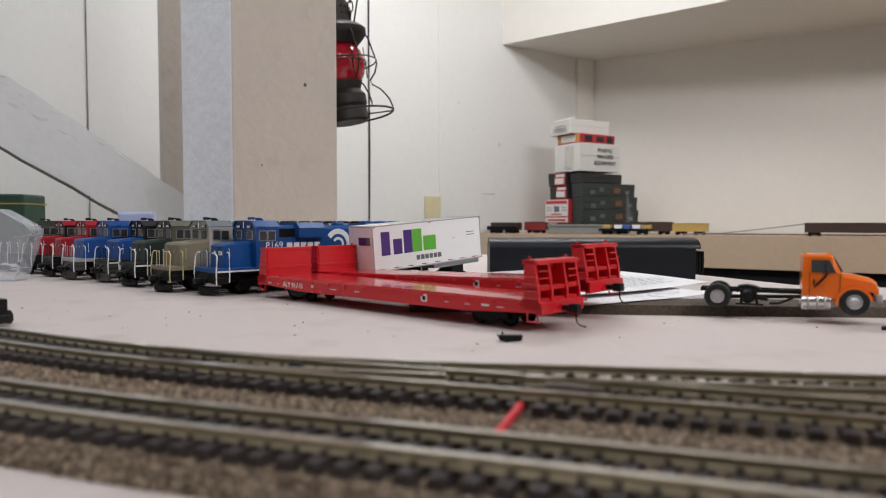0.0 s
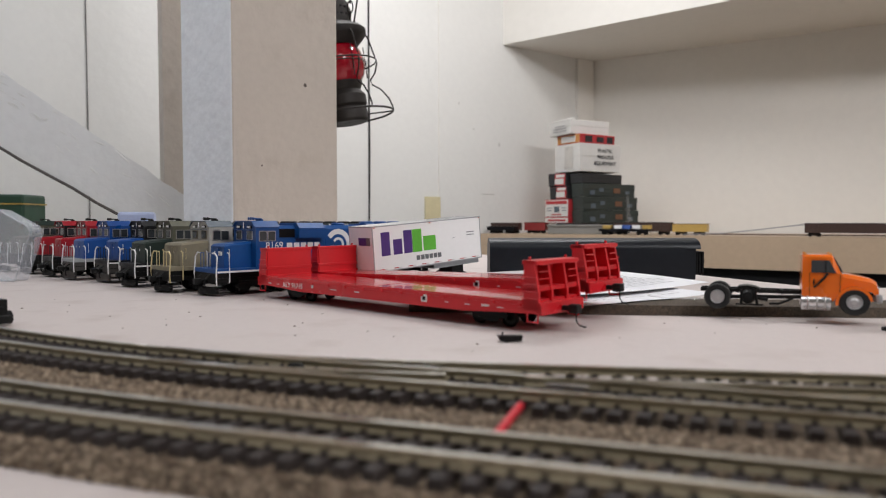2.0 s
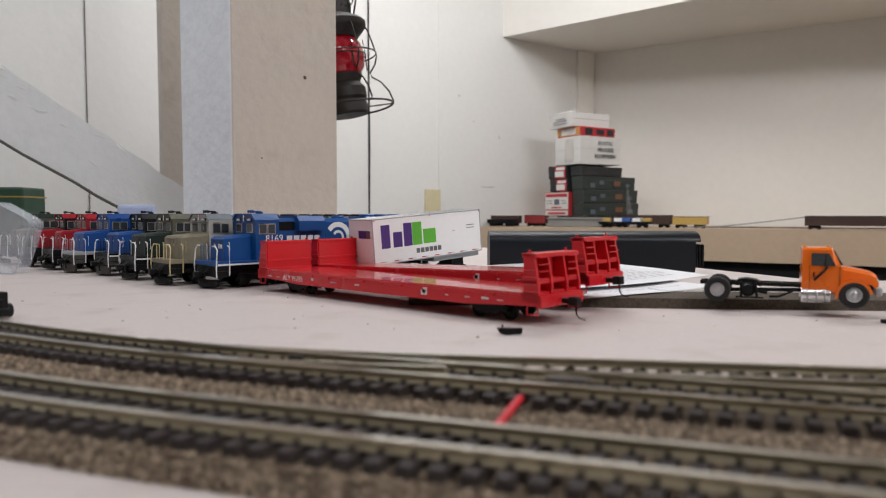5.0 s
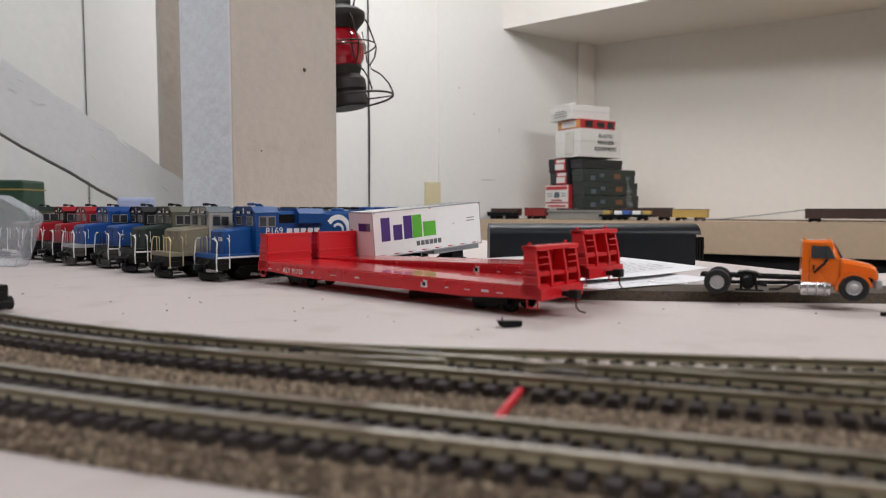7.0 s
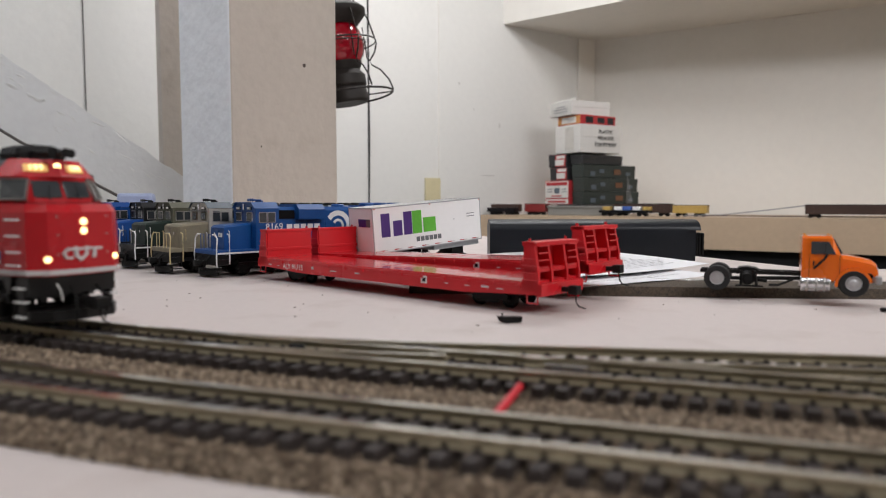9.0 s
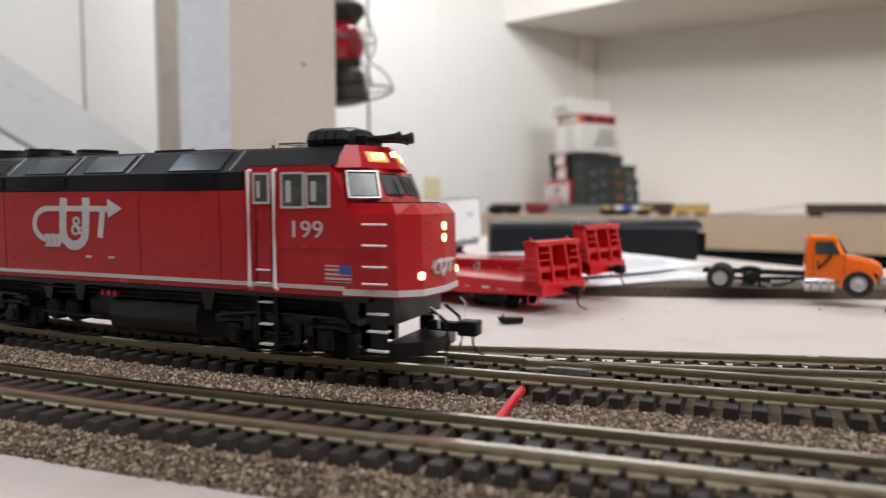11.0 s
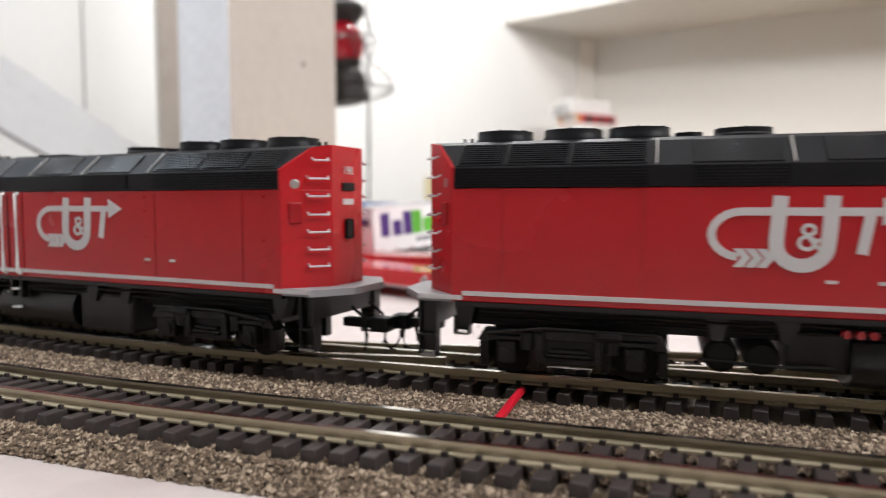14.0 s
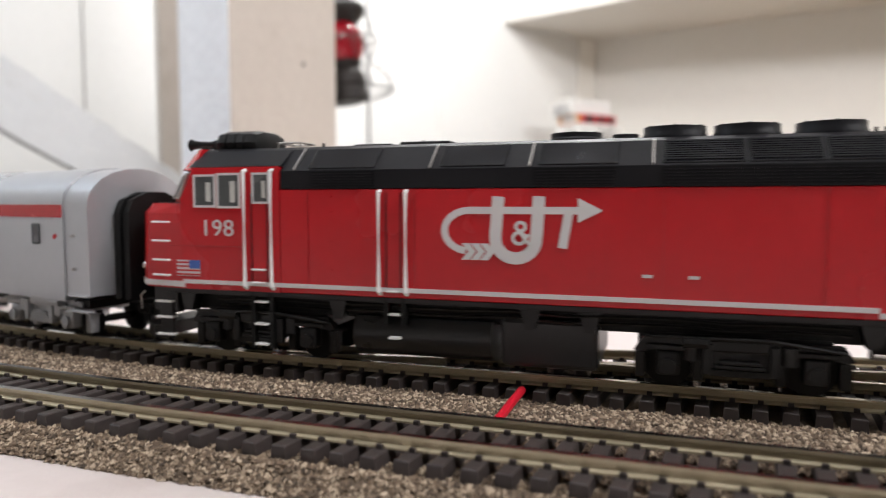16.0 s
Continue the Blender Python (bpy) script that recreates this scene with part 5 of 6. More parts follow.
        # corner steps with grab rails
        for sg in (-1, 1):
            for z in (.0040, .0085, .0125):
                bm = bmesh.new()
                xx = sg * (X - .007)
                box(bm, xx - .0042, xx + .0042, k * .0150 - .0022, k * .0150 + .0022, z, z + .0006)
                part("step", bm, M_RUN, root)
            grab(root, [(sg * (X - .0118), k * W, .0095), (sg * (X - .0118), k * (W + .0004), .0150), (sg * (X - .0118), k * (W + .0002), .0300), (sg * (X - .0108), k * (W - .0010), .0312)], .00052, rail_m, "grab_rail", "upright corner grab rail")
            grab(root, [(sg * (X - .0022), k * W, .0080), (sg * (X - .0018), k * (W + .0004), .0150), (sg * (X - .0028), k * W, .0280), (sg * (X - .0030), k * (W - .0030), .0305), (sg * (X - .0030), k * (W - .0080), .0305)], .00052, rail_m, "grab_rail", "upright corner grab rail")
        bm = bmesh.new()
        for y in (.004, .009):
            cyl(bm, (X - .0030, k * y, .0180), (X - .0030, k * y, .0305), .0003, 5)
        tube(bm, [(X - .0030, k * .0035, .0305), (X - .0030, k * .0110, .0305)], .0003, 5)
        part("end_rail", bm, rail_m if rail_m is not M_WHITE else frame_m, root)
        bm = bmesh.new()
        lathe(bm, [(.0010, 0), (.0010, .0006)], 10, (xn - .0003, k * .0045, .0300), "X")
        part("ditch_light", bm, M_CHROME, nose)
    for sg in (-1, 1):
        bm = bmesh.new()
        x0, x1 = sorted((sg * (X - .0130), sg * (X - .0025)))
        box(bm, x0, x1, -.0165, .0165, .0090, .0166, .0004)
        prism(bm, [(sg * (X - .0030), -.0150), (sg * (X + .0025), 0), (sg * (X - .0030), .0150), (sg * (X - .0050), .0150), (sg * (X - .0050), -.0150)], .0018, .0085 if plow else .0060, "Z")
        part("pilot", bm, M_BLACK if not plow else M_PLOW, root)
        bm = bmesh.new()
        box(bm, -.001, .0055, -.0016, .0016, -.0012, .0012, .0003)
        box(bm, .0045, .0095, -.0026, .0022, -.0020, .0020, .0006)
        part("coupler", bm, M_BLACK, root, "", pose(sg * (X - .003), 0, .0105, 0, 0, 0 if sg > 0 else 180))
        for y in (-.0075, -.0055, .0055, .0075):
            grab(root, [(sg * (X - .0020), y, .0150), (sg * (X + .0012), y, .0125), (sg * (X + .0020), y * 1.05, .0080), (sg * (X + .0014), y * 1.05, .0045)], .00042, M_BLACK, "air_hose")
        bm = bmesh.new()
        box(bm, sg * (X - .0024) - .0003, sg * (X - .0024) + .0003, -.0165, .0165, .0166, .0180)
        part("pilot_stripe", bm, M_WHITE, root)
        # six-wheel bogie
        bm = bmesh.new()
        for k in (-1, 1):
            y0, y1 = sorted((k * .0112, k * .0138))
            prism(bm, [(-.0250, .0060), (-.0220, .0100), (.0220, .0100), (.0250, .0060), (.0200, .0045), (.0120, .0065), (.006, .0045), (-.006, .0045), (-.0120, .0065), (-.0200, .0045)], y0, y1, "Y")
            for x in (-.0190, 0, .0190):
                box(bm, x - .0028, x + .0028, min(k * .0108, k * .0148), max(k * .0108, k * .0148), .0030, .0085, .0004)
        box(bm, -.021, .021, -.011, .011, .0080, .0125)
        bg = part("bogie", bm, M_BLACK, root, "", pose(sg * (X - .043), 0, 0))
        for x in (-.0160, .0160):
            bm = bmesh.new()
            for k in (-1, 1):
                lathe(bm, [(.0010, k * .0070), (.0060, k * .0070), (.0056, k * .0090), (.0020, k * .0092), (.0008, k * .0092)], 18, (0, 0, 0), "Y")
            cyl(bm, (0, -.009, 0), (0, .009, 0), .0012, 8)
            part("wheelset", bm, M_BLACK, bg, "", pose(x, 0, .0060))
    # horn and aerials
    bm = bmesh.new()
    box(bm, xc0 + .006, xc0 + .0075, -.0045, .0045, .0535, .0548)
    for y in (-.0035, 0, .0035):
        lathe(bm, [(.0004, xc0 + .0068), (.0006, xc0 + .0120), (.0013, xc0 + .0140), (.0012, xc0 + .0141)], 8, (0, y, .0552), "X")
    part("air_horn", bm, hood_m if hood_m is M_CRBLUE else M_BLACK, root)
    if big_mark:
        for k in (-1, 1):
            y = k * .0112
            band(hood, [(arc_pts(-.006, .0345, .0105, .0105, 35, 325, 16), .0042), (arc_pts(-.006, .0345, .0048, .0048, 35, 325, 12), .0022)], y, M_WHITE, "ring_mark", "white concentric open-ring mark")
            for i in range(5):
                bm = bmesh.new()
                x = (xc0 - .010) - i * .0062
                box(bm, x - .0048, x, y - .0001, y + .0002, .0320, .0368)
                part("letter_bar", bm, M_WHITE, hood)
        bm = bmesh.new()
        for i in range(4):
            box(bm, xn - .0002, xn + .0001, -.004 + i * .0032, -.004 + i * .0032 + .0024, .0285, .0315)
        part("letter_bar", bm, M_WHITE, nose)
    return root


M_CRBLUE = mat("deep_blue_paint", (0.006, 0.068, 0.25), 0.36, spec=0.35, var=0.1, fine=300, coarse=20)
M_BLUE2 = mat("bright_blue_paint", (0.007, 0.062, 0.26), 0.35, spec=0.35, var=0.1, fine=300, coarse=20)
M_DGREEN = mat("dark_green_paint", (0.014, 0.026, 0.021), 0.45, spec=0.3, var=0.15, fine=300, coarse=20)
M_OLIVE = mat("dusty_olive_paint", (0.11, 0.108, 0.075), 0.55, spec=0.3, var=0.12, fine=300, coarse=30)
M_TANP = mat("faded_grey_tan_paint", (0.24, 0.21, 0.145), 0.55, spec=0.3, var=0.15, fine=300, coarse=30, dirt=(0.12, 0.1, 0.08), dirt_amount=0.4)
M_PALE = mat("pale_cab_paint", (0.44, 0.42, 0.38), 0.5, var=0.1, spec=0.3)
M_CREAM = mat("cream_handrail", (0.62, 0.52, 0.28), 0.5)
M_SLATE = mat("slate_blue_grey", (0.09, 0.115, 0.14), 0.5)
M_CPRED = mat("parked_red_paint", (0.34, 0.008, 0.018), 0.4, var=0.08, spec=0.35)
M_PLOW = mat("weathered_plow", (0.065, 0.06, 0.055), 0.7, var=0.3, fine=400, coarse=60)
M_GREYP = mat("light_grey_paint", (0.35, 0.36, 0.37), 0.5, var=0.1)

hood_loco((-0.172, 0.484), 0.207, (M_CRBLUE, M_CRBLUE, M_CRBLUE, M_CRBLUE, M_WHITE, M_CRBLUE), "blue model diesel locomotive with white numbers and marks", "8169", False, True)
hood_loco((-0.214, 0.5075), 0.215, (M_TANP, M_PALE, M_SLATE, M_TANP, M_CREAM, M_SLATE), "weathered tan and slate model diesel with cream handrails", "", True)
hood_loco((-0.258, 0.548), 0.215, (M_DGREEN, M_OLIVE, M_DGREEN, M_WHITE, M_WHITE, M_OLIVE), "dark green and olive model diesel with white stripe", "", True)
hood_loco((-0.299, 0.588), 0.215, (M_BLUE2, M_LBLACK, M_LBLACK, M_WHITE, M_WHITE, M_LBLACK), "black and blue-nosed model diesel with plough", "", True, False, True)
hood_loco((-0.343, 0.615), 0.215, (M_BLUE2, M_BLUE2, M_BLUE2, M_GREYP, M_WHITE, M_BLUE2), "bright blue model diesel with grey sill and plough", "", True, False, True)
hood_loco((-0.382, 0.650), 0.215, (M_CPRED, M_CPRED, M_CPRED, M_LBLACK, M_WHITE, M_CPRED), "red model diesel with white grab rails", "")
hood_loco((-0.424, 0.686), 0.215, (M_CPRED, M_LBLACK, M_CPRED, M_LBLACK, M_WHITE, M_CPRED), "red model diesel with black cab front", "")
hood_loco((-0.468, 0.718), 0.215, (M_OLIVE, M_OLIVE, M_DGREEN, M_LBLACK, M_WHITE, M_DGREEN), "dull olive model diesel at the row's end", "")

# ---- parcel trailer ----


def trailer():
    x0, x1, W, h = 0.0, 0.1085, .0335, .0352
    rise = math.degrees(math.atan2(.0085, .1085))
    root = thing("parcel_trailer", "white parcel trailer with purple and green lettering blocks, nose down", "trailer", pose(-.0515, .5110, .0140, 0, -rise, 38.7))
    bm = bmesh.new()
    box(bm, x0, x1, 0, W, 0, h, .0005)
    body = part("body", bm, M_WHITE, root)
    bm = bmesh.new()
    for z in (0.0, h - .0008):
        box(bm, x0 - .0002, x1 + .0002, -.0003, W + .0003, z, z + .0008)
    for x in (x0, x1 - .0006):
        for y in (-.0003, W - .0003):
            box(bm, x, x + .0006, y, y + .0006, 0, h)
    part("edge_trim", bm, M_GREYP, body)
    for y in (-.0001,):
        # side mark: two blocks of colour with a grey bar beneath
        purple, green, grey = mat("purple_print", (0.06, 0.015, 0.17), 0.4), mat("green_print", (0.10, 0.42, 0.03), 0.4), mat("grey_print", (0.12, 0.12, 0.13), 0.4)
        def block(quads, m, nm):
            bm = bmesh.new()
            for a0, a1, c0, c1 in quads:
                box(bm, a0, a1, y - .0001, y + .0001, c0, c1)
            part(nm, bm, m, body)
        block([(.0075, .0155, .0120, .0300), (.0185, .0268, .0120, .0238), (.0285, .0364, .0120, .0300)], purple, "purple_block_mark")
        block([(.0368, .0460, .0120, .0300), (.0475, .0600, .0122, .0238)], green, "green_block_mark")
        for i in range(6):
            block([(.0400 + i * .0043, .0434 + i * .0043, .0055, .0092)], grey, "small_print_bar")
        for z in (.0228, .0205):
            block([(.0930, .1010, z, z + .0006)], grey, "small_print_bar")
        block([(.078, .0798, .0195, .0199)], grey, "small_print_bar")
        for i in range(8):
            bm = bmesh.new()
            x = .0050 + i * .0133
            box(bm, x, x + .0040, y - .0002, y + .0001, .0014, .0021)
            part("reflector", bm, M_RED, body, "red reflective strip")
            bm = bmesh.new()
            box(bm, x + .0040, x + .0070, y - .0002, y + .0001, .0014, .0021)
            part("reflector", bm, M_SILVERP, body)
        for x in (.001, .054, .1065):
            bm = bmesh.new()
            box(bm, x, x + .0014, y - .0006, y + .0001, h - .0016, h - .0009, .0002)
            part("marker_lamp", bm, mat("amber_lens", (0.5, 0.08, 0.03), 0.3), body)
        # front face mark
        bm = bmesh.new()
        box(bm, -.0003, .0001, .0090, .0195, .0205, .0265)
        part("purple_block_mark", bm, purple, body)
        bm = bmesh.new()
        box(bm, -.0003, .0001, .0035, .0086, .0205, .0265)
        part("grey_block_mark", bm, grey, body)
    bm = bmesh.new()
    box(bm, .060, .1085, .004, W - .004, -.0042, 0, .0003)
    part("underframe", bm, M_GREYP, root)
    for x in (.088,):
        for y in (.004, W - .004):
            bm = bmesh.new()
            lathe(bm, [(.002, -.004), (.0052, -.004), (.0058, -.002), (.0058, .002), (.0052, .004), (.002, .004)], 18, (x, y, -.0150), "Y")
            part("wheel", bm, M_BLACK, root)
        bm = bmesh.new()
        cyl(bm, (x, .003, -.0150), (x, W - .003, -.0150), .0015, 8)
        box(bm, x - .006, x + .006, .008, W - .008, -.0160, -.004)
        part("axle_carrier", bm, M_BLACK, root)
    for y in (.008, W - .008):
        bm = bmesh.new()
        box(bm, .022, .0245, y - .001, y + .001, -.0150, 0)
        box(bm, .0205, .0260, y - .002, y + .002, -.0156, -.0150)
        part("landing_leg", bm, M_BLACK, root)
    return root


trailer()

# ---- conventional-cab truck without a body ----


def truck():
    root = thing("truck_chassis", "orange conventional-cab model truck with bare black chassis", "truck", pose(0.1545, 0.3790, 0.0055, 0, 0, -25) @ Matrix.Scale(0.915, 4))
    M_OR = mat("orange_paint", (0.85, 0.16, 0.008), 0.22, var=0.03, coat=0.4)
    M_TYRE = mat("black_rubber", (0.012, 0.012, 0.012), 0.7, var=0.3)
    M_ALU = mat("cast_aluminium", (0.55, 0.55, 0.56), 0.4, metal=0.8, var=0.1)
    WB = 0.0702
    Y = .0118
    # cab: loft of cross sections from the rear wall over the windscreen to the bonnet
    def sec(x, w0, w1, z0, z1, z2):
        return [(x, -w0, z0), (x, -w0, z1), (x, -w1, z2 - .0012), (x, -w1 + .0015, z2), (x, w1 - .0015, z2), (x, w1, z2 - .0012), (x, w0, z1), (x, w0, z0)]
    bm = bmesh.new()
    loft(bm, [sec(.0445, .0125, .0112, .0088, .024, .0325), sec(.0452, .0129, .0116, .0086, .024, .0332), sec(.0585, .0129, .0114, .0086, .024, .0332), sec(.0598, .0129, .0112, .0086, .024, .0325), sec(.0645, .0127, .0100, .0086, .0222, .0230)])
    cab = part("cab", bm, M_OR, root, "glossy orange cab", smooth=True)
    bm = bmesh.new()
    loft(bm, [sec(.0640, .0120, .0100, .0130, .0210, .0229), sec(.0700, .0108, .0090, .0130, .0200, .0220), sec(.0790, .0094, .0078, .0130, .0180, .0200), sec(.0812, .0088, .0070, .0100, .0165, .0185), sec(.0822, .0084, .0066, .0100, .0140, .0160)])
    bonnet = part("bonnet", bm, M_OR, root, smooth=True)
    for k in (-1, 1):
        # mudguard arch
        bm = bmesh.new()
        pts = arc_pts(WB, .0065, .0092, .0095, 12, 188, 14)
        inner = arc_pts(WB, .0065, .0076, .0079, 12, 188, 14)
        for i in range(13):
            y0, y1 = sorted((k * .0085, k * .0140))
            prism(bm, [pts[i], pts[i + 1], inner[i + 1], inner[i]], y0, y1, "Y")
        part("mudguard", bm, M_OR, root)
        bm = bmesh.new()
        y = k * .01255
        prism(bm, [(.0490, .0232), (.0490, .0302), (.0578, .0302), (.0612, .0232)], y - .0009, y + .0006, "Y")
        win = part("side_window", bm, M_DARKGLASS, cab)
        bm = bmesh.new()
        prism(bm, [(.0497, .0239), (.0497, .0296), (.0574, .0296), (.0596, .0239)], y + k * .0003, y + k * .0008, "Y")
        part("window_glint", bm, mat_seat, win, "pale interior seen through the glass")
        bm = bmesh.new()
        box(bm, .0558, .0562, y - .0010, y + .0010, .0232, .0302)
        part("window_bar", bm, M_BLACK, win)
        # mirror arm, door handle
        grab(cab, [(.0505, k * .0135, .0150), (.0555, k * .0142, .0205), (.0570, k * .0136, .0230)], .0007, M_BLACK, "grab_handle")
        bm = bmesh.new()
        box(bm, .0500, .0507, k * .0131 - .0003, k * .0131 + .0003, .0165, .0195)
        part("door_handle", bm, M_BLACK, cab)
        bm = bmesh.new()
        for x in (.0482, .0632):
            box(bm, x - .0001, x + .0001, k * .01292 - .0001, k * .01292 + .0001, .0095, .0230)
        part("door_joint", bm, M_BLACK, cab)
        bm = bmesh.new()
        lathe(bm, [(.0003, .0440), (.0041, .0442), (.0043, .0450), (.0043, .0580), (.0041, .0588), (.0003, .0590)], 18, (0, k * .0105, .0062), "X")
        tank = part("fuel_tank", bm, M_CHROME, root, "chrome cylindrical fuel tank", smooth=True)
        bm = bmesh.new()
        for x in (.0475, .0520, .0560):
            lathe(bm, [(.0044, x - .0005), (.0046, x), (.0044, x + .0005)], 18, (0, k * .0105, .0062), "X")
        box(bm, .0452, .0580, k * .0148 - .0006, k * .0148 + .0006, .0035, .0042)
        part("tank_strap", bm, M_STEEL, tank)
        for x in (.0462, .0588):
            bm = bmesh.new()
            lathe(bm, [(.0008, 0), (.0008, .0006), (.0003, .0011)], 8, (x, k * .0085, .0330))
            part("marker_lamp", bm, mat("amber_lens", (0.6, 0.25, 0.05), 0.3), cab)
        bm = bmesh.new()
        lathe(bm, [(.0014, 0), (.0014, .0005), (.0008, .0008)], 12, (.0815, k * .0060, .0148), "X")
        part("headlight", bm, M_CHROME, bonnet)
        # frame rail
        bm = bmesh.new()
        box(bm, -.010, .080, k * .0050 - .0008, k * .0050 + .0008, .0098, .0120, .0002)
        part("frame_rail", bm, M_BLACK, root)
        # wheels: dual rear, single front
        for x, y, dual in ((0, Y, True), (WB, .0122, False)):
            bm = bmesh.new()
            r = .0074
            for yy in ((y, y - .0042) if dual else (y,)):
                lathe(bm, [(r * .55, k * (yy - .0017)), (r * .92, k * (yy - .0019)), (r, k * (yy - .0014)), (r, k * (yy + .0014)), (r * .92, k * (yy + .0019)), (r * .58, k * (yy + .0017)), (r * .55, k * (yy + .0012))], 28, (x, 0, r), "Y")
            wh = part("wheel", bm, M_TYRE, root, smooth=True)
            bm = bmesh.new()
            lathe(bm, [(r * .56, k * (y + .0014)), (r * .53, k * (y + .0019)), (r * .47, k * (y + .0014)), (r * .40, k * (y + .0002 if dual else y + .0008)), (r * .24, k * (y + .0004 if dual else y + .0018)), (r * .20, k * (y + .0020)), (r * .08, k * (y + .0022))], 24, (x, 0, r), "Y")
            for i in range(8):
                a = i * math.pi / 4
                cyl(bm, (x + r * .36 * math.cos(a), k * (y + .0010), r + r * .36 * math.sin(a)), (x + r * .36 * math.cos(a), k * (y + .0022), r + r * .36 * math.sin(a)), .00028, 6)
            part("rim", bm, M_ALU, wh, "silver wheel rim")
    bm = bmesh.new()
    prism(bm, [(.0590, .0240), (.0598, .0318), (.0605, .0318), (.0650, .0236)], -.0100, .0100, "Y")
    part("windscreen", bm, M_DARKGLASS, cab)
    bm = bmesh.new()
    box(bm, .0805, .0838, -.0120, .0120, .0070, .0118, .0010)
    part("bumper", bm, M_GREYP, root, "grey front bumper")
    bm = bmesh.new()
    box(bm, .0815, .0826, -.0060, .0060, .0105, .0160, .0004)
    part("grille", bm, M_GREYP, bonnet)
    bm = bmesh.new()
    for x in (-.006, .010, .022, .034):
        box(bm, x, x + .0015, -.005, .005, .0095, .0118)
    cyl(bm, (.002, 0, .0062), (.060, 0, .0085), .0012, 8)
    cyl(bm, (0, -.012, .0062), (0, .012, .0062), .0016, 8)
    lathe(bm, [(.0005, -.004), (.0035, -.0025), (.004, 0), (.0035, .0025), (.0005, .004)], 12, (0, 0, .0062), "Y")
    part("axle", bm, M_BLACK, root)
    bm = bmesh.new()
    lathe(bm, [(.0008, -.0100), (.0028, -.0096), (.0042, -.0070), (.0046, -.0030), (.0040, .0020), (.0012, .0040)], 16, (.0165, 0, .0076), "Y")
    cyl(bm, (.0165, -.0060, .0076), (.0270, -.0050, .0060), .0011, 8)
    cyl(bm, (.0130, -.0085, .0030), (.0130, -.0085, .0120), .0008, 8)
    cyl(bm, (.0215, -.0085, .0034), (.0205, -.0085, .0118), .0008, 8)
    box(bm, .0100, .0250, -.0094, -.0078, .0026, .0036, .0003)
    part("spare_axle", bm, M_BLACK, root)
    bm = bmesh.new()
    prism(bm, [(.010, .0118), (.0115, .0134), (.016, .0140), (.021, .0132), (.023, .0120)], -.0055, .0055, "Y")
    part("fifth_wheel", bm, M_BLACK, root)
    bm = bmesh.new()
    tube(bm, [(.0280, -.0095, .0042), (.0330, -.0095, .0044), (.0370, -.0085, .0062), (.0430, -.0070, .0090)], .0007, 8)
    part("exhaust_pipe", bm, M_BLACK, root)
    return root


truck()

# cork strip under the truck
bm = bmesh.new()
pts = [(-0.02 + i * 0.04, 0.3960 - 0.0005 * i - 0.0262 * math.sin(min(1.0, i / 9) * 1.4) - 0.0016 * max(0, i - 9)) for i in range(24)]
rings = []
for x, y in pts:
    rings.append([(x, y, 0.0), (x, y + .0022, .0055), (x, y + .040, .0055), (x, y + .043, 0.0)])
loft(bm, rings)
M_CORK = mat("speckled_cork", (0.070, 0.052, 0.036), 0.9, var=0.85, fine=1100, coarse=420, bump=0.8, bscale=1200)
tagged(part("cork_roadbed", bm, M_CORK), "speckled dark brown cork roadbed strip on the table", "roadbed", "", "structure")

# ---- black car body behind the papers ----
root = thing("black_car_body", "unpainted black plastic passenger car body on the table", "railway car", pose(0.135, 0.610, 0.0, 0, 0, 0))
prof = [(-.017, .0015), (-.0178, .006), (-.0178, .0290)] + [(.0178 * math.cos(radians(a)) * -1, .0290 + .0095 * math.sin(radians(a))) for a in range(15, 180, 15)] + [(.0178, .0290), (.0178, .006), (.017, .0015)]
bm = bmesh.new()
prism(bm, prof, -.094, .0780, "X")
M_SATIN = mat("satin_black_plastic", (0.009, 0.011, 0.015), 0.38, var=0.15, fine=300, coarse=30, spec=0.25)
shell = part("shell", bm, M_SATIN, root, smooth=True)
bm = bmesh.new()
prism(bm, [(y * 1.01, z) for y, z in prof if z > .027], .0780, .0905, "X")
part("roof_overhang", bm, M_SATIN, root, smooth=True)
bm = bmesh.new()
prism(bm, [(y * .94, z * .97 + .0006) for y, z in prof], .0780, .0865, "X")
part("end_wall", bm, M_SATIN, root)
for i in range(4):
    bm = bmesh.new()
    box(bm, .0865 + i * .0026, .0865 + i * .0026 + .0019, -.0100 - (.0006 if i % 2 else 0), .0100 + (.0006 if i % 2 else 0), .0060, .0265, .0006)
    part("diaphragm_fold", bm, M_BLACK, root)
bm = bmesh.new()
box(bm, .0965, .1000, -.0018, .0018, .0165, .0185, .0004)
part("coupler", bm, M_BLACK, root)
bm = bmesh.new()
box(bm, -.0005, .0040, -.0186, -.0176, .0235, .0285, .0003)
part("wall_bracket", bm, M_BLACK, root)

# ---- loose papers ----


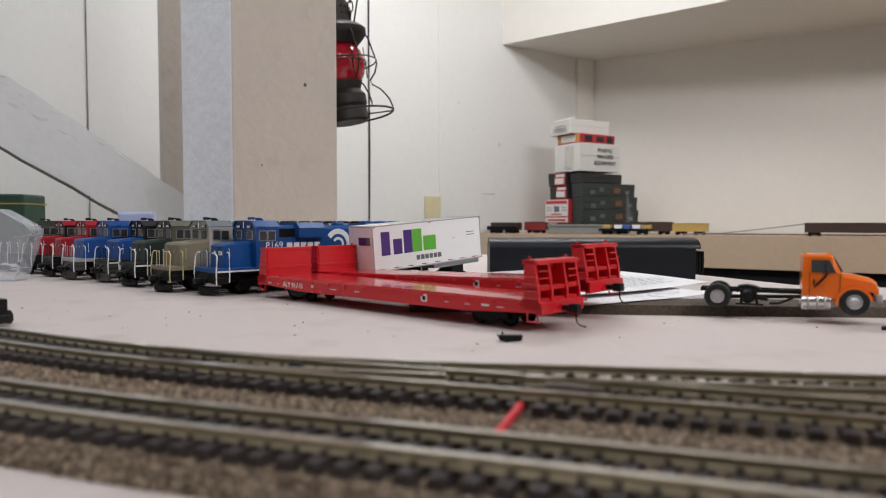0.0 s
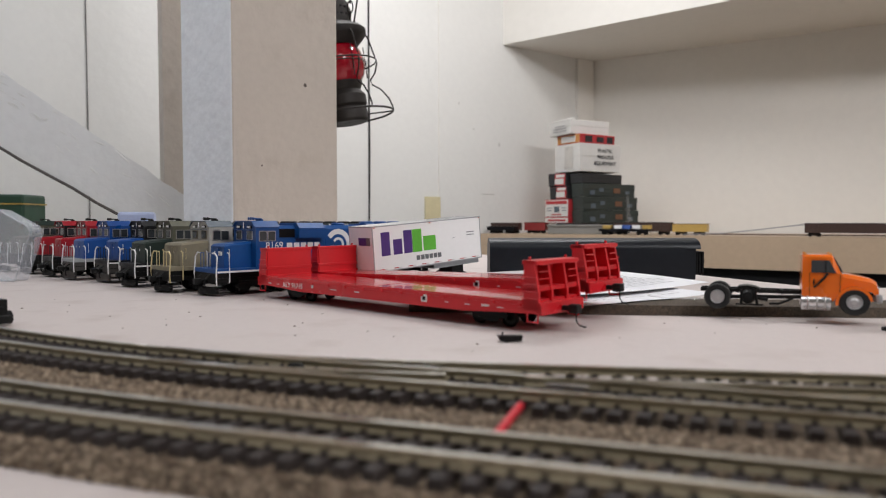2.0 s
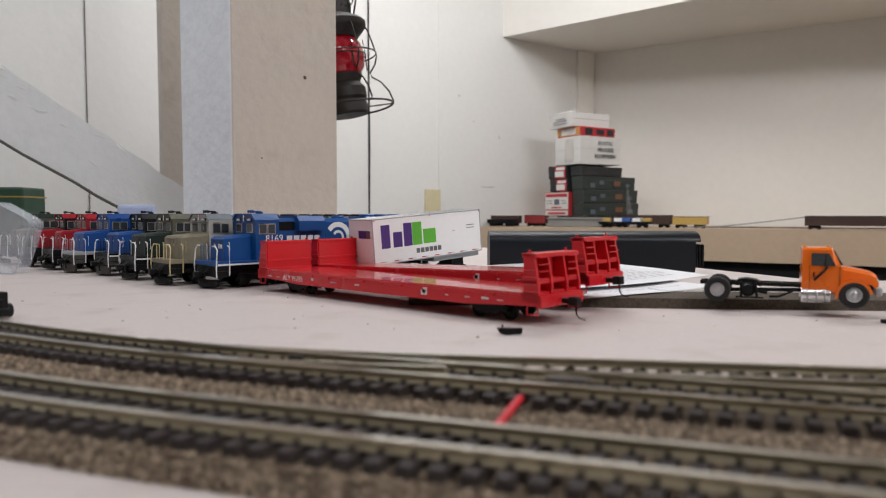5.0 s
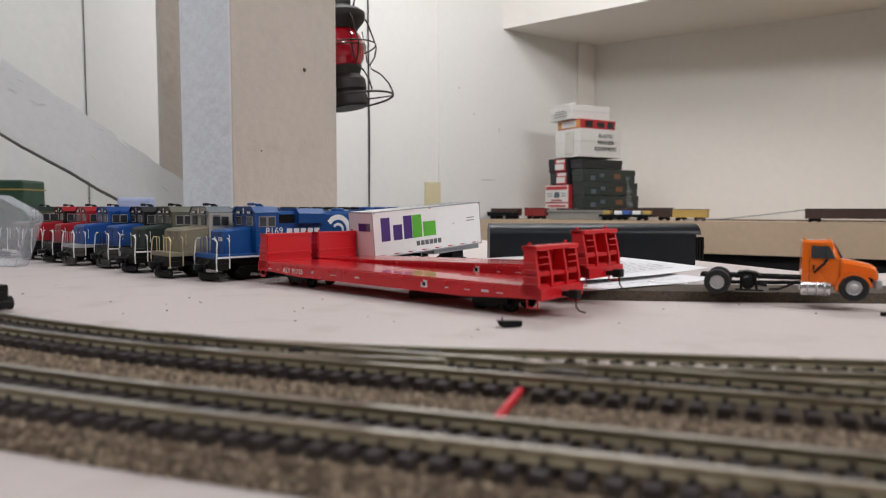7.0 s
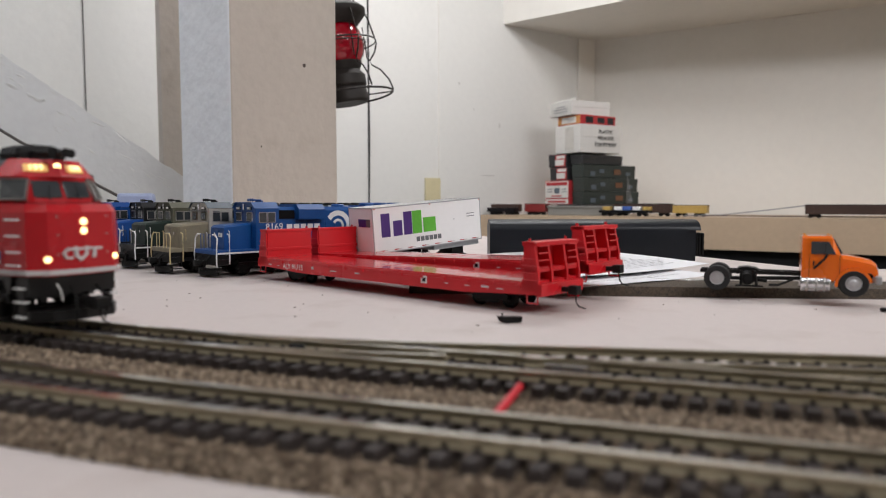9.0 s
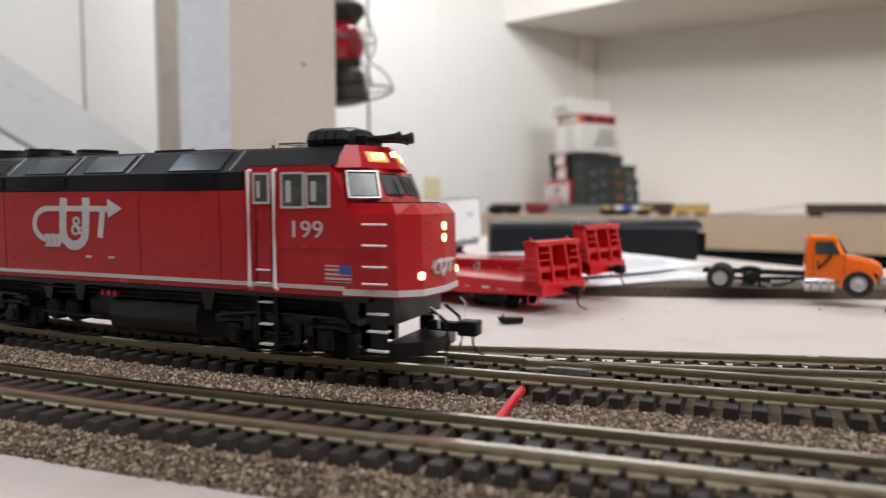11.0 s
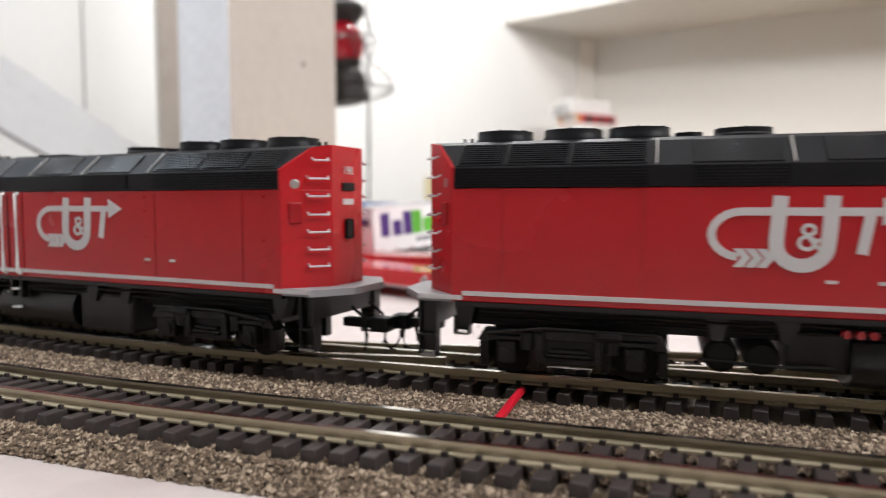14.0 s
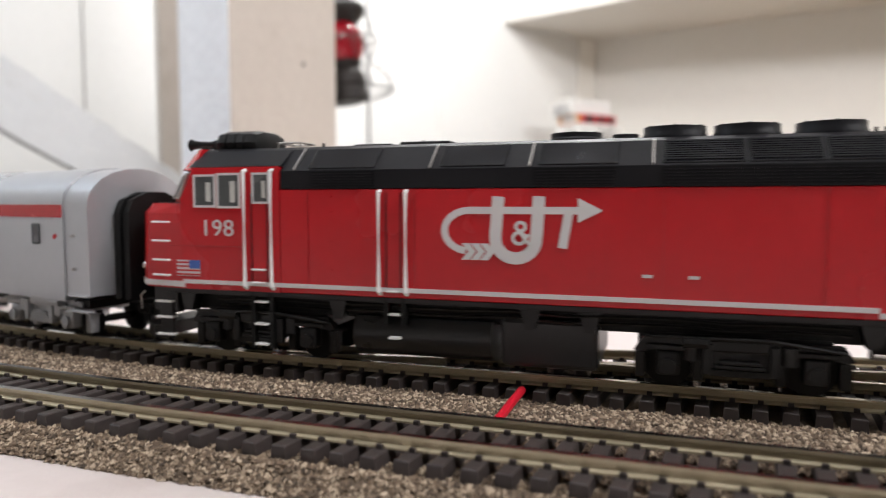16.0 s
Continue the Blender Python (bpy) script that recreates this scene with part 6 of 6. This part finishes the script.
def sheet(name, corner, du, dv, curl, label, lines=0, seed=1, z=.0062):
    """A sheet of paper from a corner along two edges, gently curled."""
    bm = bmesh.new()
    n = 14
    grid = []
    for i in range(n + 1):
        row = []
        for j in range(n + 1):
            u, v = i / n, j / n
            p = Vector(corner) + Vector(du) * u + Vector(dv) * v
            h = z + curl * (u ** 3) * (0.4 + 0.6 * v) + 0.0012 * noise.noise(Vector((u * 2.3, v * 2.1, seed)))
            row.append(bm.verts.new((p.x, p.y, h)))
        grid.append(row)
    for i in range(n):
        for j in range(n):
            bm.faces.new((grid[i][j], grid[i + 1][j], grid[i + 1][j + 1], grid[i][j + 1]))
    top = bmesh.ops.extrude_face_region(bm, geom=bm.faces[:])
    for v in top["geom"]:
        if isinstance(v, bmesh.types.BMVert):
            v.co.z -= 0.00012
    ob = part(name, bm, M_PAPER)
    tagged(ob, label, "paper")
    if lines:
        bm = bmesh.new()
        rng = random.Random(seed)
        for r in range(lines):
            v = 0.10 + 0.8 * r / lines
            u = 0.10
            while u < 0.86:
                w = rng.uniform(0.02, 0.06)
                quad = []
                for uu, vv in ((u, v), (u + w, v), (u + w, v + 0.006), (u, v + 0.006)):
                    p = Vector(corner) + Vector(du) * uu + Vector(dv) * vv
                    h = z + curl * (uu ** 3) * (0.4 + 0.6 * vv) + 0.0012 * noise.noise(Vector((uu * 2.3, vv * 2.1, seed))) + 0.00025
                    quad.append(bm.verts.new((p.x, p.y, h)))
                bm.faces.new(quad)
                u += w + 0.014
        part("print_line", bm, M_INK, ob, "grey lines of small print")
    return ob


M_PAPER = mat("white_paper", (0.80, 0.80, 0.82), 0.7, var=0.02, fine=200, coarse=12)
M_INK = mat("grey_ink", (0.25, 0.25, 0.27), 0.7)
sheet("paper_sheet", (0.060, 0.392), (0.126, 0.080), (-0.085, 0.150), 0.006, "white printed instruction sheet lying curled on the table", 26, 3, .0085)
sheet("paper_sheet", (0.070, 0.372), (0.105, 0.060), (-0.080, 0.130), 0.002, "white instruction sheet under another on the cork", 10, 8, .0064)

# clear plastic piece by the paper
bm = bmesh.new()
pts = [Vector((0.150 + 0.021 * math.cos(a), 0.425 + 0.014 * math.sin(a), 0.0062)) for a in [i * 2 * math.pi / 18 for i in range(19)]]
tube(bm, pts, .0006, 6)
tagged(part("plastic_ring", bm, M_GLASS), "thin clear plastic loop lying by the papers", "plastic loop")

# ---- small scraps ----
bm = bmesh.new()
prism(bm, [(-.0058, .0030), (.0055, .0028), (.0052, .0006), (-.0020, .0), (-.0045, .0008)], -.0016, .0016, "Y")
box(bm, -.0036, -.0030, -.0003, .0003, .0025, .0045)
tagged(part("plastic_scrap", bm, M_BLACK, None, "", pose(.0295, .2975, 0, 0, 0, 3)), "small black plastic model part lying on the table", "model part")
root = thing("loose_truck", "black model railway truck lying at the table's track edge", "model part", pose(-.2285, .3420, 0, 0, 0, -30))
bm = bmesh.new()
box(bm, -.014, .0035, -.0060, .0060, .0040, .0135, .0006)
box(bm, -.012, .0015, -.0072, .0072, .0020, .0070, .0004)
box(bm, .0005, .0050, -.0035, .0035, .0050, .0100, .0004)
part("bolster", bm, M_BLACK, root)
for x in (-.009, .001):
    bm = bmesh.new()
    lathe(bm, [(.001, -.0080), (.0036, -.0080), (.0032, -.0055), (.0010, -.0050), (.0010, .0050), (.0032, .0055), (.0036, .0080), (.001, .0080)], 16, (x, 0, .0038), "Y")
    part("wheelset", bm, M_BLACK, root)
bm = bmesh.new()
box(bm, .004, .0100, -.002, .002, .0030, .0055, .0004)
box(bm, .0085, .0125, -.003, .003, .0022, .0060, .0006)
part("coupler", bm, M_BLACK, root)
grab(root, [(.002, -.006, .0090), (.009, -.006, .0088), (.0085, -.006, .0115)], .0003, M_BLACK, "lever")
bm = bmesh.new()
box(bm, -.008, .010, -.0012, .0012, 0, .0020, .0004)
tagged(part("plastic_scrap", bm, M_BLACK, None, "", pose(.2215, .3270, 0, 0, 0, -8)), "thin black plastic scrap lying on the table", "model part")
rng = random.Random(12)
bm = bmesh.new()
for i in range(60):
    x, y = rng.uniform(-.28, .30), rng.uniform(.27, .50)
    p, a = centre(x * 1.05)
    if y < p.y + .045:
        continue
    r = rng.uniform(.00012, .0004)
    box(bm, x - r * rng.uniform(.6, 2), x + r, y - r, y + r, 0, r * .8, 0, 0)
tagged(part("crumb", bm, M_GRAVEL), "scattered dark crumbs on the tabletop", "crumbs", "", "stuff")

# ---- hanging railway lantern beside the post ----


def lantern():
    cx, cy, zb = -0.166, 1.20, 0.225
    root = thing("railway_lantern", "old black wire-caged railway lantern with red globe, hanging", "lantern", pose(cx, cy, zb, 0, -9, 0))
    M_IRON = mat("rusty_black_iron", (0.022, 0.018, 0.016), 0.55, metal=0.3, var=0.35, fine=500, coarse=60, bump=0.3, bscale=700)
    M_REDGLASS = mat("ruby_glass", (0.32, 0.002, 0.012), 0.06, var=0.1, fine=100, coarse=30, coat=0.5)
    bm = bmesh.new()
    lathe(bm, [(.010, 0), (.033, 0), (.036, .004), (.036, .022), (.034, .026), (.038, .030), (.038, .046), (.030, .056), (.034, .064), (.036, .070)], 32)
    part("fuel_pot", bm, M_IRON, root, smooth=True)
    bm = bmesh.new()
    lathe(bm, [(.034, .070), (.041, .080), (.0450, .096), (.0450, .108), (.041, .122), (.034, .132)], 36)
    part("globe", bm, M_REDGLASS, root, "ruby red glass globe", smooth=True)
    bm = bmesh.new()
    lathe(bm, [(.038, .132), (.052, .146), (.055, .150), (.056, .158), (.050, .164), (.034, .172), (.033, .205), (.028, .214), (.027, .232), (.020, .245), (.006, .250)], 32)
    dome = part("dome", bm, M_IRON, root, smooth=True)
    for i in range(22):
        for z in (.184, .196):
            a = 2 * math.pi * i / 22
            bm = bmesh.new()
            cyl(bm, (.0332 * math.cos(a), .0332 * math.sin(a), z), (.0345 * math.cos(a), .0345 * math.sin(a), z), .0024, 7)
            part("vent_hole", bm, M_BLACK, dome)
    for i in range(6):
        a = 2 * math.pi * i / 6 + 0.15
        c, s = math.cos(a), math.sin(a)
        bm = bmesh.new()
        prof = [(.053, .152), (.058, .140), (.064, .110), (.066, .098), (.060, .082), (.050, .070), (.052, .062), (.066, .052), (.078, .034), (.083, .016), (.080, .012)]
        tube(bm, [(r * c, r * s, z) for r, z in prof], .0014, 7)
        part("cage_wire", bm, M_IRON, root)
        bm = bmesh.new()
        tube(bm, [(r * c * .98, r * s * .98, z) for r, z in [(.0462, .074), (.0475, .100), (.0465, .128)]], .0011, 6)
        part("cage_wire", bm, M_IRON, root)
    for r, z, t in ((.0655, .102, .0013), (.0815, .012, .0018), (.0475, .102, .0010)):
        bm = bmesh.new()
        tube(bm, [(r * math.cos(a), r * math.sin(a), z) for a in [i * 2 * math.pi / 30 for i in range(31)]], t, 7)
        part("cage_ring", bm, M_IRON, root)
    bm = bmesh.new()
    for a in (0.15, 2.2, 4.3):
        tube(bm, [(.034 * math.cos(a), .034 * math.sin(a), .012), (.081 * math.cos(a), .081 * math.sin(a), .012)], .0013, 6)
    part("base_spoke", bm, M_IRON, root)
    # bail handle and chain up to the ceiling
    bm = bmesh.new()
    tube(bm, [(.036, 0, .166), (.050, 0, .210), (.046, 0, .262), (.020, 0, .300), (-.020, 0, .300), (-.046, 0, .262), (-.050, 0, .210), (-.036, 0, .166)], .0016, 7)
    part("bail_handle", bm, M_IRON, root)
    zc, xc = .168, .034
    i = 0
    while zc < 0.95:
        bm = bmesh.new()
        pts = []
        for k in range(13):
            a = k * 2 * math.pi / 12
            u, v = .0048 * math.cos(a), .0105 * math.sin(a)
            pts.append((u, 0, v) if i % 2 else (0, u, v))
        tube(bm, pts, .0012, 6)
        part("chain_link", bm, M_IRON, root, "", pose(xc + (zc - .168) * .155, -.012, zc + .0105, 0, 9, 0))
        zc += .0168
        i += 1


lantern()
bm = bmesh.new()
a, b, c, d = wall_at(0.7545, 0.001), wall_at(0.6975, 0.001), wall_at(0.6975, 0.008), wall_at(0.7545, 0.008)
prism(bm, [a, b, c, d], 0.054, 0.133, "Z")
tagged(part("wall_plate", bm, mat("ivory_plastic", (0.62, 0.55, 0.34), 0.45)), "blank ivory plate on the board wall", "wall plate")
bm = bmesh.new()
c0 = wall_at(0.9555, 0.006)
tube(bm, [(c0.x, c0.y, 0.05), (c0.x + .002, c0.y, 0.25), (c0.x, c0.y, 0.6), (c0.x + .003, c0.y, 1.2)], .0018, 6)
tagged(part("wall_cable", bm, M_BLACK), "thin dark cable running down the board wall", "cable")

# ---- far shelf: stacked boxes ----
SH = 0.0136
M_CARD = mat("white_cardboard", (0.66, 0.64, 0.61), 0.7, var=0.05, fine=80, coarse=10)
M_CARDR = mat("red_printed_card", (0.45, 0.03, 0.035), 0.5, var=0.08, fine=80, coarse=10)
M_CARDB = mat("black_printed_card", (0.02, 0.02, 0.022), 0.45, var=0.2, fine=80, coarse=10)
M_CARDG = mat("dark_green_printed_card", (0.022, 0.030, 0.026), 0.4, var=0.25, fine=60, coarse=15)
M_CARDO = mat("orange_label", (0.55, 0.24, 0.07), 0.5)
M_RUST = mat("dull_orange_print", (0.17, 0.075, 0.035), 0.5)
BOX_A = 36.0
corner = Vector((0.430, 2.125))


def carton(name, z, h, long, short, body, label, du=0.0, dv=0.0, turn=0.0, end_mat=None):
    """A carton by its near corner; local x runs along its long side, y along its end."""
    m = Matrix.Translation((corner.x, corner.y, z)) @ rotz(radians(BOX_A + turn)) @ Matrix.Translation((du, dv, 0))
    root = thing(name, label, "box", m, "stacked boxes on the far shelf")
    bm = bmesh.new()
    box(bm, 0, long, 0, short, 0, h - .0006, .0012)
    b = part("carton", bm, body, root)
    bm = bmesh.new()
    box(bm, -.0008, long + .0008, -.0008, short + .0008, h * .55, h, .001)
    part("lid", bm, body, root)
    if end_mat:
        bm = bmesh.new()
        box(bm, -.0016, -.0007, .002, short - .002, .002, h - .002)
        part("end_label", bm, end_mat, root)
    return root


def bars(root, face, rows, m, name="print_bar"):
    for u0, u1, z0, z1 in rows:
        bm = bmesh.new()
        if face == "end":
            box(bm, -.0026, -.0016, u0, u1, z0, z1)
        else:
            box(bm, u0, u1, -.0020, -.0008, z0, z1)
        part(name, bm, m, root)


z = SH
# grey tray at the foot
o = thing("grey_tray", "flat grey plastic tray on the far shelf", "tray", pose(0.335, 2.170, SH, 0, 0, -30))
bm = bmesh.new()
box(bm, 0, .190, 0, .05, 0, .028, .002)
box(bm, -.003, .193, -.003, .053, .024, .030, .001)
part("body", bm, mat("mid_grey_plastic", (0.22, 0.215, 0.20), 0.5), o)
z1 = SH + .0345
tray2 = carton("model_box", SH, .0340, .24, .100, M_CARDB, "black base box under the stacked cartons", .0, .0)
for i in range(3):
    o = carton("model_box", z1 + i * .0420, .0415, .235, .050, M_CARDG, "dark green printed model box with orange label", .006, -.004 - .003 * (i % 2), 2 * (i - 1) - 5)
    bars(o, "side", [(.135, .165, .012, .028)], M_RUST, "orange_patch")
    bars(o, "side", [(.03, .05, .006, .020), (.07, .09, .016, .028), (.19, .21, .01, .02)], M_SLATE, "pale_patch")
o = carton("model_box", z1, .0190, .20, .105, M_CARDR, "red printed model box with white end", .0, .050, 0, M_CARD)
bars(o, "end", [(.012, .09, .006, .012)], M_CARDR)
o = carton("model_box", z1 + .0195, .0570, .20, .105, M_CARDR, "red model box with white and red end label", .0, .050, 0, M_CARD)
bars(o, "end", [(.006, .099, .042, .052), (.03, .075, .006, .010)], M_CARDR)
bars(o, "end", [(.040, .062, .016, .034)], M_SLATE)
bars(o, "end", [(.010, .030, .020, .023), (.010, .030, .028, .031), (.072, .095, .020, .023), (.072, .095, .028, .031)], M_INK)
for i in range(2):
    o = carton("model_box", z1 + .0770 + i * .0420, .0415, .20, .075, M_CARDB, "black model box with white and red end", .0, .058 + .004 * i, 1.5 * i, M_CARDR)
    bars(o, "end", [(.008, .045, .006, .024)], M_CARD)
    bars(o, "end", [(.004, .040, .028, .037)], M_CARD)
    bars(o, "end", [(.046, .072, .002, .039)], M_CARDB)
o = carton("model_box", z1 + .1275, .0300, .19, .05, M_CARDB, "low black box between the stacked cartons", .01, .004)
zt = z1 + .1630
o = carton("kit_box", zt, .0880, .170, .120, M_CARD, "white cardboard kit box with black lettering", -.004, .000, -6)
for i, w in enumerate(("PLASTIC", "PROCESS", "EQUIPMENT")):
    letters(w, .017, M_BLACK, pose(.105, -.0012, .066 - i * .020) @ SIDE, o, "black printed word", "lettering", .0004)
bars(o, "end", [(.030, .070, .010, .080)], mat("brown_tape", (0.55, 0.52, 0.48), 0.3), "tape_strip")
zt += .0890
o = carton("model_box", zt, .0290, .150, .105, M_CARDR, "flat red and orange model box", .004, .008, -4, M_CARDO)
bars(o, "end", [(.02, .085, .005, .024)], M_CARD)
bars(o, "side", [(.02, .05, .004, .024), (.07, .10, .006, .022), (.115, .14, .004, .024)], M_CARDB)
zt += .0298
o = carton("white_box", zt, .0440, .150, .115, M_CARD, "open white box on top of the stack", -.020, .026, -10)
bm = bmesh.new()
prism(bm, [(-.002, .042), (.030, .054), (.030, .0552), (-.002, .0432)], .005, .11, "Y")
part("open_flap", bm, M_CARD, o)
bars(o, "end", [(.02, .09, .010, .012), (.02, .09, .018, .020), (.03, .08, .026, .028)], M_INK)
# plastic wrap beside the stack
bm = bmesh.new()
base = Vector((0.600, 2.200))
rings = []
for i in range(8):
    k = i / 7
    rings.append([(base.x - .02 + .05 * k + .006 * math.sin(k * 9), base.y - .05 * (1 - k), SH + .13 * (1 - k) ** 1.4), (base.x + .03 * k, base.y + .01, SH + .13 * (1 - k) ** 1.4 + .001), (base.x + .03 * k, base.y + .015, SH), (base.x - .02 + .05 * k, base.y - .05 * (1 - k) + .004, SH)])
loft(bm, rings)
tagged(part("plastic_wrap", bm, glass_mat("cloudy_wrap", (0.8, 0.8, 0.8), 0.07, 0.2)), "crumpled clear plastic wrap beside the boxes", "plastic wrap")

# ---- far shelf: freight cars ----
sdir = Vector((0.843, -0.537))


def shelf_car(px, depth_back, length, h, m, label, roof=None):
    """Low freight car on the far shelf; px metres along the shelf's front edge."""
    p = Vector((0.10, 2.27)) + sdir * px + Vector((0.537, 0.843)) * depth_back
    root = thing("freight_car", label, "railway car", pose(p.x, p.y, SH, 0, 0, math.degrees(math.atan2(sdir.y, sdir.x))), "freight cars on the far shelf")
    bm = bmesh.new()
    box(bm, 0, length, -.016, .016, .010, h, .0008)
    part("body", bm, m, root)
    for i in range(int(length / .012)):
        bm = bmesh.new()
        box(bm, .006 + i * .012, .0075 + i * .012, -.0168, -.0158, .011, h - .001)
        part("side_rib", bm, m, root)
    bm = bmesh.new()
    box(bm, -.001, length + .001, -.0165, .0165, h, h + .0016, .0005)
    part("top_sill", bm, roof or m, root)
    for x in (.022, length - .022):
        bm = bmesh.new()
        for dx in (-.010, .010):
            for y in (-.008, .008):
                lathe(bm, [(.001, y - .001), (.0052, y - .001), (.0052, y + .001), (.001, y + .001)], 12, (x + dx, 0, .0052), "Y")
        box(bm, x - .013, x + .013, -.0105, .0105, .0045, .0100)
        part("truck", bm, M_BLACK, root)
    return root


M_BROWN = mat("boxcar_brown", (0.055, 0.028, 0.020), 0.6, var=0.25, fine=300, coarse=40)
M_YELLOW = mat("car_yellow", (0.50, 0.33, 0.09), 0.5, var=0.15, fine=300, coarse=40)
M_DRED = mat("deep_red_car", (0.22, 0.02, 0.02), 0.5, var=0.15)
shelf_car(0.02, 0.10, .105, .034, M_BROWN, "brown open-top model freight car", M_BROWN)
shelf_car(0.035, 0.05, .012 + .09, .022, M_LBLACK, "low black model freight car")
shelf_car(0.135, 0.13, .075, .036, M_DRED, "deep red model freight car", M_LBLACK)
shelf_car(0.43, 0.03, .15, .016, M_LBLACK, "low black model flat car with loads")
shelf_car(0.46, 0.08, .17, .036, M_BROWN, "long dark brown model gondola", M_LBLACK)
shelf_car(0.64, 0.06, .095, .032, M_YELLOW, "yellow ochre model boxcar", M_BROWN)
shelf_car(0.98, 0.05, .30, .034, M_BROWN, "long dark brown model gondola on the shelf", M_LBLACK)
for i, (x, m) in enumerate(((0.44, M_YELLOW), (0.475, M_WHITE), (0.50, M_BLUEF), (0.53, M_WHITE), (0.56, M_YELLOW))):
    p = Vector((0.10, 2.27)) + sdir * x + Vector((0.537, 0.843)) * 0.03
    bm = bmesh.new()
    box(bm, 0, .024, -.010, .010, .0178, .0178 + .011, .001)
    tagged(part("load_block", bm, m, None, "", pose(p.x, p.y, SH, 0, 0, -32.5)), "small coloured load block on the low flat car", "load", "flat car loads")
bm = bmesh.new()
q = [Vector((0.10, 2.27)) + sdir * s for s in (0.70, 0.80, 0.90, 1.02)]
tube(bm, [(q[0].x, q[0].y + .05, SH + .003), (q[1].x, q[1].y + .05, SH + .006), (q[2].x, q[2].y + .05, SH + .018), (q[3].x, q[3].y + .05, SH + .034)], .0016, 6)
tagged(part("loose_wire", bm, M_INK), "grey wire sticking up from the far shelf", "wire")
bm = bmesh.new()
for o2 in (-.008, .008):
    a1 = Vector((0.10, 2.27)) + sdir * 0.70 + Vector((0.537, 0.843)) * (0.05 + o2)
    b1 = a1 + sdir * 0.9
    tube(bm, [(a1.x, a1.y, SH + .004), (b1.x, b1.y, SH + .004)], .0014, 6)
tagged(part("shelf_track", bm, M_BROWN), "dark rails laid along the far shelf", "track", "", "structure")

# ---- left end: clear tray, green box, slip of paper ----
root = thing("clear_tray", "cloudy clear plastic packing tray standing on edge", "packing tray", pose(-0.381, 0.598, 0.0, 0, 0, -6))
M_CLEAR = glass_mat("cloudy_clear_plastic", (0.74, 0.78, 0.84), 0.28, 0.14)
tray_line = [(-.044, .052), (-.030, .0605), (-.020, .0640), (-.012, .0635), (.0150, .0490), (.0185, .0450), (.0175, .0400), (.0030, .0010), (.0015, .0), (-.0130, .0), (-.030, .012), (-.044, .030)]
bm = bmesh.new()
prism(bm, tray_line, -.0003, .0003, "Y")
part("face", bm, M_CLEAR, root)
bm = bmesh.new()
o0 = [(x, .0004, z) for x, z in tray_line]
o1 = [(x * 1.03, .0165, z) for x, z in tray_line]
i1 = [(x * 1.03 * .97 - .0003, .0165, z * .97 + .0008) for x, z in tray_line]
i0 = [(x * .97 - .0003, .0004, z * .97 + .0008) for x, z in tray_line]
loft(bm, [o0, o1, i1, i0], cap=False)
part("side_wall", bm, M_CLEAR, root)
bm = bmesh.new()
tube(bm, [(x, -.0004, max(.0006, z)) for x, z in tray_line + tray_line[:1]], .0006, 6)
part("rim", bm, M_CLEAR, root)
root = thing("green_box", "dark green cardboard model box with gold band", "box", pose(-0.635, 0.945, 0, 0, 0, 4))
bm = bmesh.new()
box(bm, -.06, .065, -.03, .03, 0, .0900, .003)
part("carton", bm, mat("dark_green_card", (0.02, 0.06, 0.035), 0.45, var=0.15), root)
bm = bmesh.new()
box(bm, -.061, .066, -.031, .031, .076, .078)
part("gold_band", bm, mat("gold_print", (0.35, 0.24, 0.06), 0.4), root)
bm = bmesh.new()
box(bm, 0, .046, 0, .02, 0, .0660, .004)
tagged(part("blue_bag", bm, mat("pale_blue_film", (0.45, 0.52, 0.75), 0.35), None, "", pose(-0.435, 0.905, 0, 0, 0, 10)), "pale blue plastic bag behind the locomotives", "bag")
bm = bmesh.new()
p, a = centre(-0.049, 0.004)
box(bm, -.0025, .0025, -.0012, .0012, 0, .0022, .0006)
tagged(part("track_clip", bm, M_BLACK, None, "", pose(p.x, p.y, TIE_Z1, 0, 0, -18)), "small black clip between the rails", "clip")

motions()
